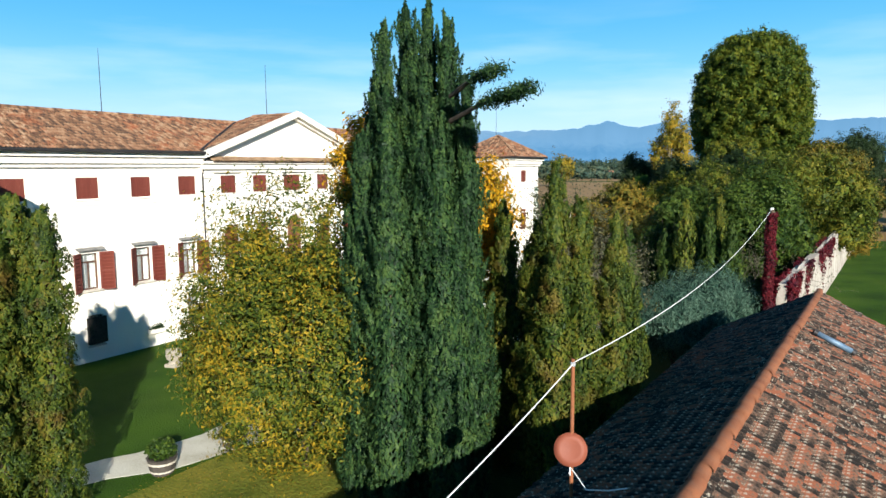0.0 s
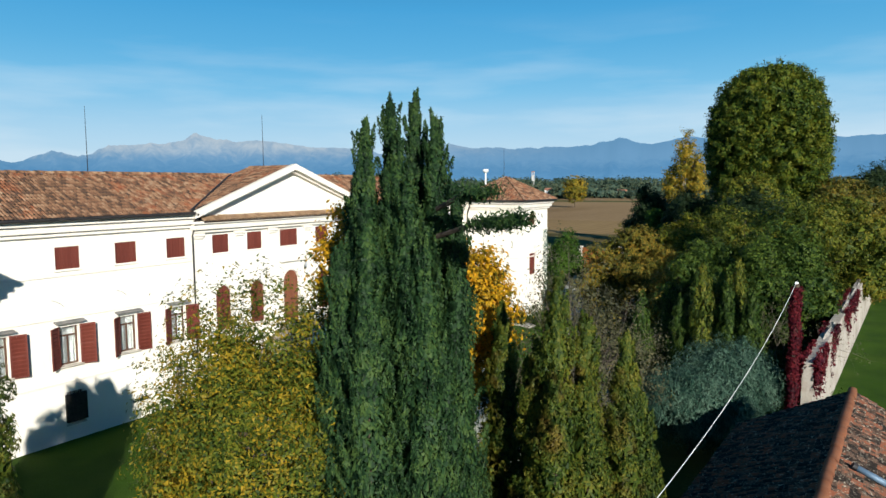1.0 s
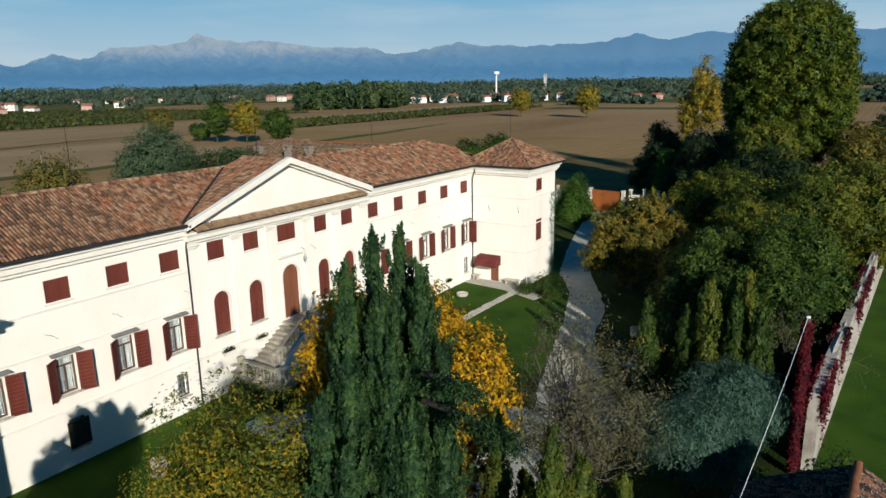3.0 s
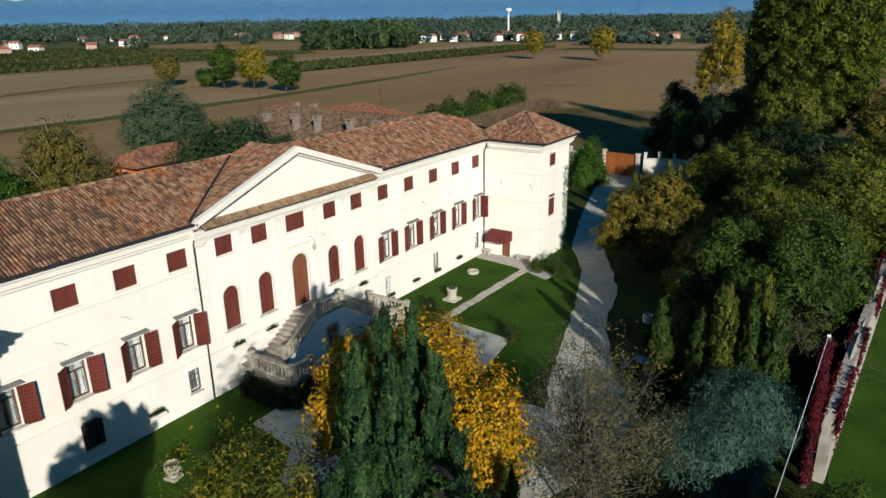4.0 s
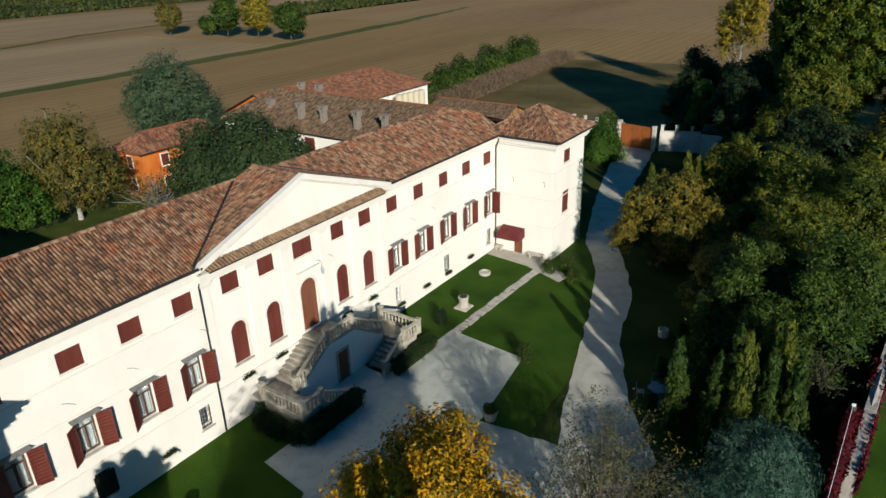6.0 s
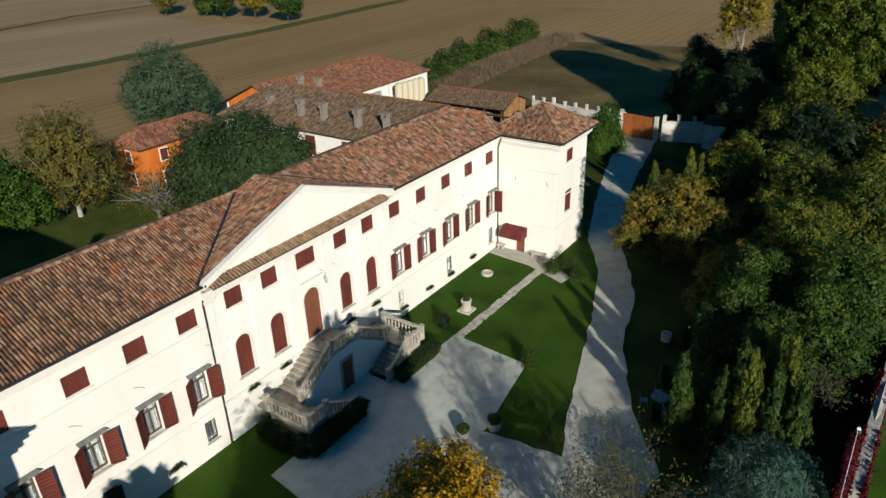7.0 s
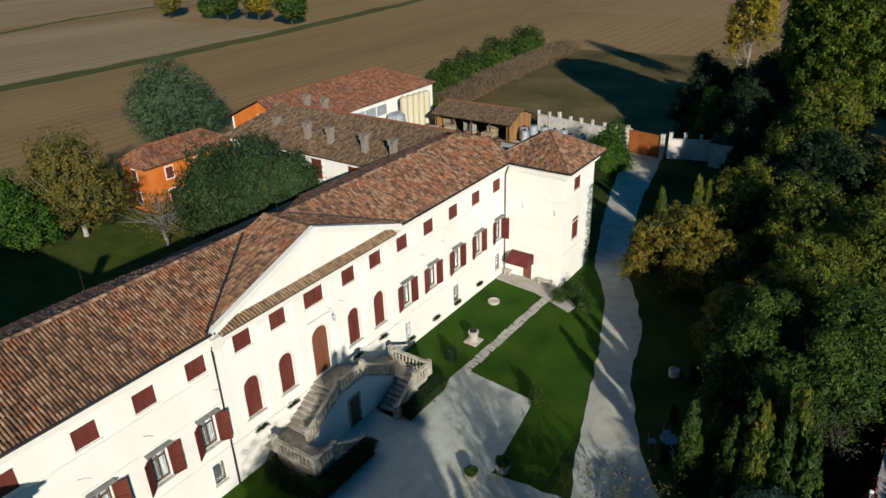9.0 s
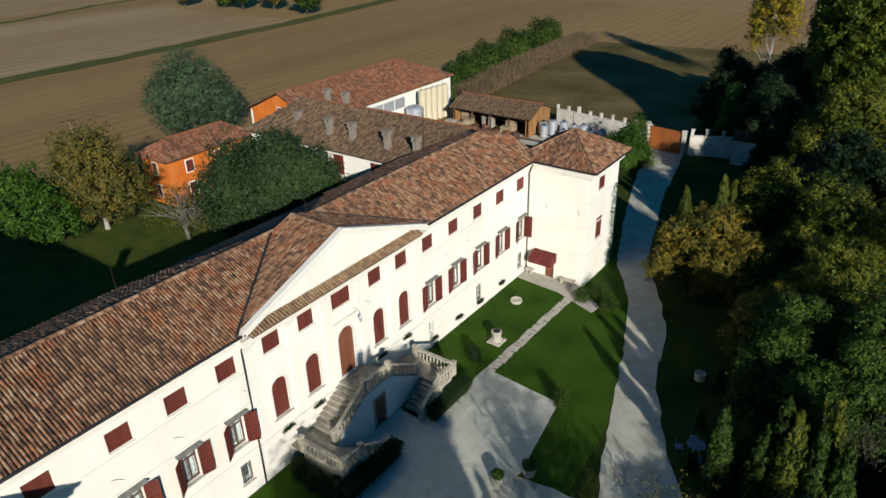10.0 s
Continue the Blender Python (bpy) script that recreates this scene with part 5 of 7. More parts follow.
for i, (y0, y1, z0, z1) in enumerate(LOW):
    w = part("cellar_window", frame_bm(FX - 0.12, y0, y1, z0, z1, 0.05, 0.06), STONE if i == 2 else WOOD, villa)
    p = part("pane", boxes([(FX - 0.16, FX - 0.152, y0 + 0.04, y1 - 0.04, z0 + 0.04, z1 - 0.04)]), GLASS, w)
    p.visible_shadow = False
    bm = bmesh.new()
    for k in range(1, 4):
        y = y0 + (y1 - y0) * k / 4
        tube(bm, [(FX - 0.05, y, z0), (FX - 0.05, y, z1)], [0.012, 0.012], 5)
    for k in range(1, 4):
        z = z0 + (z1 - z0) * k / 4
        tube(bm, [(FX - 0.05, y0, z), (FX - 0.05, y1, z)], [0.012, 0.012], 5)
    part("grille", bm, WHITE_PAINT if i == 2 else IRON, w, "iron bars")
    if i == 0:
        part("shutter", boxes([(FX + 0.02, FX + 0.12, y0 - 0.1, y1 + 0.12, z0 + 0.08, z1 - 0.1)], bevel=0.015), IRON, w, "dark-painted closed shutter")
    part("window_sill", boxes([(FX - 0.05, FX + 0.06, y0 - 0.08, y1 + 0.08, z0 - 0.08, z0 - 0.003)], bevel=0.01), STONE, w)

# wing windows, door and awning
for y0, y1, z0, z1 in ((55.9, 57.05, 7.65, 8.68), (55.95, 57.1, 3.5, 5.3)):
    w = part("window", frame_bm(WX - 0.03, y0, y1, z0, z1, 0.02, 0.06), TRIM, villa)
    me = shutter_mesh((y1 - y0 - 0.1) / 2, z1 - z0 - 0.04)
    me.materials.append(SHUTTER)
    for k in range(2):
        s = part("shutter", me, SHUTTER, w)
        s.location = (WX - 0.085, y0 + 0.05 + k * (y1 - y0 - 0.1) / 2, z0 + 0.02)
    part("window_sill", boxes([(WX - 0.05, WX + 0.08, y0 - 0.08, y1 + 0.08, z0 - 0.08, z0 - 0.003)], bevel=0.01), TRIM, w)
w = part("wing_door", boxes([(-31.73, -30.97, NORTH + 0.1, NORTH + 0.16, 0.06, 2.03)], bevel=0.01), WOOD_DOOR, villa)
part("threshold", boxes([(-31.9, -30.8, NORTH - 0.35, NORTH, 0.0, 0.1)], bevel=0.02), STONE, w)


# ---- the outbuilding under the camera ----
outb = thing("outbuilding", "low farm building with a lichened clay-tile roof and orange ridge", "outbuilding")
NR0, NR1 = Vector((-5.75, -9.0, 4.75)), Vector((-4.25, 28.6, 4.4))
along = (NR1 - NR0).normalized()
side = Vector((along.y, -along.x, 0)).normalized()
length = (NR1 - NR0).length
half, fall = 3.35, 1.72
for s, sd in ((-1, 3), (1, 4)):
    eave = NR0 + side * half * s - Vector((0, 0, fall))
    up = (NR0 - eave).normalized()
    wide = half if s < 0 else 7.5
    eave = NR0 + side * wide * s - Vector((0, 0, fall * wide / half))
    sl = (NR0 - eave).length
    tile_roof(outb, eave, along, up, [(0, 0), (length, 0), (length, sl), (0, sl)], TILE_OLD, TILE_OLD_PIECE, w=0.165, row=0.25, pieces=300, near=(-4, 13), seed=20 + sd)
ridge_tiles(outb, NR0 + Vector((0, 0, 0.05)), NR1 + Vector((0, 0, 0.05)), RIDGE, r=0.14, step=0.5)
rot = Matrix.Translation(NR0) @ Matrix((side, along, Vector((0, 0, 1)))).transposed().to_4x4()
for row in ((-2.9, -2.5, 0.2, length - 0.3, -4.8, -1.55), (6.7, 7.1, 0.2, length - 0.3, -4.8, -3.75)):
    bm = boxes([row])
    bm.transform(rot)
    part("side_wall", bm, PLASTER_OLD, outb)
bm = boxes([(-half - 0.06, -half - 0.01, 0, length, -fall - 0.06, -fall + 0.02)])
bm.transform(rot)
part("gutter", bm, WHITE_PAINT, outb, "pale metal edge along the eave")
bm = prism([(-2.9, length - 0.6, -4.8), (7.2, length - 0.6, -4.8), (7.2, length - 0.6, -3.8), (0, length - 0.6, -0.12), (-2.9, length - 0.6, -1.5)], 0, 0, (0, 0.35, 0))
bm.transform(rot)
part("gable_wall", bm, PLASTER_OLD, outb)
bm = prism([(-2.9, 0.2, -4.8), (7.2, 0.2, -4.8), (7.2, 0.2, -3.8), (0, 0.2, -0.12), (-2.9, 0.2, -1.5)], 0, 0, (0, 0.35, 0))
bm.transform(rot)
part("gable_wall", bm, PLASTER_OLD, outb)

# ---- the garden wall and the creeper pillar ----
gw = thing("garden_wall", "old peeling white garden wall with stone coping and creeper", "wall", kind="structure")
wa, wb_ = Vector((-6.0, 35.6)), Vector((-3.0, 96.0))
wd = (wb_ - wa).normalized()
wn = Vector((wd.y, -wd.x))
bm = bmesh.new()
n = 60
rng = random.Random(4)
prev = None
for i in range(n + 1):
    c = wa.lerp(wb_, i / n)
    h = 3.5 + rng.uniform(-0.12, 0.12)
    ring = [bm.verts.new((*(c + wn * o), z)) for o, z in ((-0.22, -0.1), (0.22, -0.1), (0.22, h - 0.1), (0.0, h + 0.05), (-0.22, h - 0.1))]
    if prev:
        for k in range(5):
            bm.faces.new((prev[k], prev[(k + 1) % 5], ring[(k + 1) % 5], ring[k]))
    else:
        bm.faces.new(ring)
    prev = ring
bm.faces.new(prev)
bmesh.ops.recalc_face_normals(bm, faces=bm.faces)
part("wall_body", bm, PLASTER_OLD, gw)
me = mesh_of("coping_stone", boxes([(-0.25, 0.25, -0.395, 0.395, 0, 0.07)], bevel=0.02))
me.materials.append(PLASTER_OLD)
for i in range(75):
    c = wa.lerp(wb_, (i + 0.5) / 75)
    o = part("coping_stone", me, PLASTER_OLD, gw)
    o.matrix_basis = Matrix.Translation((c.x, c.y, 3.44 + rng.uniform(-0.02, 0.025))) @ Matrix.Rotation(math.atan2(wd.y, wd.x) - math.pi / 2 + rng.uniform(-0.02, 0.02), 4, "Z") @ Matrix.Rotation(rng.uniform(-0.02, 0.02), 4, "Y")

nr = np.random.default_rng(5)


def creeper(name, label, pts, nrm, size=0.09, mat=None):
    return tagged(part(name, leaf_mesh(name, np.array(pts), np.array(nrm), size, nr, 0.6, 0.5), mat or CREEPER), label, "creeper", kind="stuff")


pts, nrm = [], []
for i in range(26000):
    f = nr.random() ** 1.5 * 0.42
    c = wa.lerp(wb_, f)
    z = 3.6 - abs(nr.normal(0, 0.9)) * (1.0 - f) * (0.6 + 0.8 * math.sin(f * 40) ** 2)
    if z < 0.1 or (math.sin(f * 55) + math.sin(f * 23 + 1)) < -0.5:
        continue
    o = 0.27 if nr.random() < 0.2 else -0.3
    pts.append((*(c + wn * (o + nr.normal(0, 0.06))), z))
    nrm.append((wn.x * o * 4, wn.y * o * 4, 0.3))
creeper("wall_creeper", "crimson creeper hanging over the garden wall", pts, nrm)

pillar = thing("creeper_pillar", "tall pole wrapped in crimson creeper at the wall's end", "pole", m=Matrix.Translation((-6.5, 34.95, 0)))
bm = bmesh.new()
tube(bm, [(0, 0, -0.1), (0, 0, 3.5), (0, 0, 6.95)], [0.15, 0.13, 0.11], 10)
part("pole", bm, BARK, pillar)
k = 7200
a, z = nr.uniform(0, 2 * math.pi, k), 0.2 + 6.6 * nr.random(k)
r = 0.19 + nr.normal(0, 0.035, k) + 0.04 * np.sin(z * 3 + a)
part("creeper", leaf_mesh("creeper", np.stack([r * np.cos(a), r * np.sin(a), z], 1), np.stack([np.cos(a), np.sin(a), 0.2 * np.ones(k)], 1), 0.055, nr, 0.6, 0.5), CREEPER, pillar, "dense crimson leaves")
part("cap", boxes([(-0.07, 0.07, -0.07, 0.07, 6.9, 7.02)], bevel=0.02), WHITE_PAINT, pillar)


# ---- trees close to the camera ----
cyp = column_tree("cypress", "tall dark-green cypress with several ragged spires", (-13.1, 16.3, 0),
            [(-0.05, 0.05, 11.2, 1.3, 0.3), (-0.9, -0.2, 12.6, 0.62, 3), (-0.7, 0.5, 13.1, 0.62, 3), (-0.2, 0.8, 13.1, 0.66, 3), (0.7, 0.3, 12.6, 0.66, 3), (0.0, -0.2, 12.3, 0.6, 3), (0.35, 0.75, 12.0, 0.6, 3), (-1.35, -0.1, 11.0, 0.7, 0.2), (1.3, 0.2, 11.1, 0.7, 0.2), (-0.4, -0.8, 11.2, 0.7, 0.2), (0.55, -0.6, 11.3, 0.7, 0.2), (1.1, -0.75, 10.0, 0.8, 0.2), (-1.1, -0.9, 9.8, 0.8, 0.2), (-1.5, -0.3, 9.2, 0.7, 0.2), (1.45, 0.0, 9.3, 0.7, 0.2), (0.1, -1.5, 9.2, 0.8, 0.2), (0.2, 1.4, 9.4, 0.9, 0.2), (-1.5, -0.8, 7.6, 0.65, 0.2), (1.45, -0.6, 7.8, 0.6, 0.2)],
            L_CYPRESS, n=330000, size=0.045, seed=3, category="tree", trunk_r=0.1, plume=(0.8, 0.13), per=170, slender=0.36, waist=0.62, power=0.62, belly=0.3, fill=0.45, lean_up=1.8)
rb = np.random.default_rng(17)
for s0, e, k in (((1.2, -0.4, 10.6), (3.1, -1.5, 11.0), 1000), ((1.2, -0.4, 10.0), (3.95, -1.85, 10.5), 1800)):
    bm = bmesh.new()
    s0, e = Vector(s0), Vector(e)
    m1 = s0.lerp(e, 0.55) + Vector((0, 0, 0.12))
    tube(bm, [s0, m1, e], [0.06, 0.045, 0.015], 6)
    bough = part("bough", bm, BARK, cyp, "stray side bough")
    f = rb.random(k) ** 0.7
    p = np.outer(1 - f, m1 * 0.75 + s0 * 0.25) + np.outer(f, e) + rb.normal(0, 1, (k, 3)) * np.array([0.14, 0.14, 0.075])
    part("sprays", leaf_mesh("sprays", p, rb.normal(0, 1, (k, 3)), 0.055, rb, 0.3, 0.5, 1.0), L_CYPRESS, bough)
TH_WIDE = dict(category="tree", belly=0.62, power=0.36, plume=(0.5, 0.2), per=130, slender=0.42, lean_up=1.4, waist=0.75)
TH = dict(category="tree", belly=0.5, power=0.6, plume=(0.5, 0.2), per=130, slender=0.42, lean_up=1.4, waist=0.7)
column_tree("thuja", "broad thuja of yellow-green fans with orange dead patches", (-9.95, 17.9, 0),
            [(0, 0, 8.9, 0.62, 0.2), (0.35, 0.9, 8.0, 0.6, 0.2), (-0.6, 0.2, 7.4, 0.6, 0.2), (0.2, -0.5, 6.8, 0.6, 0.2), (0.6, 0.3, 6.6, 0.55, 0.2)], L_THUJA, n=80000, size=0.042, seed=5, group="thujas by the outbuilding", **TH)
column_tree("thuja", "slim thuja of yellow-green fans beside the broad one", (-8.75, 19.2, 0), [(0, 0, 7.5, 0.55, 0.2), (0.3, 0.4, 6.0, 0.5, 0.2)], L_THUJA, n=36000, size=0.042, seed=6, group="thujas by the outbuilding", **TH)
column_tree("thuja", "thuja of yellow-green fans half hidden behind the cypress", (-12.0, 19.2, 0), [(0, 0, 7.4, 0.7, 0.2), (0.5, 0.6, 6.5, 0.6, 0.2), (-0.5, 0.9, 7.9, 0.6, 0.2)], L_THUJA, n=40000, size=0.042, seed=7, group="thujas by the outbuilding", **TH)
column_tree("thuja", "big green thuja with rusty patches beside the lawn", (-20.8, 10.0, 0),
            [(0, 0, 8.3, 0.8, 0.2), (0.6, 0.4, 7.9, 0.7, 0.2), (-0.6, 0.5, 8.0, 0.7, 0.2), (0.4, -0.9, 7.6, 0.8, 0.2), (-0.6, -0.6, 8.2, 0.8, 0.2)], L_THUJA, n=90000, size=0.043, seed=8, group="thujas by the lawn", **TH_WIDE)
column_tree("thuja", "green thuja standing next to a second one by the lawn", (-19.2, 6.2, 0), [(0, 0, 8.2, 1.0, 0.2), (-0.9, 0.2, 7.2, 0.9, 0.2), (0.5, 0.7, 7.0, 0.9, 0.2)], L_THUJA, n=50000, size=0.044, seed=9, group="thujas by the lawn", **TH_WIDE)
tree("magnolia", "spreading shrub-like tree with yellowing green leaves, bare at the top", "tree", (-17.1, 16.0, 0),
     [(0, 0, 3.4, 3.4, 3.3, 3.3), (-1.6, -0.3, 4.4, 2.5, 2.4, 2.9), (1.4, 0.3, 4.1, 2.5, 2.4, 2.8), (-0.3, 0.6, 4.9, 2.0, 2.0, 2.0)], L_BUSH, clumps=3000, per=52, clump_r=0.36, size=0.056, trunk_r=0.12, seed=11, limbs=30, shell=0.62, trunk_top=0.7)
tree("magnolia_shoots", "bare upper twigs with few pale leaves", "branches", (-18.8, 16.2, 0), [(0.4, 0, 6.7, 2.6, 2.0, 2.3), (1.6, 0.4, 6.9, 1.9, 1.9, 2.3)], L_BUSH, clumps=720, per=22, clump_r=0.3, size=0.055, trunk_r=0.035, seed=12, limbs=44, bark=BARK, shell=0.9)
tree("golden_tree", "golden-yellow autumn tree behind the cypress", "tree", (-15.3, 20.4, 0),
     [(0, 0, 6.6, 2.4, 2.4, 3.0), (-1.6, -0.8, 9.2, 1.3, 1.3, 1.6), (-1.4, -1.7, 8.4, 1.1, 1.1, 1.5), (0.8, 1.1, 7.4, 1.7, 1.7, 2.0), (1.3, 0.9, 6.8, 1.0, 1.0, 1.3), (-0.6, 0.4, 8.8, 1.4, 1.4, 1.7), (-2.0, -0.4, 7.4, 1.1, 1.1, 1.6), (-1.9, 2.3, 7.7, 1.9, 1.9, 2.3)], L_YELLOW, clumps=2200, per=36, clump_r=0.32, size=0.068, kite=True, trunk_r=0.16, seed=13, limbs=18, shell=0.35)

# ---- trees along the drive and in the grove ----
for i, (x, y, r, h) in enumerate(((-9.2, 35.5, 2.2, 4.3), (-9.9, 31.9, 2.3, 3.9))):
    tree("olive_tree", "rounded silver-green olive tree", "tree", (x, y, 0), [(0, 0, h * 0.55, r, r, h * 0.42), (0.5, 0.4, h * 0.5, r * 0.8, r * 0.8, h * 0.36)], L_OLIVE, clumps=900, per=46, clump_r=0.34, size=0.085, trunk_r=0.14, seed=30 + i, group="olive trees", slender=0.2, up=1.6)
for i, (x, y, h) in enumerate(((-13.9, 38.6, 5.6), (-12.0, 38.5, 5.5), (-10.8, 38.2, 7.2), (-9.8, 38.8, 6.2), (-9.5, 40.0, 7.2), (-8.7, 38.8, 6.0), (-12.9, 39.9, 5.0), (-11.5, 40.2, 6.2), (-10.4, 41.0, 6.6), (-16.2, 47.8, 1.2), (-16.0, 43.2, 1.3), (-15.4, 39.8, 1.2))):
    column_tree("columnar_cypress", "slim young green cypress on the shaded grass" if h > 2 else "small clipped green cone beside the drive", (x, y, 0), [(0, 0, h, 0.14 * h if h < 2 else (0.55 if i < 2 else 0.75 if h < 7.5 else 0.95), 0.1), (0.2, 0.15, h * 0.8, 0.12 * h if h < 2 else 0.45, 0.1)], L_MID if i in (2, 4, 8) else L_GREEN, n=(9000 if h < 7.5 else 16000) if h > 2 else 2000, size=0.07, seed=40 + i, category="tree", group="young cypresses" if h > 2 else "clipped cones", trunk_r=0.06, belly=0.4, power=0.6, plume=(0.5, 0.16), per=60)
for x, y, h in ((-24.2, 64.5, 5.9), (-21.6, 65.5, 7.2), (-20.9, 66.2, 6.6)):
    column_tree("columnar_cypress", "slim green cypress beside the drive", (x, y, 0), [(0, 0, h, 0.6, 0.1), (0.25, 0.2, h * 0.85, 0.5, 0.1)], L_MID, n=9000, size=0.075, seed=int(h * 10), category="tree", group="young cypresses", trunk_r=0.06, belly=0.4, power=0.6, plume=(0.5, 0.16), per=60)
GROVE = [
    ((-20.7, 57.6), 8.0, 3.5, L_BRONZE, "bronze-leaved round tree by the drive"),
    ((-17.2, 57.0), 6.4, 2.2, L_BRONZE, "smaller bronze-leaved tree by the drive"),
    ((-14.4, 50.6), 6.6, 2.5, L_BRONZE, "small yellow-green tree among the grove"),
    ((-12.4, 47.6), 8.2, 2.5, L_GREEN, "small dark-green tree among the grove"),
    ((-17.6, 67.5), 9.0, 3.2, L_MID, "green tree turning yellow in the grove"),
    ((-11.4, 54.6), 9.4, 3.6, L_MID, "leafy green tree in the grove"),
    ((-8.2, 59.0), 10.5, 4.2, L_MID, "large green tree turning brown in the grove"),
    ((-13.4, 62.5), 10.0, 3.8, L_MID, "dense green tree in the grove"),
    ((-12.5, 71.0), 11.5, 4.4, L_DARK, "dark evergreen tree in the grove"),
    ((-6.3, 68.0), 11.0, 4.2, L_MID, "large tree of mixed green and brown leaves"),
    ((-18.0, 76.0), 7.0, 3.2, L_DARK, "dark evergreen tree near the gate"),
    ((-21.5, 86.0), 10.5, 3.0, L_DARK, "dark evergreen tree near the gate"),
    ((-6.2, 78.0), 12.0, 4.6, L_BRONZE, "tall amber-brown tree by the wall"),
    ((-6.0, 88.0), 12.5, 4.6, L_BRONZE, "tall amber-brown tree by the wall"),
    ((-15.0, 82.0), 13.0, 4.4, L_MID, "tall green tree in the grove"),
    ((-24.0, 92.0), 11.0, 3.2, L_DARK, "dark evergreen tree behind the gate wall"),
    ((-27.9, 94.0), 8.4, 2.3, L_LAUREL, "round green tree behind the gate wall"),
    ((-10.6, 42.6), 7.2, 1.9, L_GREEN, "dense dark-green tree in the shaded grove"),
    ((-8.6, 45.2), 8.5, 2.4, L_GREEN, "dense dark-green tree in the shaded grove"),
    ((-8.8, 48.4), 10.0, 3.0, L_GREEN, "leafy green tree near the wall"),
    ((-12.5, 45.0), 7.8, 2.1, L_GREEN, "dark-green slender tree in the shaded grove"),
    ((-30.5, 98.5), 11.6, 3.2, L_DARK, "dark evergreen tree behind the gate wall"),
    ((-26.5, 101.0), 10.0, 3.0, L_DARK, "dark evergreen tree behind the gate wall"),
    ((-4.6, 97.0), 13.2, 3.6, L_DARK, "dark evergreen tree beside the wall's end"),
    ((-3.0, 106.0), 14.5, 5.2, L_DARK, "dark tree at the end of the wall"),
    ((6.0, 112.0), 12.0, 5.5, L_GREEN, "green tree beyond the grass field"),
    ((20.0, 120.0), 13.0, 6.0, L_DARK, "dark tree beyond the grass field"),
    ((-21.5, 108.0), 10.5, 4.0, L_DARK, "dark evergreen tree behind the gate wall"),
    ((-26.0, 113.0), 9.5, 3.6, L_DARK, "dark evergreen tree behind the gate wall"),
]
for i, ((x, y), h, r, leaf, label) in enumerate(GROVE):
    g = np.random.default_rng(60 + i)
    lobes = [(0, 0, h * 0.5, r * 0.74, r * 0.74, h * 0.45)]
    for j in range(18):
        a = g.uniform(0, 2 * math.pi)
        f = g.uniform(0.1, 0.84)
        o = r * 0.85 * math.sin(math.pi * min(1.0, 0.12 + f)) ** 0.7
        q = r * g.uniform(0.26, 0.44)
        lobes.append((o * math.cos(a), o * math.sin(a), h * f, q, q, q * g.uniform(0.8, 1.2)))
    tree("grove_tree", label, "tree", (x, y, 0), lobes, leaf, clumps=1150, per=34, clump_r=0.03 * h + 0.06, size=0.085 if y < 66 else 0.115, trunk_r=0.22, seed=60 + i, group="trees of the grove")
pg = np.random.default_rng(79)
plumes = [(0, 0, 15.4, 6.3, 6.3, 9.0)]
for j in range(150):
    f = 1 - 2 * (j + 0.5) / 150
    a = j * 2.39996
    o, q = 6.1 * math.sqrt(max(0.0, 1 - f * f)) ** 0.85, pg.uniform(0.85, 1.25)
    plumes.append((o * math.cos(a), o * math.sin(a), 15.4 + 8.6 * f, q, q, q * pg.uniform(1.1, 1.5)))
tree("poplar", "huge rounded yellow-green poplar above the grove", "tree", (-14.8, 92.5, 0), plumes, L_POPLAR, clumps=6200, per=32, clump_r=0.42, size=0.125, trunk_r=0.6, seed=80, limbs=20, shell=0.4)
tree("golden_poplar", "slender half-bare golden poplar behind the grove", "tree", (-31.0, 124.0, 0), [(0, 0, 14.0, 2.2, 2.2, 6.4), (-2.4, 0.5, 10.5, 1.9, 1.9, 5.0), (2.0, -0.4, 12.0, 1.7, 1.7, 5.0)], L_FIELD, clumps=360, per=24, clump_r=0.6, size=0.16, trunk_r=0.2, seed=81, bark=BARK_PALE, limbs=16)
tree("thinning_tree", "half-bare bronze tree with fine grey twigs beside the drive", "tree", (-12.9, 27.0, 0), [(-0.5, 0.3, 5.4, 2.0, 2.0, 3.9), (0.6, -0.6, 5.0, 2.0, 2.0, 2.9), (1.4, 1.2, 4.6, 1.8, 1.8, 2.4), (-1.4, -0.6, 4.0, 1.6, 1.6, 2.2)], L_DRY, clumps=900, per=22, clump_r=0.36, size=0.05, trunk_r=0.085, seed=90, limbs=170, bark=TWIG, shell=0.7)
bare_bush("bare_bush", "tall thin bush of grey-brown twigs beside the drive", (-13.6, 28.6, 0), 2.5, 6.6, 170, 93, L_BIRCH, 3600, thick=0.012)
bare_bush("bare_bush", "thin reddish-brown bush by the drive", (-15.2, 34.2, 0), 1.5, 3.2, 80, 91, L_DRY, 1300, thick=0.014)
bare_bush("bare_bush", "thin leafless bush near the wall", (-8.0, 42.6, 0), 2.2, 5.0, 170, 92, L_DRY, 2600, thick=0.014)
shrub("wall_shrub", "leafy green shrub between the outbuilding and the wall", (-5.0, 31.2, 0), 1.1, 1.0, 3.5, L_GREEN, n=3000, size=0.08, seed=94)
shrub("laurel", "dark-green round laurel bush beside the drive", (-36.2, 83.2, 0), 2.6, 2.6, 5.2, L_LAUREL, n=16000, size=0.12, seed=95)
shrub("laurel", "green tree-like bush behind the gate wall", (-29.8, 97.0, 0), 2.8, 2.8, 6.2, L_GREEN, n=9000, size=0.16, seed=96)

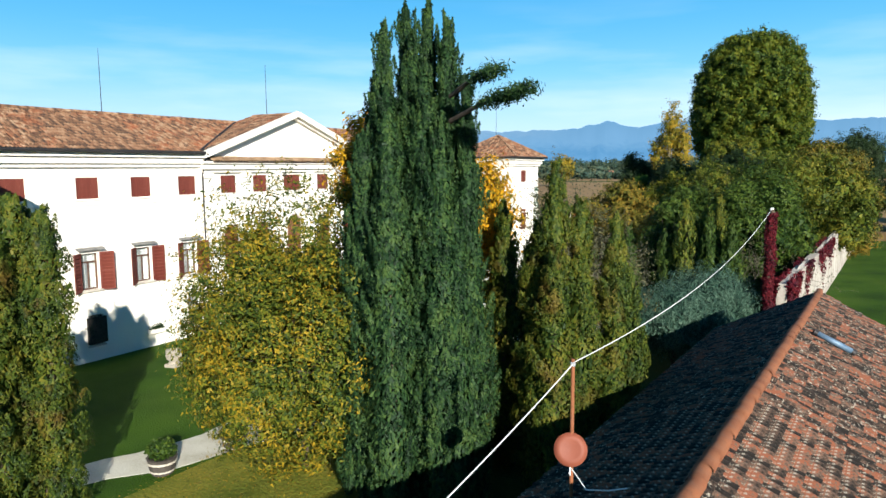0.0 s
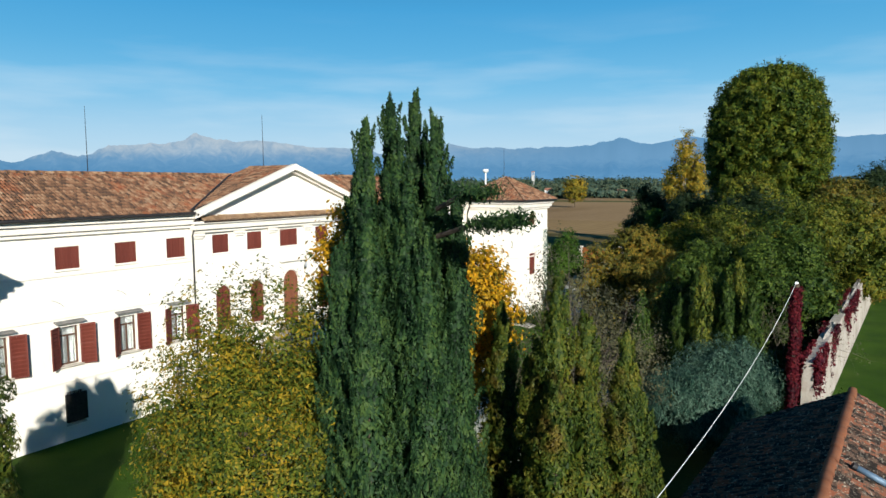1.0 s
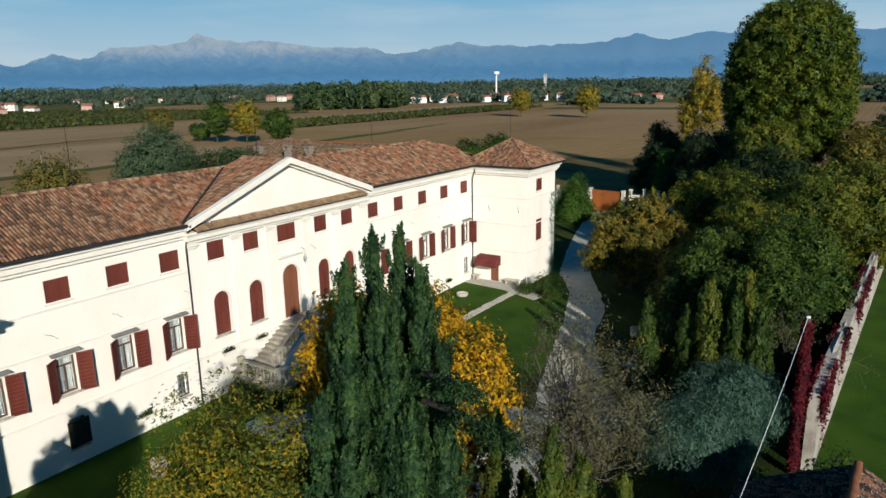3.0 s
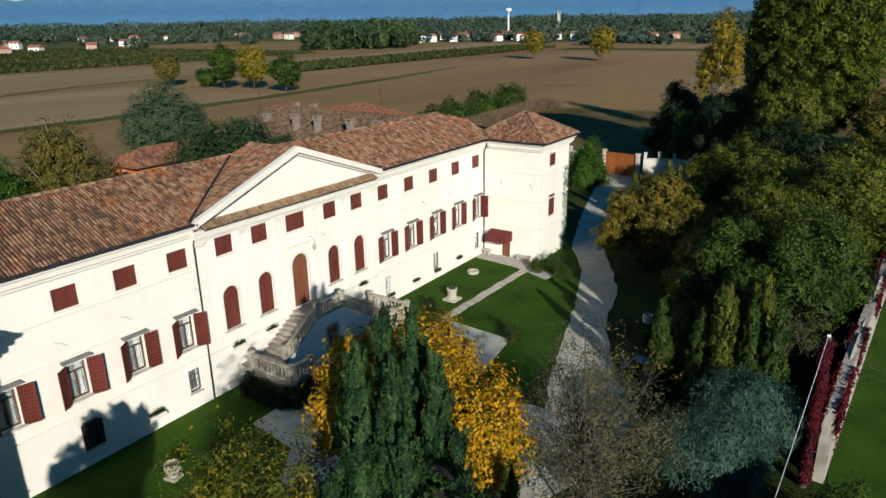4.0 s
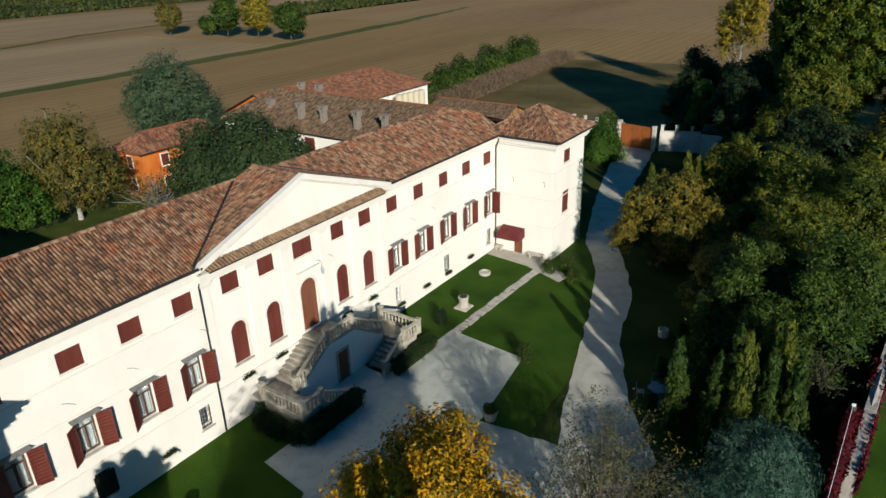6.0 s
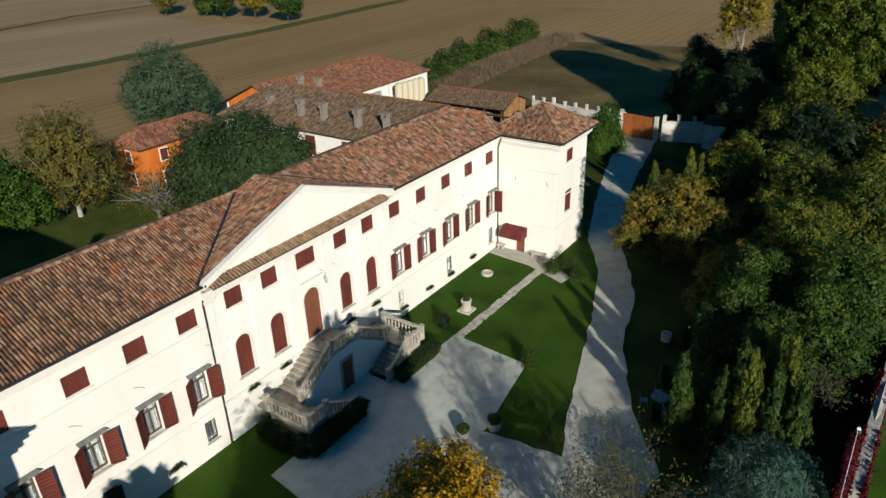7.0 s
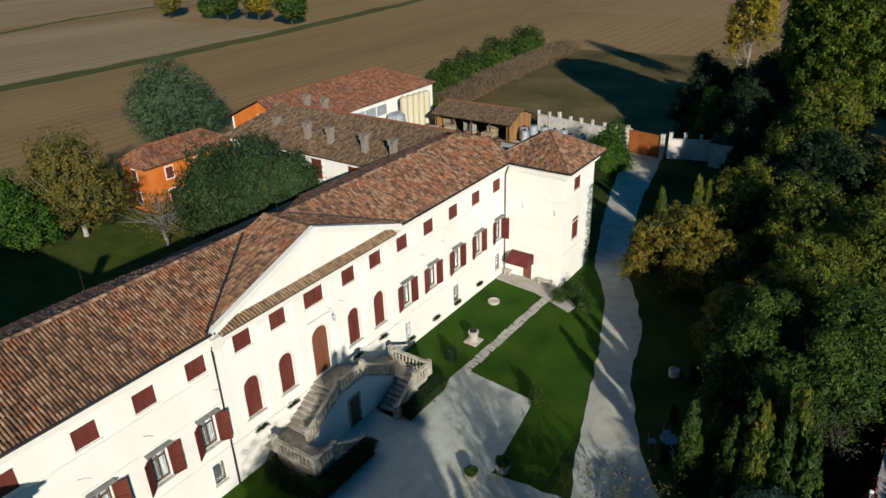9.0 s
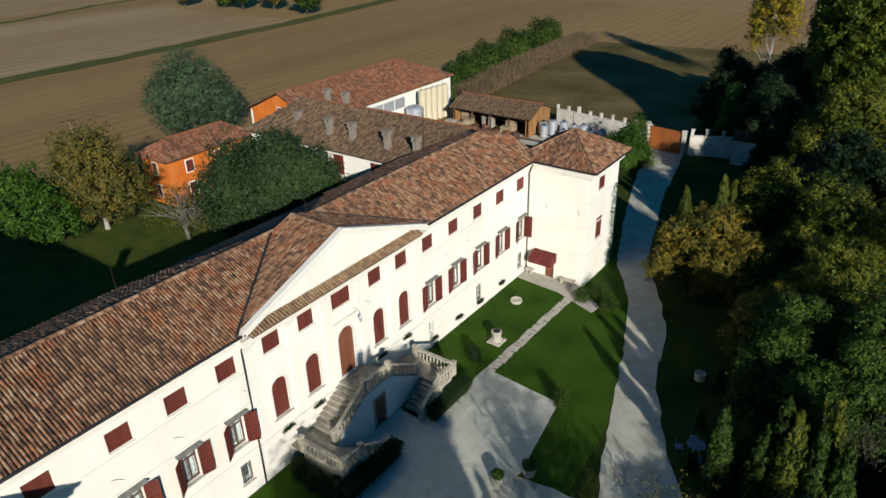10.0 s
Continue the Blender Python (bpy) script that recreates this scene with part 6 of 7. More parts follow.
# ---- trees behind the villa ----
tree("willow", "big grey-green willow behind the villa", "tree", (-88.0, 62.5, 0), [(0, 0, 6.6, 4.6, 4.6, 5.4), (2.5, 2.5, 4.6, 3.0, 3.0, 4.0), (-1.5, -2.0, 5.0, 3.2, 3.2, 4.2)], L_WILLOW, clumps=700, per=34, clump_r=0.8, size=0.2, trunk_r=0.35, seed=100, slender=0.3)
tree("evergreen_oak", "broad dark-green evergreen tree behind the villa", "tree", (-52.2, 45.6, 0), [(0, 0, 6.7, 5.2, 4.0, 5.0), (-3.6, -1.6, 6.0, 3.8, 3.4, 4.7), (3.4, 0.8, 5.6, 3.2, 2.8, 4.2), (0.5, -1.5, 4.6, 4.4, 3.0, 3.6), (-4.6, -0.8, 3.6, 3.2, 3.0, 3.2)], L_EVERGREEN, clumps=1700, per=44, clump_r=0.55, size=0.12, trunk_r=0.35, seed=101)
tree("birch", "thinning brown-green birch with pale trunk", "tree", (-71.3, 39.7, 0), [(0, 0, 6.6, 3.6, 3.6, 4.4), (0.8, 0.9, 4.2, 4.0, 4.0, 3.0), (-1.2, -0.8, 4.6, 3.0, 3.0, 3.2)], L_BIRCH, clumps=800, per=34, clump_r=0.55, size=0.12, trunk_r=0.2, bark=BARK_PALE, seed=102, limbs=18)
tree("garden_tree", "bright green bushy tree behind the villa", "tree", (-74.0, 33.8, 0), [(0, 0, 4.2, 4.0, 4.0, 3.6), (2.2, 1.8, 3.0, 2.6, 2.6, 2.6), (-2.0, -1.0, 3.6, 2.6, 2.6, 2.8)], L_LAUREL, clumps=620, per=34, clump_r=0.55, size=0.14, trunk_r=0.2, seed=103)
tree("bare_tree", "nearly leafless fruit tree with pale limbs on the back lawn", "tree", (-62.6, 42.6, 0), [(0, 0, 3.6, 4.2, 4.2, 2.0), (-2.4, 1.0, 3.0, 3.0, 3.0, 1.6), (2.4, -0.8, 3.0, 2.8, 2.8, 1.6)], L_BIRCH, clumps=420, per=9, clump_r=0.5, size=0.08, trunk_r=0.2, bark=BARK_GREY, seed=104, limbs=90, shell=0.8)

# ---- buildings behind ----
def shutters_on(parent, rows, face):
    """Closed red shutters with a stone surround on a far wall: rows (along, z0, width, height); face maps (along, out, z)."""
    for a, z0, w, h in rows:
        def bx(a0, a1, o0, o1, za, zb):
            bm = bmesh.new()
            c = [face(p, o, z) for p in (a0, a1) for o in (o0, o1) for z in (za, zb)]
            vs = [bm.verts.new(p) for p in c]
            for q in ((0, 1, 5, 4), (2, 6, 7, 3), (0, 2, 3, 1), (4, 5, 7, 6), (1, 3, 7, 5), (0, 4, 6, 2)):
                bm.faces.new([vs[i] for i in q])
            bmesh.ops.recalc_face_normals(bm, faces=bm.faces)
            return bm
        f = part("window", bx(a - w / 2 - 0.12, a + w / 2 + 0.12, 0.003, 0.05, z0 - 0.12, z0 + h + 0.12), TRIM, parent)
        part("shutter", bx(a - w / 2, a, 0.05, 0.1, z0, z0 + h), SHUTTER, f)
        part("shutter", bx(a + 0.015, a + w / 2, 0.05, 0.1, z0, z0 + h), SHUTTER, f)


def gabled(name, label, x0, x1, y0, y1, eave, ridge, axis, wall, seed, hip0=0.0, hip1=0.0, over=0.5, tile=None, gable_wall=None, w=0.26, row=0.48, front=True, into=0.0):
    """A plain house with a two-sided roof, hipped at either end by that many metres."""
    ob = thing(name, label, "building")
    part("wall", wall_holes(lambda a, d, z: Vector((x0 + d, a, z)), y0, y1, 0, eave, [], 0.35), wall, ob)
    part("wall", wall_holes(lambda a, d, z: Vector((x1 - d, a, z)), y0, y1, 0, eave, [], 0.35), wall, ob)
    if front:
        part("wall", wall_holes(lambda a, d, z: Vector((a, y0 + d, z)), x0 + 0.35, x1 - 0.35, 0, eave, [], 0.35), gable_wall or wall, ob)
    part("wall", wall_holes(lambda a, d, z: Vector((a, y1 - d, z)), x0 + 0.35, x1 - 0.35, 0, eave, [], 0.35), wall, ob)
    ax0, ax1, ay0, ay1 = x0 - over, x1 + (into or over), y0 - over, y1 + over
    if axis == "y":
        c, hw, ln = (ax0 + ax1) / 2, (ax1 - ax0) / 2, ay1 - ay0
        sl = math.hypot(hw, ridge - eave)
        tile_roof(ob, (ax1, ay0, eave), (0, 1, 0), (-hw, 0, ridge - eave), [(0, 0), (ln, 0), (ln - hip1, sl), (hip0, sl)], tile or TILE, TILE, w=w, row=row, seed=seed)
        tile_roof(ob, (ax0, ay1, eave), (0, -1, 0), (hw, 0, ridge - eave), [(0, 0), (ln, 0), (ln - hip0, sl), (hip1, sl)], tile or TILE, TILE, w=w, row=row, seed=seed + 1)
        ends = ((hip0, y0, 1), (hip1, y1, -1))
        ridge_tiles(ob, (c, ay0 + hip0, ridge + 0.03), (c, ay1 - hip1, ridge + 0.03), RIDGE, step=0.5)
        for h, y, s in ends:
            if h:
                yy = ay0 if s > 0 else ay1
                tile_roof(ob, (ax0 if s > 0 else ax1, yy, eave), (s, 0, 0), (0, s * h, ridge - eave), [(0, 0), (2 * hw, 0), (hw, math.hypot(h, ridge - eave))], tile or TILE, TILE, w=w, row=row, seed=seed + 2)
            else:
                part("gable", prism([(x0, y, eave), (x1, y, eave), (c, y, ridge - 0.12)], 0, 0, (0, s * 0.3, 0)), gable_wall or wall, ob)
    else:
        c, hw, ln = (ay0 + ay1) / 2, (ay1 - ay0) / 2, ax1 - ax0
        sl = math.hypot(hw, ridge - eave)
        tile_roof(ob, (ax0, ay0, eave), (1, 0, 0), (0, hw, ridge - eave), [(0, 0), (ln, 0), (ln - hip1, sl), (hip0, sl)], tile or TILE, TILE, w=w, row=row, seed=seed)
        tile_roof(ob, (ax1, ay1, eave), (-1, 0, 0), (0, -hw, ridge - eave), [(0, 0), (ln, 0), (ln - hip0, sl), (hip1, sl)], tile or TILE, TILE, w=w, row=row, seed=seed + 1)
        ridge_tiles(ob, (ax0 + hip0, c, ridge + 0.03), (ax1 - hip1, c, ridge + 0.03), RIDGE, step=0.5)
        for h, x, s in ((hip0, x0, 1), (hip1, x1, -1)):
            if h:
                xx = ax0 if s > 0 else ax1
                tile_roof(ob, (xx, ay1 if s > 0 else ay0, eave), (0, -s, 0), (s * h, 0, ridge - eave), [(0, 0), (2 * hw, 0), (hw, math.hypot(h, ridge - eave))], tile or TILE, TILE, w=w, row=row, seed=seed + 2)
            elif not (into and s < 0):
                part("gable", prism([(x, y0, eave), (x, y1, eave), (x, c, ridge - 0.12)], 0, 0, (s * 0.3, 0, 0)), gable_wall or wall, ob)
    return ob


back = gabled("rear_range", "white rear range of the villa with tiled roof and chimneys", -60.5, -41.25, 49.9, 60.2, 8.9, 11.05, "x", PLASTER, 200, hip0=2.5, tile=TILE_BROWN, w=0.2, row=0.36, into=2.6)
shutters_on(back, [(-45.2, 6.75, 1.1, 1.7), (-49.4, 6.75, 1.1, 1.7), (-53.6, 6.75, 1.1, 1.7)], lambda a, o, z: Vector((a, 49.9 - o, z)))
for i, (x, y, z) in enumerate(((-41.8, 51.0, 9.4), (-44.8, 51.0, 9.4), (-48.8, 51.2, 9.4), (-51.5, 51.2, 9.4), (-56.4, 52.2, 9.05), (-59.6, 55.6, 9.1), (-59.2, 58.9, 9.3), (-56.7, 58.9, 9.25))):
    bm = boxes([(x - 0.24, x + 0.24, y - 0.24, y + 0.24, z - 1.2, z + 1.2), (x - 0.34, x + 0.34, y - 0.34, y + 0.34, z + 1.2, z + 1.32), (x - 0.3, x - 0.18, y - 0.3, y + 0.3, z + 1.32, z + 1.55), (x + 0.18, x + 0.3, y - 0.3, y + 0.3, z + 1.32, z + 1.55), (x - 0.38, x + 0.38, y - 0.36, y + 0.36, z + 1.55, z + 1.63)], bevel=0.015)
    part("chimney", bm, BRICK, back)
gabled("south_range", "white range behind the villa's far end with a tiled roof", -60.5, -41.25, 8.0, 18.2, 8.9, 11.05, "x", PLASTER, 205, hip0=2.5, tile=TILE_BROWN, w=0.24, row=0.44, into=2.6)
part("chimney", boxes([(-38.0, -37.4, 13.1, 13.8, 10.6, 13.0), (-38.1, -37.3, 13.0, 13.9, 13.0, 13.15)], bevel=0.02), BRICK, villa)
barn = gabled("barn", "long barn with a red tiled roof and orange gable", -79.7, -68.1, 65.3, 93.0, 4.5, 7.25, "y", PLASTER, 210, hip1=5.5, gable_wall=ORANGE, tile=TILE_RED, w=0.2, row=0.36)
for k in range(3):
    part("window", boxes([(-68.1, -68.06, 75.4 + k * 2.3, 77.5 + k * 2.3, 2.4, 3.8)], bevel=0.01), STEEL, barn, "grey glazed window band")
shutters_on(barn, [(-74.2, 4.1, 0.8, 1.2)], lambda a, o, z: Vector((a, 65.3 - o, z)))
shed = gabled("shed", "low open-fronted shed with a mossy tiled roof", -62.0, -50.5, 85.0, 91.0, 2.5, 3.8, "x", PLANK, 220, over=0.5, tile=TILE_BROWN, w=0.2, row=0.36, front=False)
for k in range(5):
    part("post", boxes([(-61.9 + k * 2.8, -61.7 + k * 2.8, 85.0, 85.2, 0, 2.45)], bevel=0.02), WOOD, shed)
house = gabled("orange_house", "small two-storey orange house with white window surrounds", -74.5, -70.1, 46.5, 57.0, 5.0, 6.5, "y", ORANGE, 230, hip0=2.3, hip1=2.3, over=0.6, tile=TILE_RED, w=0.2, row=0.36)
shutters_on(house, [(-72.3, 3.2, 0.7, 1.2), (-72.3, 0.8, 0.7, 1.2)], lambda a, o, z: Vector((a, 46.5 - o, z)))
shutters_on(house, [(49.0, 3.2, 0.8, 1.2), (52.6, 3.2, 0.8, 1.2), (49.0, 0.8, 0.8, 1.2), (52.6, 0.8, 0.8, 1.2)], lambda a, o, z: Vector((-70.1 + o, a, z)))

# gate and boundary wall
gate = thing("gate", "rust-brown steel sliding gate closing the drive", "gate")
ga, gb = Vector((-36.2, 89.3)), Vector((-32.1, 88.6))
gd = (gb - ga).normalized()
gm = Matrix.Translation((ga.x, ga.y, 0)) @ Matrix.Rotation(math.atan2(gd.y, gd.x), 4, "Z")
gl = (gb - ga).length
bm = boxes([(0, gl, -0.03, 0.03, 0.08, 0.2), (0, gl, -0.03, 0.03, 2.7, 2.82), (0, 0.1, -0.03, 0.03, 0.2, 2.7), (gl - 0.1, gl, -0.03, 0.03, 0.2, 2.7)])
bm.transform(gm)
part("gate_frame", bm, RUST, gate)
for k in range(3):
    bm = boxes([(0.1 + k * (gl - 0.2) / 3 + 0.02, 0.1 + (k + 1) * (gl - 0.2) / 3 - 0.02, -0.02, 0.02, 0.2, 2.7)], bevel=0.01)
    bm.transform(gm)
    part("panel", bm, RUST, gate)
bwall = thing("boundary_wall", "low white boundary wall with stone posts", "wall", kind="structure")
for a, b, h in (((-31.4, 89.3), (-24.0, 92.0), 2.3), ((-36.3, 90.3), (-36.6, 84.0), 1.9), ((-36.6, 90.5), (-50.3, 92.8), 2.0)):
    a, b = Vector(a), Vector(b)
    m = Matrix.Translation((a.x, a.y, 0)) @ Matrix.Rotation(math.atan2((b - a).y, (b - a).x), 4, "Z")
    ln = (b - a).length
    bm = boxes([(0, ln, -0.18, 0.18, -0.1, h), (0, ln, -0.24, 0.24, h, h + 0.08)], bevel=0.015)
    bm.transform(m)
    part("wall_length", bm, LIMEWASH, bwall)
    for k in range(int(ln / 1.7) + 1):
        x = min(k * 1.7 + 0.2, ln)
        q, tall = rng.uniform(0.13, 0.2), rng.uniform(0.45, 0.8)
        bm = boxes([(x - q, x + q, -0.16, 0.16, h + 0.083, h + tall), (x - q - 0.05, x + q + 0.05, -0.2, 0.2, h + tall, h + tall + 0.09)], bevel=0.03)
        bm.transform(Matrix.Translation((x, 0, h)) @ Matrix.Rotation(rng.uniform(-0.09, 0.09), 4, "Y") @ Matrix.Translation((-x, 0, -h)))
        bm.transform(m)
        part("post", bm, LIMEWASH, bwall)


for x, y in ((-36.45, 89.45), (-31.85, 88.6)):
    gp = part("gate_post", boxes([(x - 0.22, x + 0.22, y - 0.22, y + 0.22, -0.1, 2.9), (x - 0.28, x + 0.28, y - 0.28, y + 0.28, 2.9, 3.0)], bevel=0.02), LIMEWASH, bwall, "white plastered gate post")
gabled("gate_lodge", "tiny white plastered hut beside the gate wall", -26.4, -23.6, 88.6, 91.4, 2.9, 3.5, "x", LIMEWASH, 240, over=0.15, tile=TILE_BROWN)


# ---- the double stair ----
stair = thing("double_stair", "pale stone double stair with balustrades before the main door", "staircase")
LAND, MIDZ = 2.85, 1.2
BAL = bmesh.new()
lathe(BAL, 0, 0, [(0.075, 0.0), (0.075, 0.05), (0.045, 0.08), (0.05, 0.16), (0.075, 0.26), (0.06, 0.36), (0.038, 0.46), (0.045, 0.52), (0.07, 0.55), (0.07, 0.6)], 8)
BAL_ME = mesh_of("baluster", BAL)
BAL_ME.materials.append(STAIR_STONE)


def rail_run(a, b, posts=True):
    """A balustrade from a to b (points on its foot): plinth, balusters, handrail and end posts."""
    a, b = Vector(a), Vector(b)
    d = b - a
    flat = Vector((d.x, d.y, 0)).normalized()
    s = Vector((-flat.y, flat.x, 0))
    for z0, z1, hw in ((0.0, 0.14, 0.10), (0.74, 0.85, 0.115)):
        bm = prism([a + s * hw + Vector((0, 0, z0)), a - s * hw + Vector((0, 0, z0)), a - s * hw + Vector((0, 0, z1)), a + s * hw + Vector((0, 0, z1))], 0, 0, d)
        part("handrail" if z0 else "plinth", bm, STAIR_STONE, stair)
    n = max(2, int(d.length / 0.26))
    for i in range(n):
        p = a + d * ((i + 0.5) / n)
        o = part("baluster", BAL_ME, STAIR_STONE, stair)
        o.location = p + Vector((0, 0, 0.14))
    if posts:
        for p in (a, b):
            part("newel_post", boxes([(p.x - 0.14, p.x + 0.14, p.y - 0.14, p.y + 0.14, p.z - 0.05, p.z + 0.92), (p.x - 0.17, p.x + 0.17, p.y - 0.17, p.y + 0.17, p.z + 0.92, p.z + 1.0)], bevel=0.02), STAIR_STONE, stair)


def flight(x0, x1, ya, za, yb, zb, n):
    """Solid steps along y from height za at ya down to zb at yb."""
    for i in range(n):
        y0, y1 = ya + (yb - ya) * i / n, ya + (yb - ya) * (i + 1) / n
        z = za + (zb - za) * (i + 1) / n
        lo, hi = min(y0, y1), max(y0, y1)
        part("step", boxes([(x0, x1, lo - (0.03 if yb < ya else 0), hi + (0.03 if yb > ya else 0), z - 0.05, z), (x0 + 0.01, x1 - 0.01, lo, hi, max(zb - 0.2, 0), z - 0.053)], bevel=0.008), STONE_GREY, stair)


XO = FX + 2.05
for s in (-1, 1):
    y = lambda q: MID + s * q
    flight(FX + 0.05, XO - 0.2, y(1.05), LAND, y(3.65), MIDZ, 9)
    flight(XO + 0.35, FX + 3.75, y(3.65), MIDZ, y(1.6), 0.03, 7)
    lo, hi = sorted((y(3.65), y(5.05)))
    part("landing", boxes([(FX + 0.05, FX + 3.9, lo, hi, MIDZ - 0.12, MIDZ)], bevel=0.015), STONE_GREY, stair)
    part("landing_wall", boxes([(FX + 0.9, FX + 3.8, lo + 0.1, hi - 0.1, 0, MIDZ - 0.123)]), STAIR_STONE, stair)
    # outer wall of the upper flight
    pts = [(XO - 0.19, y(0.0), 0), (XO - 0.19, y(3.65), 0), (XO - 0.19, y(3.65), MIDZ - 0.02), (XO - 0.19, y(1.05), LAND - 0.05), (XO - 0.19, y(0.0), LAND - 0.05)]
    part("flight_wall", prism(pts, 0, 0, (0.3, 0, 0)), PLASTER, stair)
    rail_run((XO, y(1.05), LAND), (XO, y(3.65), MIDZ))
    rail_run((FX + 3.9, y(3.6), MIDZ - 0.02), (FX + 3.9, y(1.6), 0.0))
    rail_run((FX + 3.9, y(3.6), MIDZ), (FX + 3.9, y(5.0), MIDZ), False)
    rail_run((FX + 3.9, y(5.0), MIDZ), (FX + 0.9, y(5.0), MIDZ))
    pts = [(FX + 3.8, y(1.6), 0), (FX + 3.8, y(3.65), 0), (FX + 3.8, y(3.65), MIDZ), (FX + 3.8, y(1.6), 0.05)]
    part("flight_wall", prism(pts, 0, 0, (0.22, 0, 0)), STAIR_STONE, stair)
part("landing", boxes([(FX + 0.05, XO - 0.2, MID - 1.05, MID + 1.05, LAND - 0.15, LAND)], bevel=0.015), STONE_GREY, stair)
rail_run((XO, MID - 1.05, LAND), (XO, MID + 1.05, LAND), False)
cd = part("cellar_door", boxes([(XO + 0.115, XO + 0.16, MID - 0.45, MID + 0.35, 0.05, 2.0)], bevel=0.01), WOOD_DOOR, stair)
pieces_of("door_frame", [(XO + 0.115, XO + 0.2, MID - 0.58, MID - 0.455, 0.03, 2.14), (XO + 0.115, XO + 0.2, MID + 0.355, MID + 0.48, 0.03, 2.14), (XO + 0.115, XO + 0.2, MID - 0.455, MID + 0.355, 2.005, 2.14)], STAIR_STONE, cd, bevel=0.01)

# box hedges along the lower flights
hb = np.random.default_rng(21)
for y0, y1, h in ((27.6, 32.0, 1.0), (35.0, 38.9, 0.85)):
    ob = thing("box_hedge", "clipped dark-green box hedge at the foot of the stair", "hedge", "hedges by the stair")
    part("core", boxes([(FX + 4.25, FX + 4.75, y0 + 0.1, y1 - 0.1, 0, h - 0.15)], bevel=0.08), L_HEDGE, ob)
    k = 5200
    p = np.stack([hb.uniform(FX + 4.1, FX + 4.95, k), hb.uniform(y0, y1, k), h * hb.random(k) ** 0.6], 1)
    edge = hb.random(k) < 0.55
    p[edge, 2] = h + hb.normal(0, 0.04, edge.sum())
    part("leaves", leaf_mesh("leaves", p, np.tile((0.5, -0.3, 0.8), (k, 1)), 0.05, hb), L_HEDGE, ob)


for i, (x, y, r, h) in enumerate(((FX + 1.3, 27.7, 0.7, 1.2), (FX + 2.5, 27.6, 0.8, 1.3), (FX + 3.7, 27.8, 0.7, 1.2))):
    shrub("box_bush", "dark-green rounded box bush against the stair's landing", (x, y, 0), r, 0.6, h, L_HEDGE, n=3000, size=0.05, seed=600 + i, group="bushes by the stair")


# ---- flower boxes and small planting on the facade ----
def flower_box(y, z, seed, label="narrow stone box with green trailing plants"):
    ob = thing("flower_box", label, "flower box", "flower boxes on the facade")
    part("trough", boxes([(FX + 0.003, FX + 0.26, y - 0.45, y + 0.45, z - 0.22, z - 0.02)], bevel=0.02), TRIM, ob)
    r = np.random.default_rng(seed)
    k = 420
    p = np.stack([FX + 0.15 + r.normal(0, 0.06, k), y + r.normal(0, 0.2, k).clip(-0.4, 0.4), z + np.abs(r.normal(0, 0.09, k))], 1)
    tagged(part("foliage", leaf_mesh("foliage", p, r.normal(0, 1, (k, 3)), 0.045, r), L_DARK, ob), kind="stuff")


for i, (y, z) in enumerate(((28.15, 2.42), (30.5, 2.42), (36.05, 2.42), (38.5, 2.42), (44.4, 0.72), (50.3, 0.72), (47.2, 0.6), (41.4, 0.6), (22.9, 0.9))):
    flower_box(y, z, 500 + i)


# ---- awning, benches, lamp by the door ----
aw = thing("awning", "dark-red canvas awning over the wing door", "awning")
ay = NORTH
P = lambda x, o, z: Vector((x, ay - o, z))
bm = bmesh.new()
prof = [(0.02, 2.3), (0.55, 2.2), (0.95, 1.92), (1.05, 1.5)]
for (o0, z0), (o1, z1) in zip(prof, prof[1:]):
    bm.faces.new([bm.verts.new(p) for p in (P(-32.7, o0, z0), P(-30.75, o0, z0), P(-30.75, o1, z1), P(-32.7, o1, z1))])
for x in (-32.7, -30.75):
    bm.faces.new([bm.verts.new(P(x, o, z)) for o, z in prof + [(0.02, 1.5)]])
bmesh.ops.remove_doubles(bm, verts=bm.verts, dist=0.001)
bmesh.ops.solidify(bm, geom=bm.faces[:], thickness=0.012)
part("canvas", bm, AWNING, aw)
bm = bmesh.new()
tube(bm, [P(-32.7, 1.03, 1.49), P(-30.75, 1.03, 1.49)], [0.02, 0.02], 6)
part("bar", bm, IRON, aw)
for x0, x1 in ((-33.3, -32.6), (-30.2, -28.9)):
    b = thing("stone_bench", "low pale stone bench against the wing wall", "bench", "benches by the wing")
    part("seat", boxes([(x0, x1, NORTH - 0.55, NORTH - 0.1, 0.4, 0.5)], bevel=0.02), STONE, b)
    for x in (x0 + 0.1, x1 - 0.22):
        part("leg", boxes([(x, x + 0.12, NORTH - 0.48, NORTH - 0.15, 0.06, 0.4)], bevel=0.015), STONE, b)
lamp = thing("wall_lantern", "iron bracket lantern beside the main door", "lantern")
bm = bmesh.new()
tube(bm, [(FX + 0.02, 34.0, 6.9), (FX + 0.35, 34.0, 6.98), (FX + 0.5, 34.0, 6.8), (FX + 0.5, 34.0, 6.6)], [0.012] * 4, 6)
part("bracket", bm, LINTEL, lamp)
bm = bmesh.new()
lathe(bm, FX + 0.5, 34.0, [(0.04, 6.2), (0.08, 6.26), (0.1, 6.48), (0.02, 6.6)], 6)
part("glass_body", bm, STEEL, lamp)
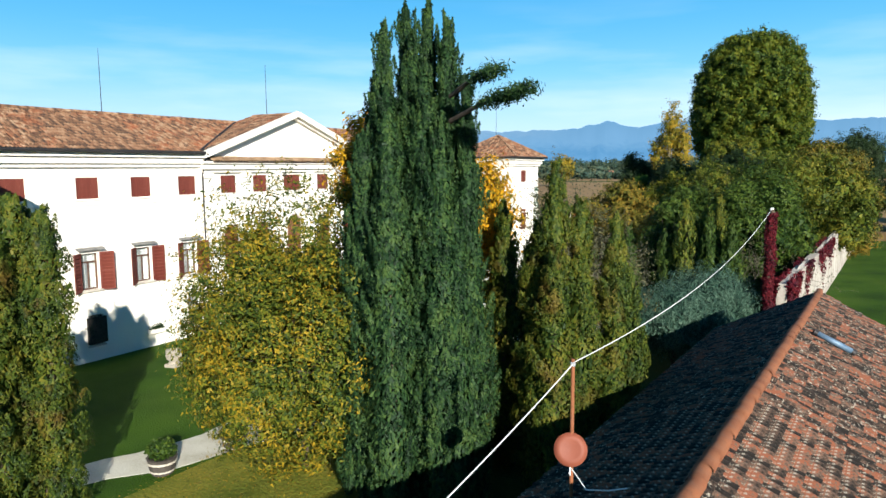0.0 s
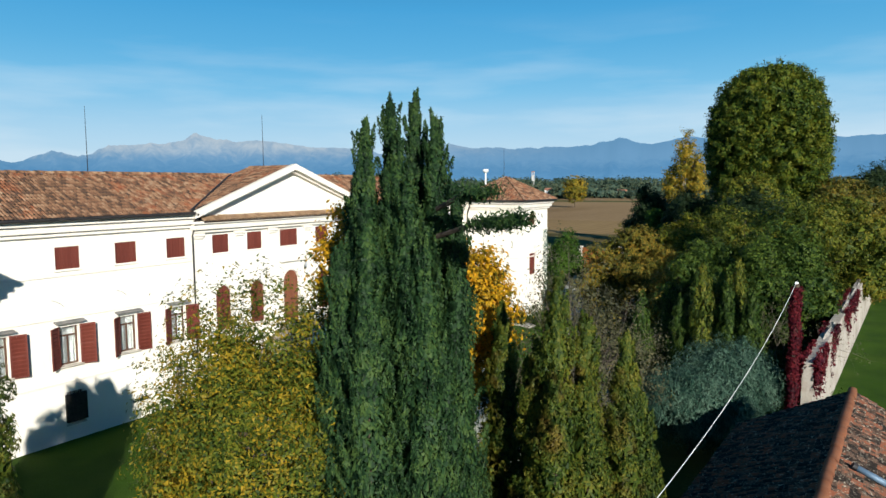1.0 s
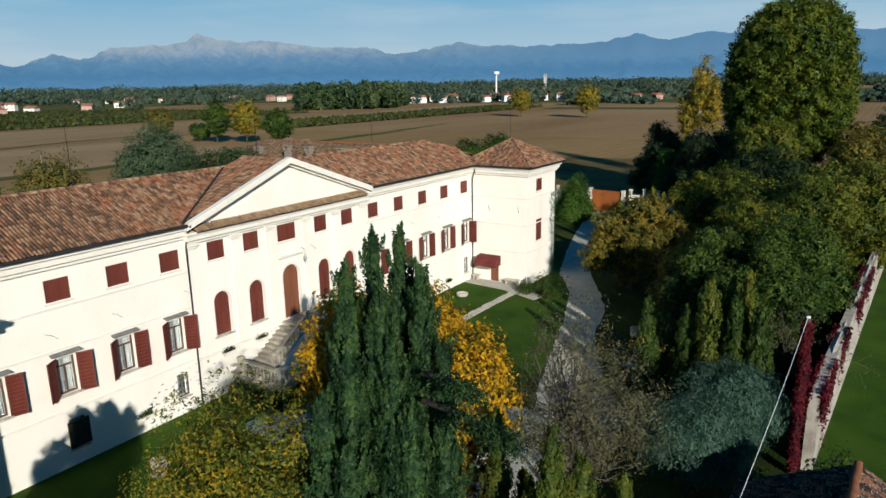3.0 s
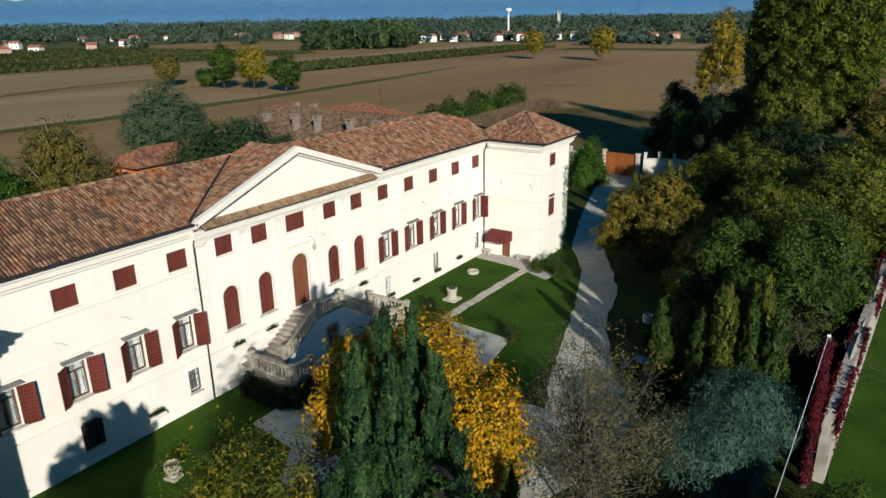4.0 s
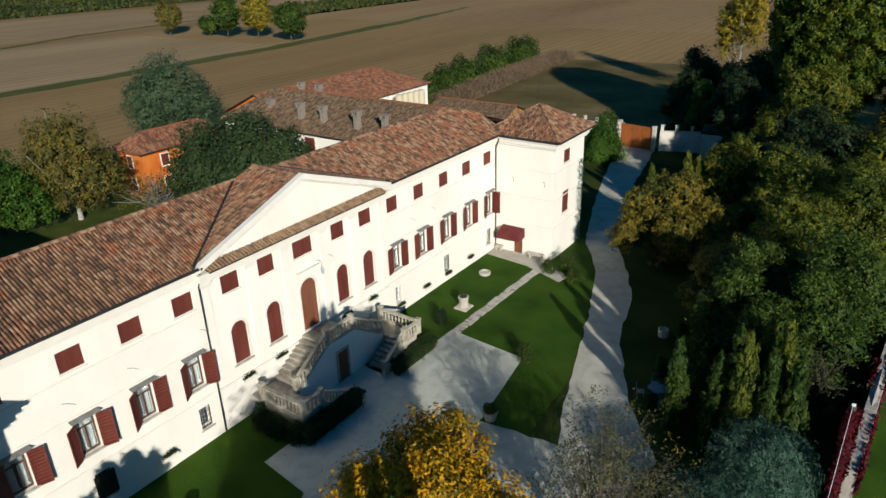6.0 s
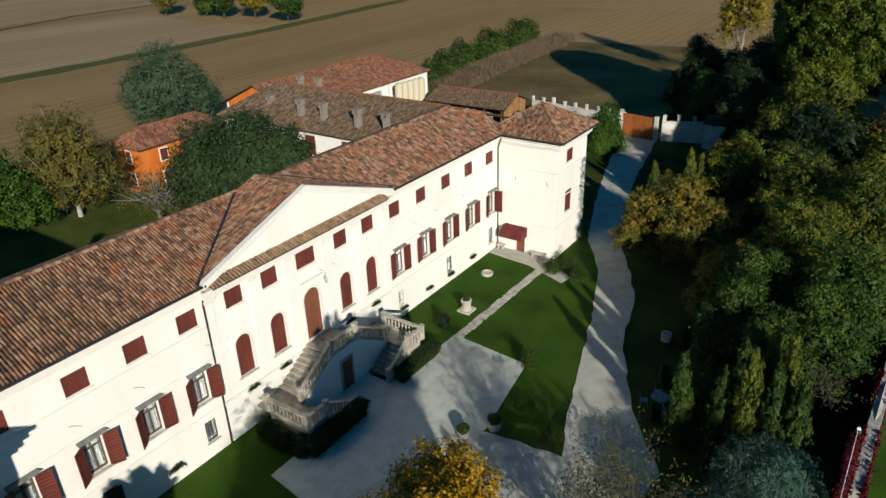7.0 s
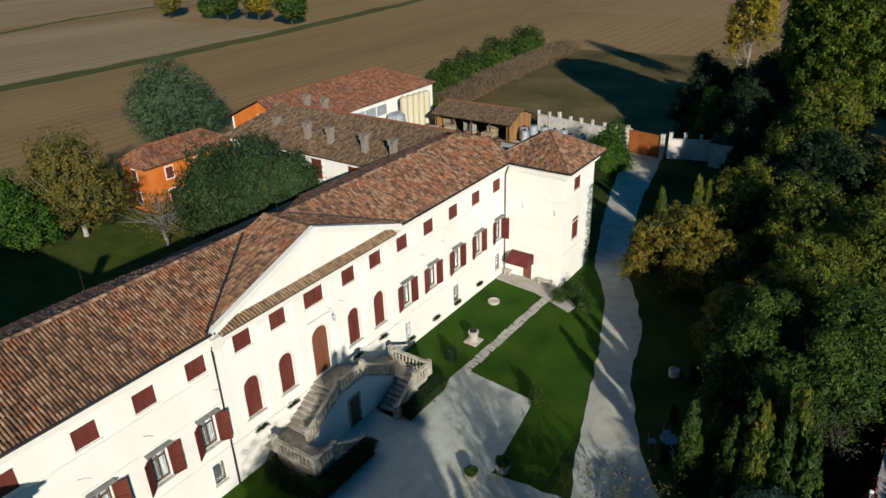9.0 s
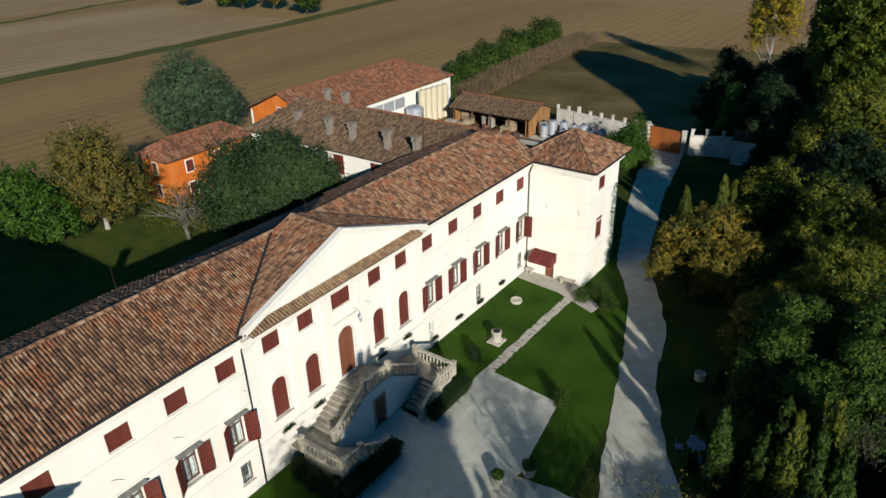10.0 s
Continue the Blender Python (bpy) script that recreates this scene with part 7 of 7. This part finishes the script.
for i, (y, z, dy) in enumerate(((22.0, 6.35, 0.5), (25.9, 6.4, 0.4), (19.0, 6.3, 0.5), (43.0, 6.45, 0.45), (45.4, 6.5, 0.5), (49.0, 6.4, 0.35), (35.0, 6.9, 0.4))):
    ob = thing("shutter_stay", "thin iron stay hanging on the plaster", "wall iron", "wall irons")
    bm = bmesh.new()
    tube(bm, [(FX + 0.01, y, z), (FX + 0.03, y + dy * 0.5, z - 0.1), (FX + 0.02, y + dy, z - 0.32)], [0.009] * 3, 5)
    part("rod", bm, IRON, ob)
for x, z in ((-31.9, 6.5), (-29.2, 6.5)):
    ob = thing("shutter_stay", "thin iron stay hanging on the plaster", "wall iron", "wall irons")
    bm = bmesh.new()
    tube(bm, [(x, NORTH - 0.03, z), (x + 0.12, NORTH - 0.06, z - 0.45)], [0.016, 0.016], 5)
    part("rod", bm, IRON, ob)

# lightning rods on the roofs
for x, y, z, h in ((RX, 22.9, RZ, 3.3), (-35.6, MID, ped_top + 0.1, 3.0), (RX, 45.5, RZ, 3.2), (-31.3, 57.0, 11.7, 2.6)):
    ob = thing("lightning_rod", "thin upright lightning rod on the ridge", "rod", "lightning rods")
    bm = bmesh.new()
    tube(bm, [(x, y, z - 0.1), (x, y, z + h)], [0.022, 0.01], 5)
    part("rod", bm, IRON, ob)


# ---- garden ornaments ----
def well(x, y):
    ob = thing("wellhead", "carved white stone wellhead with iron lid on the lawn", "wellhead", m=pose(x, y, 0))
    part("base", boxes([(-0.62, 0.62, -0.62, 0.62, 0, 0.16)], bevel=0.03), STONE, ob)
    bm = bmesh.new()
    lathe(bm, 0, 0, [(0.5, 0.16), (0.5, 0.24), (0.38, 0.32), (0.4, 0.7), (0.47, 0.86), (0.47, 0.98), (0.36, 1.0)], 8)
    part("drum", bm, STONE, ob, "octagonal drum")
    bm = bmesh.new()
    lathe(bm, 0, 0, [(0.33, 1.0), (0.33, 1.05), (0.05, 1.1)], 10)
    part("lid", bm, IRON, ob)
    return ob


well(-30.1, 44.2).scale = (0.82, 0.82, 0.9)
pl = thing("millstone_planter", "round low stone planter on the lawn", "planter", m=pose(-31.6, 49.5, 0))
bm = bmesh.new()
lathe(bm, 0, 0, [(0.4, 0), (0.46, 0.08), (0.46, 0.24), (0.36, 0.26), (0.32, 0.16)], 14)
part("ring", bm, STONE, pl)


def pot(x, y, r, h, mat, label, plant, seed, bands=False):
    ob = thing("plant_pot", label, "pot", "pots in the garden", m=pose(x, y, 0))
    bm = bmesh.new()
    lathe(bm, 0, 0, [(r * 0.72, 0), (r * 0.9, h * 0.4), (r, h), (r * 1.06, h * 1.02), (r * 0.9, h * 1.03), (r * 0.85, h * 0.9)], 14)
    part("bowl", bm, mat, ob)
    if bands:
        for f in (0.25, 0.75):
            bm = bmesh.new()
            rr = r * (0.72 + 0.3 * f) + 0.012
            lathe(bm, 0, 0, [(rr + 0.008, h * f - 0.03), (rr + 0.012, h * f + 0.03)], 14)
            part("hoop", bm, STONE, ob, "pale hoop")
    if plant:
        rr = np.random.default_rng(seed)
        k = 900
        u = rr.normal(0, 1, (k, 3))
        u /= np.linalg.norm(u, axis=1)[:, None]
        p = u * np.array([r * 1.05, r * 1.05, plant * 0.55]) * rr.uniform(0.6, 1.0, (k, 1)) + np.array([0, 0, h + plant * 0.4])
        part("plant", leaf_mesh("plant", p, u, 0.06, rr), L_GREEN, ob)
    return ob


pot(-20.4, 13.5, 0.42, 0.5, OAK_DARK, "dark half-barrel tub with pale hoops and a clipped shrub", 0.6, 1, True)
pot(-19.9, 15.8, 0.42, 0.5, OAK_DARK, "dark half-barrel tub with pale hoops on the path's edge", 0.3, 2, True)
pot(-22.2, 34.6, 0.4, 0.55, STONE, "pale stone urn with green plant at the court's corner", 0.4, 3)
pot(-23.3, 33.2, 0.35, 0.45, STONE, "pale stone pot on the court", 0.35, 4)
pot(-29.0, 38.9, 0.26, 0.4, RIDGE, "terracotta pot beside the hedge", 0.25, 5)
urn = thing("stone_urn", "squat weathered carved stone urn on a square plinth on the grass", "urn", m=pose(-29.5, 20.9, 0, 0, 0, 12))
part("plinth", boxes([(-0.3, 0.3, -0.3, 0.3, 0, 0.14)], bevel=0.02), STONE_GREY, urn)
bm = bmesh.new()
lathe(bm, 0, 0, [(0.24, 0.14), (0.24, 0.2), (0.2, 0.26), (0.27, 0.36), (0.31, 0.52), (0.3, 0.66), (0.33, 0.72), (0.33, 0.78), (0.27, 0.8), (0.25, 0.7)], 16)
part("bowl", bm, STONE_GREY, urn)
for k in range(10):
    a = 2 * math.pi * k / 10
    bm = bmesh.new()
    tube(bm, [(0.27 * math.cos(a), 0.27 * math.sin(a), 0.34), (0.325 * math.cos(a), 0.325 * math.sin(a), 0.52), (0.31 * math.cos(a), 0.31 * math.sin(a), 0.66)], [0.02, 0.04, 0.02], 5)
    part("gadroon", bm, STONE_GREY, urn)
for i, (x, y, r, h) in enumerate(((-23.3, 40.6, 0.5, 1.5), (-30.2, 41.6, 0.4, 1.2), (-26.6, 53.6, 1.0, 1.7), (-27.6, 52.6, 0.7, 1.2), (-25.4, 52.2, 0.8, 1.1))):
    shrub("garden_shrub", "small rounded green shrub on the lawn", (x, y, 0), r, r, h, L_GREEN if i != 1 else L_DARK, n=1500, size=0.06, seed=520 + i, group="shrubs on the lawn")
# scattered leaves in place of the dappled tree shadow on the wing's corner
ik = np.random.default_rng(31)
pts = [(WX + 0.05 + abs(ik.normal(0, 0.03)), 58.4 + 1.1 * ik.random() ** 0.6, 7.2 * ik.random() ** 1.4) for _ in range(900)]
tagged(part("ivy", leaf_mesh("ivy", np.array(pts), np.tile((1.0, -0.2, 0.2), (len(pts), 1)), 0.06, ik, 0.6, 0.5), L_OLIVE), "thin grey-green leaves standing in for tree shadow on the wing's corner", "ivy", kind="stuff")

# well tub, basin and table on the shaded grass
tb = thing("stone_tub", "round pale stone tub on the shaded grass", "tub", m=pose(-17.2, 47.7, 0) @ Matrix.Scale(0.75, 4))
bm = bmesh.new()
lathe(bm, 0, 0, [(0.4, 0), (0.45, 0.1), (0.45, 0.72), (0.36, 0.74), (0.34, 0.5)], 14)
part("ring", bm, STONE, tb)
tt = thing("garden_table", "small round blue-white metal garden table", "table", m=pose(-15.4, 41.0, 0))
bm = bmesh.new()
lathe(bm, 0, 0, [(0.48, 0.7), (0.5, 0.72), (0.48, 0.74)], 18)
part("tabletop", bm, BLUE_PAINT, tt)
for k in range(3):
    a = 2 * math.pi * k / 3
    bm = bmesh.new()
    tube(bm, [(0.1 * math.cos(a), 0.1 * math.sin(a), 0.7), (0.12 * math.cos(a), 0.12 * math.sin(a), 0.35), (0.36 * math.cos(a), 0.36 * math.sin(a), 0.0)], [0.016] * 3, 6)
    part("leg", bm, WHITE_PAINT, tt)
for k in range(4):
    a = 2 * math.pi * k / 4 + 0.4
    ch = thing("garden_chair", "faded blue metal garden chair drawn up to the table", "chair", "chairs round the garden table", m=pose(-15.4 + 0.85 * math.cos(a), 41.0 + 0.85 * math.sin(a), 0, 0, 0, math.degrees(a) + 90))
    part("seat", boxes([(-0.2, 0.2, -0.2, 0.2, 0.43, 0.455)], bevel=0.01), BLUE_PAINT, ch)
    bm = bmesh.new()
    tube(bm, [(-0.19, -0.2, 0.45), (-0.19, -0.26, 0.9), (0.19, -0.26, 0.9), (0.19, -0.2, 0.45)], [0.014] * 4, 6)
    part("backrest", bm, BLUE_PAINT, ch)
    for x in (-0.18, 0.18):
        for y in (-0.18, 0.18):
            bm = bmesh.new()
            tube(bm, [(x, y, 0.43), (x * 1.1, y * 1.1, 0)], [0.013, 0.013], 6)
            part("leg", bm, BLUE_PAINT, ch)
hp = thing("basketball_hoop", "white basketball hoop frame on a post among the bushes", "hoop", m=pose(-8.9, 46.5, 0, 0, 0, 30))
bm = bmesh.new()
tube(bm, [(0, 0, -0.1), (0, 0, 2.9)], [0.045, 0.04], 8)
part("post", bm, WHITE_PAINT, hp)
bm = bmesh.new()
pts = [(0.75 + 0.55 * math.cos(2 * math.pi * k / 16), 0.55 * math.sin(2 * math.pi * k / 16), 2.9) for k in range(17)]
tube(bm, pts, [0.035] * 17, 6)
part("ring", bm, WHITE_PAINT, hp)


# ---- on and around the outbuilding ----
mast = thing("dish_mast", "rusty mast with a red oxide satellite dish on the tiled eave", "antenna mast")
bm = bmesh.new()
tube(bm, [(-7.0, 11.33, 3.3), (-7.0, 11.33, 5.86)], [0.035, 0.03], 8)
part("pole", bm, RIDGE, mast)
bm = bmesh.new()
N_ = Vector((0.35, -0.85, 0.35)).normalized()
q = N_.to_track_quat("Z", "Y").to_matrix().to_4x4()
lathe(bm, 0, 0, [(0.02, -0.05), (0.15, -0.035), (0.26, 0.0), (0.265, 0.012), (0.15, -0.02), (0.02, -0.035)], 24)
bm.transform(Matrix.Translation((-6.98, 11.22, 4.42)) @ q)
part("dish", bm, DISH, mast, "round dish", smooth=True)
bm = bmesh.new()
tube(bm, [(-6.98, 11.2, 4.16), (-6.9, 11.0, 4.1), (-6.86, 10.86, 4.2)], [0.014] * 3, 6)
part("feed_arm", bm, WHITE_PAINT, mast)
part("clamp", boxes([(-7.035, -6.965, 11.3, 11.36, 5.74, 5.82)], bevel=0.01), STEEL, mast)
bm = bmesh.new()
tube(bm, [(-6.95, 11.2, 4.12), (-6.6, 10.9, 3.98), (-6.2, 10.7, 4.15), (-5.9, 10.6, 4.3)], [0.012] * 4, 5)
part("lead", bm, CABLE, mast)


def sagging(name, label, a, b, sag, r):
    bm = bmesh.new()
    a, b = Vector(a), Vector(b)
    pts = [a.lerp(b, k / 24) - Vector((0, 0, sag * 4 * (k / 24) * (1 - k / 24))) for k in range(25)]
    tube(bm, pts, [r] * 25, 6)
    return tagged(part(name, bm, CABLE), label, "cable")


sagging("cable", "white sleeved cable slung from the creeper pole to the mast", (-6.52, 34.9, 6.95), (-7.0, 11.33, 5.8), 0.62, 0.0095)
sagging("cable", "white sleeved cable running on from the mast", (-7.0, 11.33, 5.78), (-7.25, 3.0, 4.6), 0.12, 0.0095)
sky_l = thing("vent_pipe", "short faded blue-grey pipe lying on the tiles", "pipe")
slope_z = lambda o: -fall * o / half
c0 = NR0 + along * (length - 6.6)
ends = [c0 + side * o + along * l + Vector((0, 0, slope_z(o) + 0.17)) for o, l in ((0.45, -0.1), (1.35, 0.12))]
bm = bmesh.new()
tube(bm, [ends[0], ends[0].lerp(ends[1], 0.5), ends[1]], [0.075, 0.08, 0.075], 12)
part("pipe", bm, BLUE_PAINT, sky_l, smooth=True)
for k, e in enumerate(ends):
    bm = bmesh.new()
    d = (ends[1] - ends[0]).normalized() * 0.05
    tube(bm, [e - d, e + d], [0.09, 0.09], 12)
    part("collar", bm, GUTTER, sky_l)

# fallen leaves on the grass under the magnolia and golden tree
lv = np.random.default_rng(41)
k = 7000
a, r = lv.uniform(0, 2 * math.pi, k), 6.0 * lv.random(k) ** 0.6
p = np.stack([-17.3 + r * np.cos(a), 15.2 + r * np.sin(a), np.full(k, 0.025) + 0.01 * lv.random(k)], 1)
p = p[(p[:, 0] > -20.2)]
tagged(part("fallen_leaves", leaf_mesh("fallen_leaves", p, np.tile((0, 0, 1.0), (len(p), 1)), 0.036, lv, 0.6, 0.25), L_FIELD), "scattered fallen yellow leaves on the grass", "leaves", kind="stuff")

# ---- yard between barn and shed ----
for i in range(5):
    ob = thing("silo", "tall cream cylindrical tank beside the barn", "tank", "cream tanks by the barn", m=pose(-66.2 + 0.15 * i, 83.6 + 1.1 * i, 0))
    bm = bmesh.new()
    lathe(bm, 0, 0, [(0.54, 0), (0.54, 4.3), (0.4, 4.55), (0.1, 4.65)], 16)
    part("body", bm, CREAM_STEEL, ob, smooth=False)
ob = thing("steel_tank", "squat steel wine tank beside the barn", "tank", m=pose(-66.0, 81.6, 0))
bm = bmesh.new()
lathe(bm, 0, 0, [(1.2, 0), (1.2, 2.6), (0.9, 2.85), (0.2, 3.0)], 20)
part("body", bm, STEEL, ob)
for i, (x, y, r, h) in enumerate(((-55.5, 83.4, 0.5, 0.9), (-54.2, 83.3, 0.55, 1.0), (-57.6, 83.5, 0.6, 1.1), (-52.6, 83.5, 0.5, 1.0), (-51.4, 83.7, 0.5, 0.95), (-56.5, 84.4, 0.5, 1.0))):
    ob = thing("barrel", "brown wooden barrel before the shed", "barrel", "barrels by the shed", m=pose(x, y, 0))
    bm = bmesh.new()
    lathe(bm, 0, 0, [(r * 0.8, 0), (r, h * 0.5), (r * 0.8, h), (r * 0.7, h * 0.97)], 14)
    part("staves", bm, WOOD_DOOR if i % 2 else WOOD, ob)
    for z in (0.22, 0.78):
        bm = bmesh.new()
        lathe(bm, 0, 0, [(r * 0.93, h * z - 0.03), (r * 0.95, h * z), (r * 0.93, h * z + 0.03)], 14)
        part("hoop", bm, IRON, ob)
for i, (x, y, w, h, turn) in enumerate(((-61.2, 83.2, 0.65, 1.5, 10), (-60.0, 83.6, 0.6, 1.2, -8), (-59.0, 84.2, 0.6, 1.7, 5), (-58.6, 82.8, 0.5, 0.8, 30), (-53.4, 84.4, 0.6, 1.5, 0), (-60.6, 86.4, 0.7, 1.8, 3), (-57.4, 86.6, 0.7, 1.6, -5), (-54.0, 86.8, 0.7, 1.7, 8))):
    ob = thing("crate", "stacked pale wooden crate by the open shed", "crate", "crates by the shed", m=pose(x, y, 0, 0, 0, turn))
    for k in range(int(h / 0.22)):
        part("slat", boxes([(-w, w, -w * 0.8, w * 0.8, k * 0.22, k * 0.22 + 0.18)], bevel=0.01), CRATE if i % 3 else PLASTER_OLD, ob)
for i, (x, y, r, h) in enumerate(((-49.6, 87.4, 0.55, 1.6), (-48.4, 87.8, 0.6, 1.9), (-48.9, 86.4, 0.5, 1.5), (-47.0, 88.2, 0.55, 1.8), (-45.8, 88.6, 0.5, 1.5), (-44.4, 88.4, 0.55, 1.7), (-43.2, 88.0, 0.45, 1.3), (-46.4, 86.8, 0.5, 1.2), (-41.8, 88.2, 0.5, 1.5))):
    ob = thing("steel_drum", "blue-grey steel vat standing in the yard", "vat", "vats in the yard", m=pose(x, y, 0))
    bm = bmesh.new()
    lathe(bm, 0, 0, [(r, 0.15), (r, h), (r * 0.9, h + 0.06), (0.1, h + 0.16)], 16)
    part("body", bm, STEEL, ob)
    bm = bmesh.new()
    tube(bm, [(0, 0, h + 0.1), (0, 0, h + 0.3)], [0.16, 0.16], 8)
    part("lid", bm, IRON, ob)
    for a3 in (0.5, 2.6, 4.7):
        bm = bmesh.new()
        tube(bm, [(r * 0.8 * math.cos(a3), r * 0.8 * math.sin(a3), 0), (r * 0.8 * math.cos(a3), r * 0.8 * math.sin(a3), 0.2)], [0.04, 0.04], 6)
        part("leg", bm, IRON, ob)
sheet("yard", [(-65, 62), (-60.5, 61), (-41.5, 61), (-37.5, 70), (-40, 90), (-62, 83), (-65, 86)], 0.0, GRAVEL, "pale gravel yard behind the villa")


# ---- far trees and town ----
def far_wood(name, label, pts, size, mat, n_per, seed, group=""):
    """A belt of far trees as one mass of leaf tufts."""
    r = np.random.default_rng(seed)
    P, N = [], []
    for x, y, rad, h in pts:
        u = r.normal(0, 1, (n_per, 3))
        u /= np.linalg.norm(u, axis=1)[:, None]
        q = u * np.array([rad, rad, h * 0.5]) * r.uniform(0.75, 1.05, (n_per, 1)) + np.array([x, y, h * 0.52])
        P.append(q)
        N.append(u)
    me = leaf_mesh(name, np.concatenate(P), np.concatenate(N), size, r, 0.7, 0.5)
    return tagged(part(name, me, mat), label, "trees", group, "stuff")


fr = np.random.default_rng(7)


def belt(az0, az1, d0, d1, n, rad, h):
    out = []
    for i in range(n):
        a = radians(fr.uniform(az0, az1))
        d = fr.uniform(d0, d1)
        s = fr.uniform(0.6, 1.3)
        out.append((d * math.cos(a), d * math.sin(a), rad * s, h * s))
    return out


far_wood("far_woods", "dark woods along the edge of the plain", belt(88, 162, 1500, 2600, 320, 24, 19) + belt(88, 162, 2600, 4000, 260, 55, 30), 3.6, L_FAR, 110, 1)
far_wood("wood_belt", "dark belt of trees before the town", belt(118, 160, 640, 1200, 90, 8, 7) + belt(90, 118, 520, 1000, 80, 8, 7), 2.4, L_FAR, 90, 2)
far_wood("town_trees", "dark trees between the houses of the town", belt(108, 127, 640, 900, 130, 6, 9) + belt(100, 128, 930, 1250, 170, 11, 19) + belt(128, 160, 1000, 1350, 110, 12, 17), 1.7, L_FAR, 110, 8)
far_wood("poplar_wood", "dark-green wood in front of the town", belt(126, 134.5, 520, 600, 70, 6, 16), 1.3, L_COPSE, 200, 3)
# single trees in the fields
for i, (x, y, h, r, leaf) in enumerate(((-162, 320, 14.5, 5.6, L_FIELD), (-126, 317, 16, 6.2, L_FIELD), (-205, 145, 11, 4.0, L_BIRCH), (-180, 147, 13, 4.2, L_GREEN), (-170, 150, 13.5, 4.6, L_FIELD), (-155.5, 149, 10.5, 4.6, L_GREEN), (-192, 150, 5.5, 3.0, L_GREEN))):
    tree("field_tree", ["yellowing round tree alone in the ploughed field", "green tree in a clump between the fields"][i > 1], "tree", (x, y, 0), [(0, 0, h * 0.58, r, r, h * 0.42), (0.6, 0.4, h * 0.5, r * 0.8, r * 0.8, h * 0.33)], leaf, clumps=260, per=26, clump_r=0.8, size=0.3, trunk_r=0.2, seed=300 + i, group="trees in the fields")
for i, (x, y) in enumerate(((-74.5, 106.0), (-76.0, 115.0), (-77.5, 128.0), (-78.5, 142.0), (-72.0, 99.0))):
    shrub("hedge_bush", "large green bush beside the maize strip", (x, y, 0), 3.8, 4.6, [4.4, 5.0, 5.6, 5.8, 3.0][i], L_GREEN, n=7000, size=0.2, seed=310 + i, category="bush", group="bushes by the maize")
# maize strip
P, N = [], []
for i in range(22000):
    f = fr.random()
    x, y = -68.5 - 3.5 * f + fr.uniform(-2.6, 2.6), 96 + 54 * f
    P.append((x, y, 2.1 * fr.random() ** 0.8))
    N.append((0.6, -0.6, 0.2))
tagged(part("maize", leaf_mesh("maize", np.array(P), np.array(N), 0.26, fr, 0.2, 0.7, 2.5), CORN), "standing strip of dry brown maize", "maize", kind="stuff")
# vine rows as long low hedges
def vine_rows(x0, x1, step, y0, y1, leaf, seed):
    rows = [(x, y, 2.2, 1.3) for x in np.arange(x0, x1, step) for y in np.arange(y0, y1, 4.0)]
    far_wood("vine_rows", "rows of green vines", rows, 0.9, leaf, 14, seed)


vine_rows(-616, -334, 8.0, -160, 350, L_VINE, 5)
vine_rows(-250, -213, 5.0, 208, 460, L_VINE, 6)


def far_house(x, y, w, d, h, turn, wall, name="far_house"):
    ob = thing(name, "small distant house with pale walls and red tiled roof", "house", "houses of the far town", m=pose(x, y, 0, 0, 0, turn))
    part("wall", boxes([(-w / 2, w / 2, -d / 2, d / 2, -0.1, h)]), wall, ob)
    bm = prism([(-w / 2 - 0.5, -d / 2 - 0.5, h + 0.01), (-w / 2 - 0.5, d / 2 + 0.5, h + 0.01), (-w / 2 - 0.5, 0, h + d * 0.3)], 0, 0, (w + 1, 0, 0))
    part("roof", bm, FAR_ROOF, ob)
    for k in range(max(2, int(w / 4))):
        for z in (1.2, 4.0):
            if z + 1.2 < h:
                cx = -w / 2 + (k + 0.5) * w / max(2, int(w / 4))
                part("window", boxes([(cx - 0.5, cx + 0.5, -d / 2 - 0.06, -d / 2 - 0.01, z, z + 1.2)]), IRON, ob)
    return ob


hr = random.Random(9)
for az0, az1, d0, d1, n in ((117.0, 126.0, 660, 900, 44), (106, 116, 640, 860, 14), (126, 152, 760, 1250, 22), (147, 156, 600, 800, 6)):
    for i in range(n):
        a, dd = radians(hr.uniform(az0, az1)), hr.uniform(d0, d1)
        far_house(dd * math.cos(a), dd * math.sin(a), hr.uniform(7, 10), hr.uniform(6, 9), hr.uniform(3.5, 6), hr.uniform(-50, 50), hr.choice([WHITE_PAINT, PINK, PLASTER, WHITE_PAINT]))
a = radians(118.7)
tw = thing("water_tower", "white mushroom-shaped water tower above the far town", "tower", m=pose(900 * math.cos(a), 900 * math.sin(a), 0))
bm = bmesh.new()
lathe(bm, 0, 0, [(1.2, -0.1), (0.9, 25), (1.4, 26.5), (3.8, 28.6), (4.0, 30.4), (3.0, 31.4), (0.3, 31.8)], 14)
part("shaft", bm, WHITE_PAINT, tw)
a = radians(114.8)
tw = thing("bell_tower", "pale square bell tower above the far town", "tower", m=pose(950 * math.cos(a), 950 * math.sin(a), 0, 0, 0, 20))
part("shaft", boxes([(-1.9, 1.9, -1.9, 1.9, -0.1, 24)], bevel=0.1), FAR_WALL, tw)
for sx in (-1, 1):
    for sy in (-1, 1):
        part("belfry_pier", boxes([(sx * 1.4 - 0.5, sx * 1.4 + 0.5, sy * 1.4 - 0.5, sy * 1.4 + 0.5, 24.004, 28)]), FAR_WALL, tw)
part("belfry_roof", boxes([(-2.1, 2.1, -2.1, 2.1, 28.004, 29.2)], bevel=0.3), FAR_ROOF, tw)
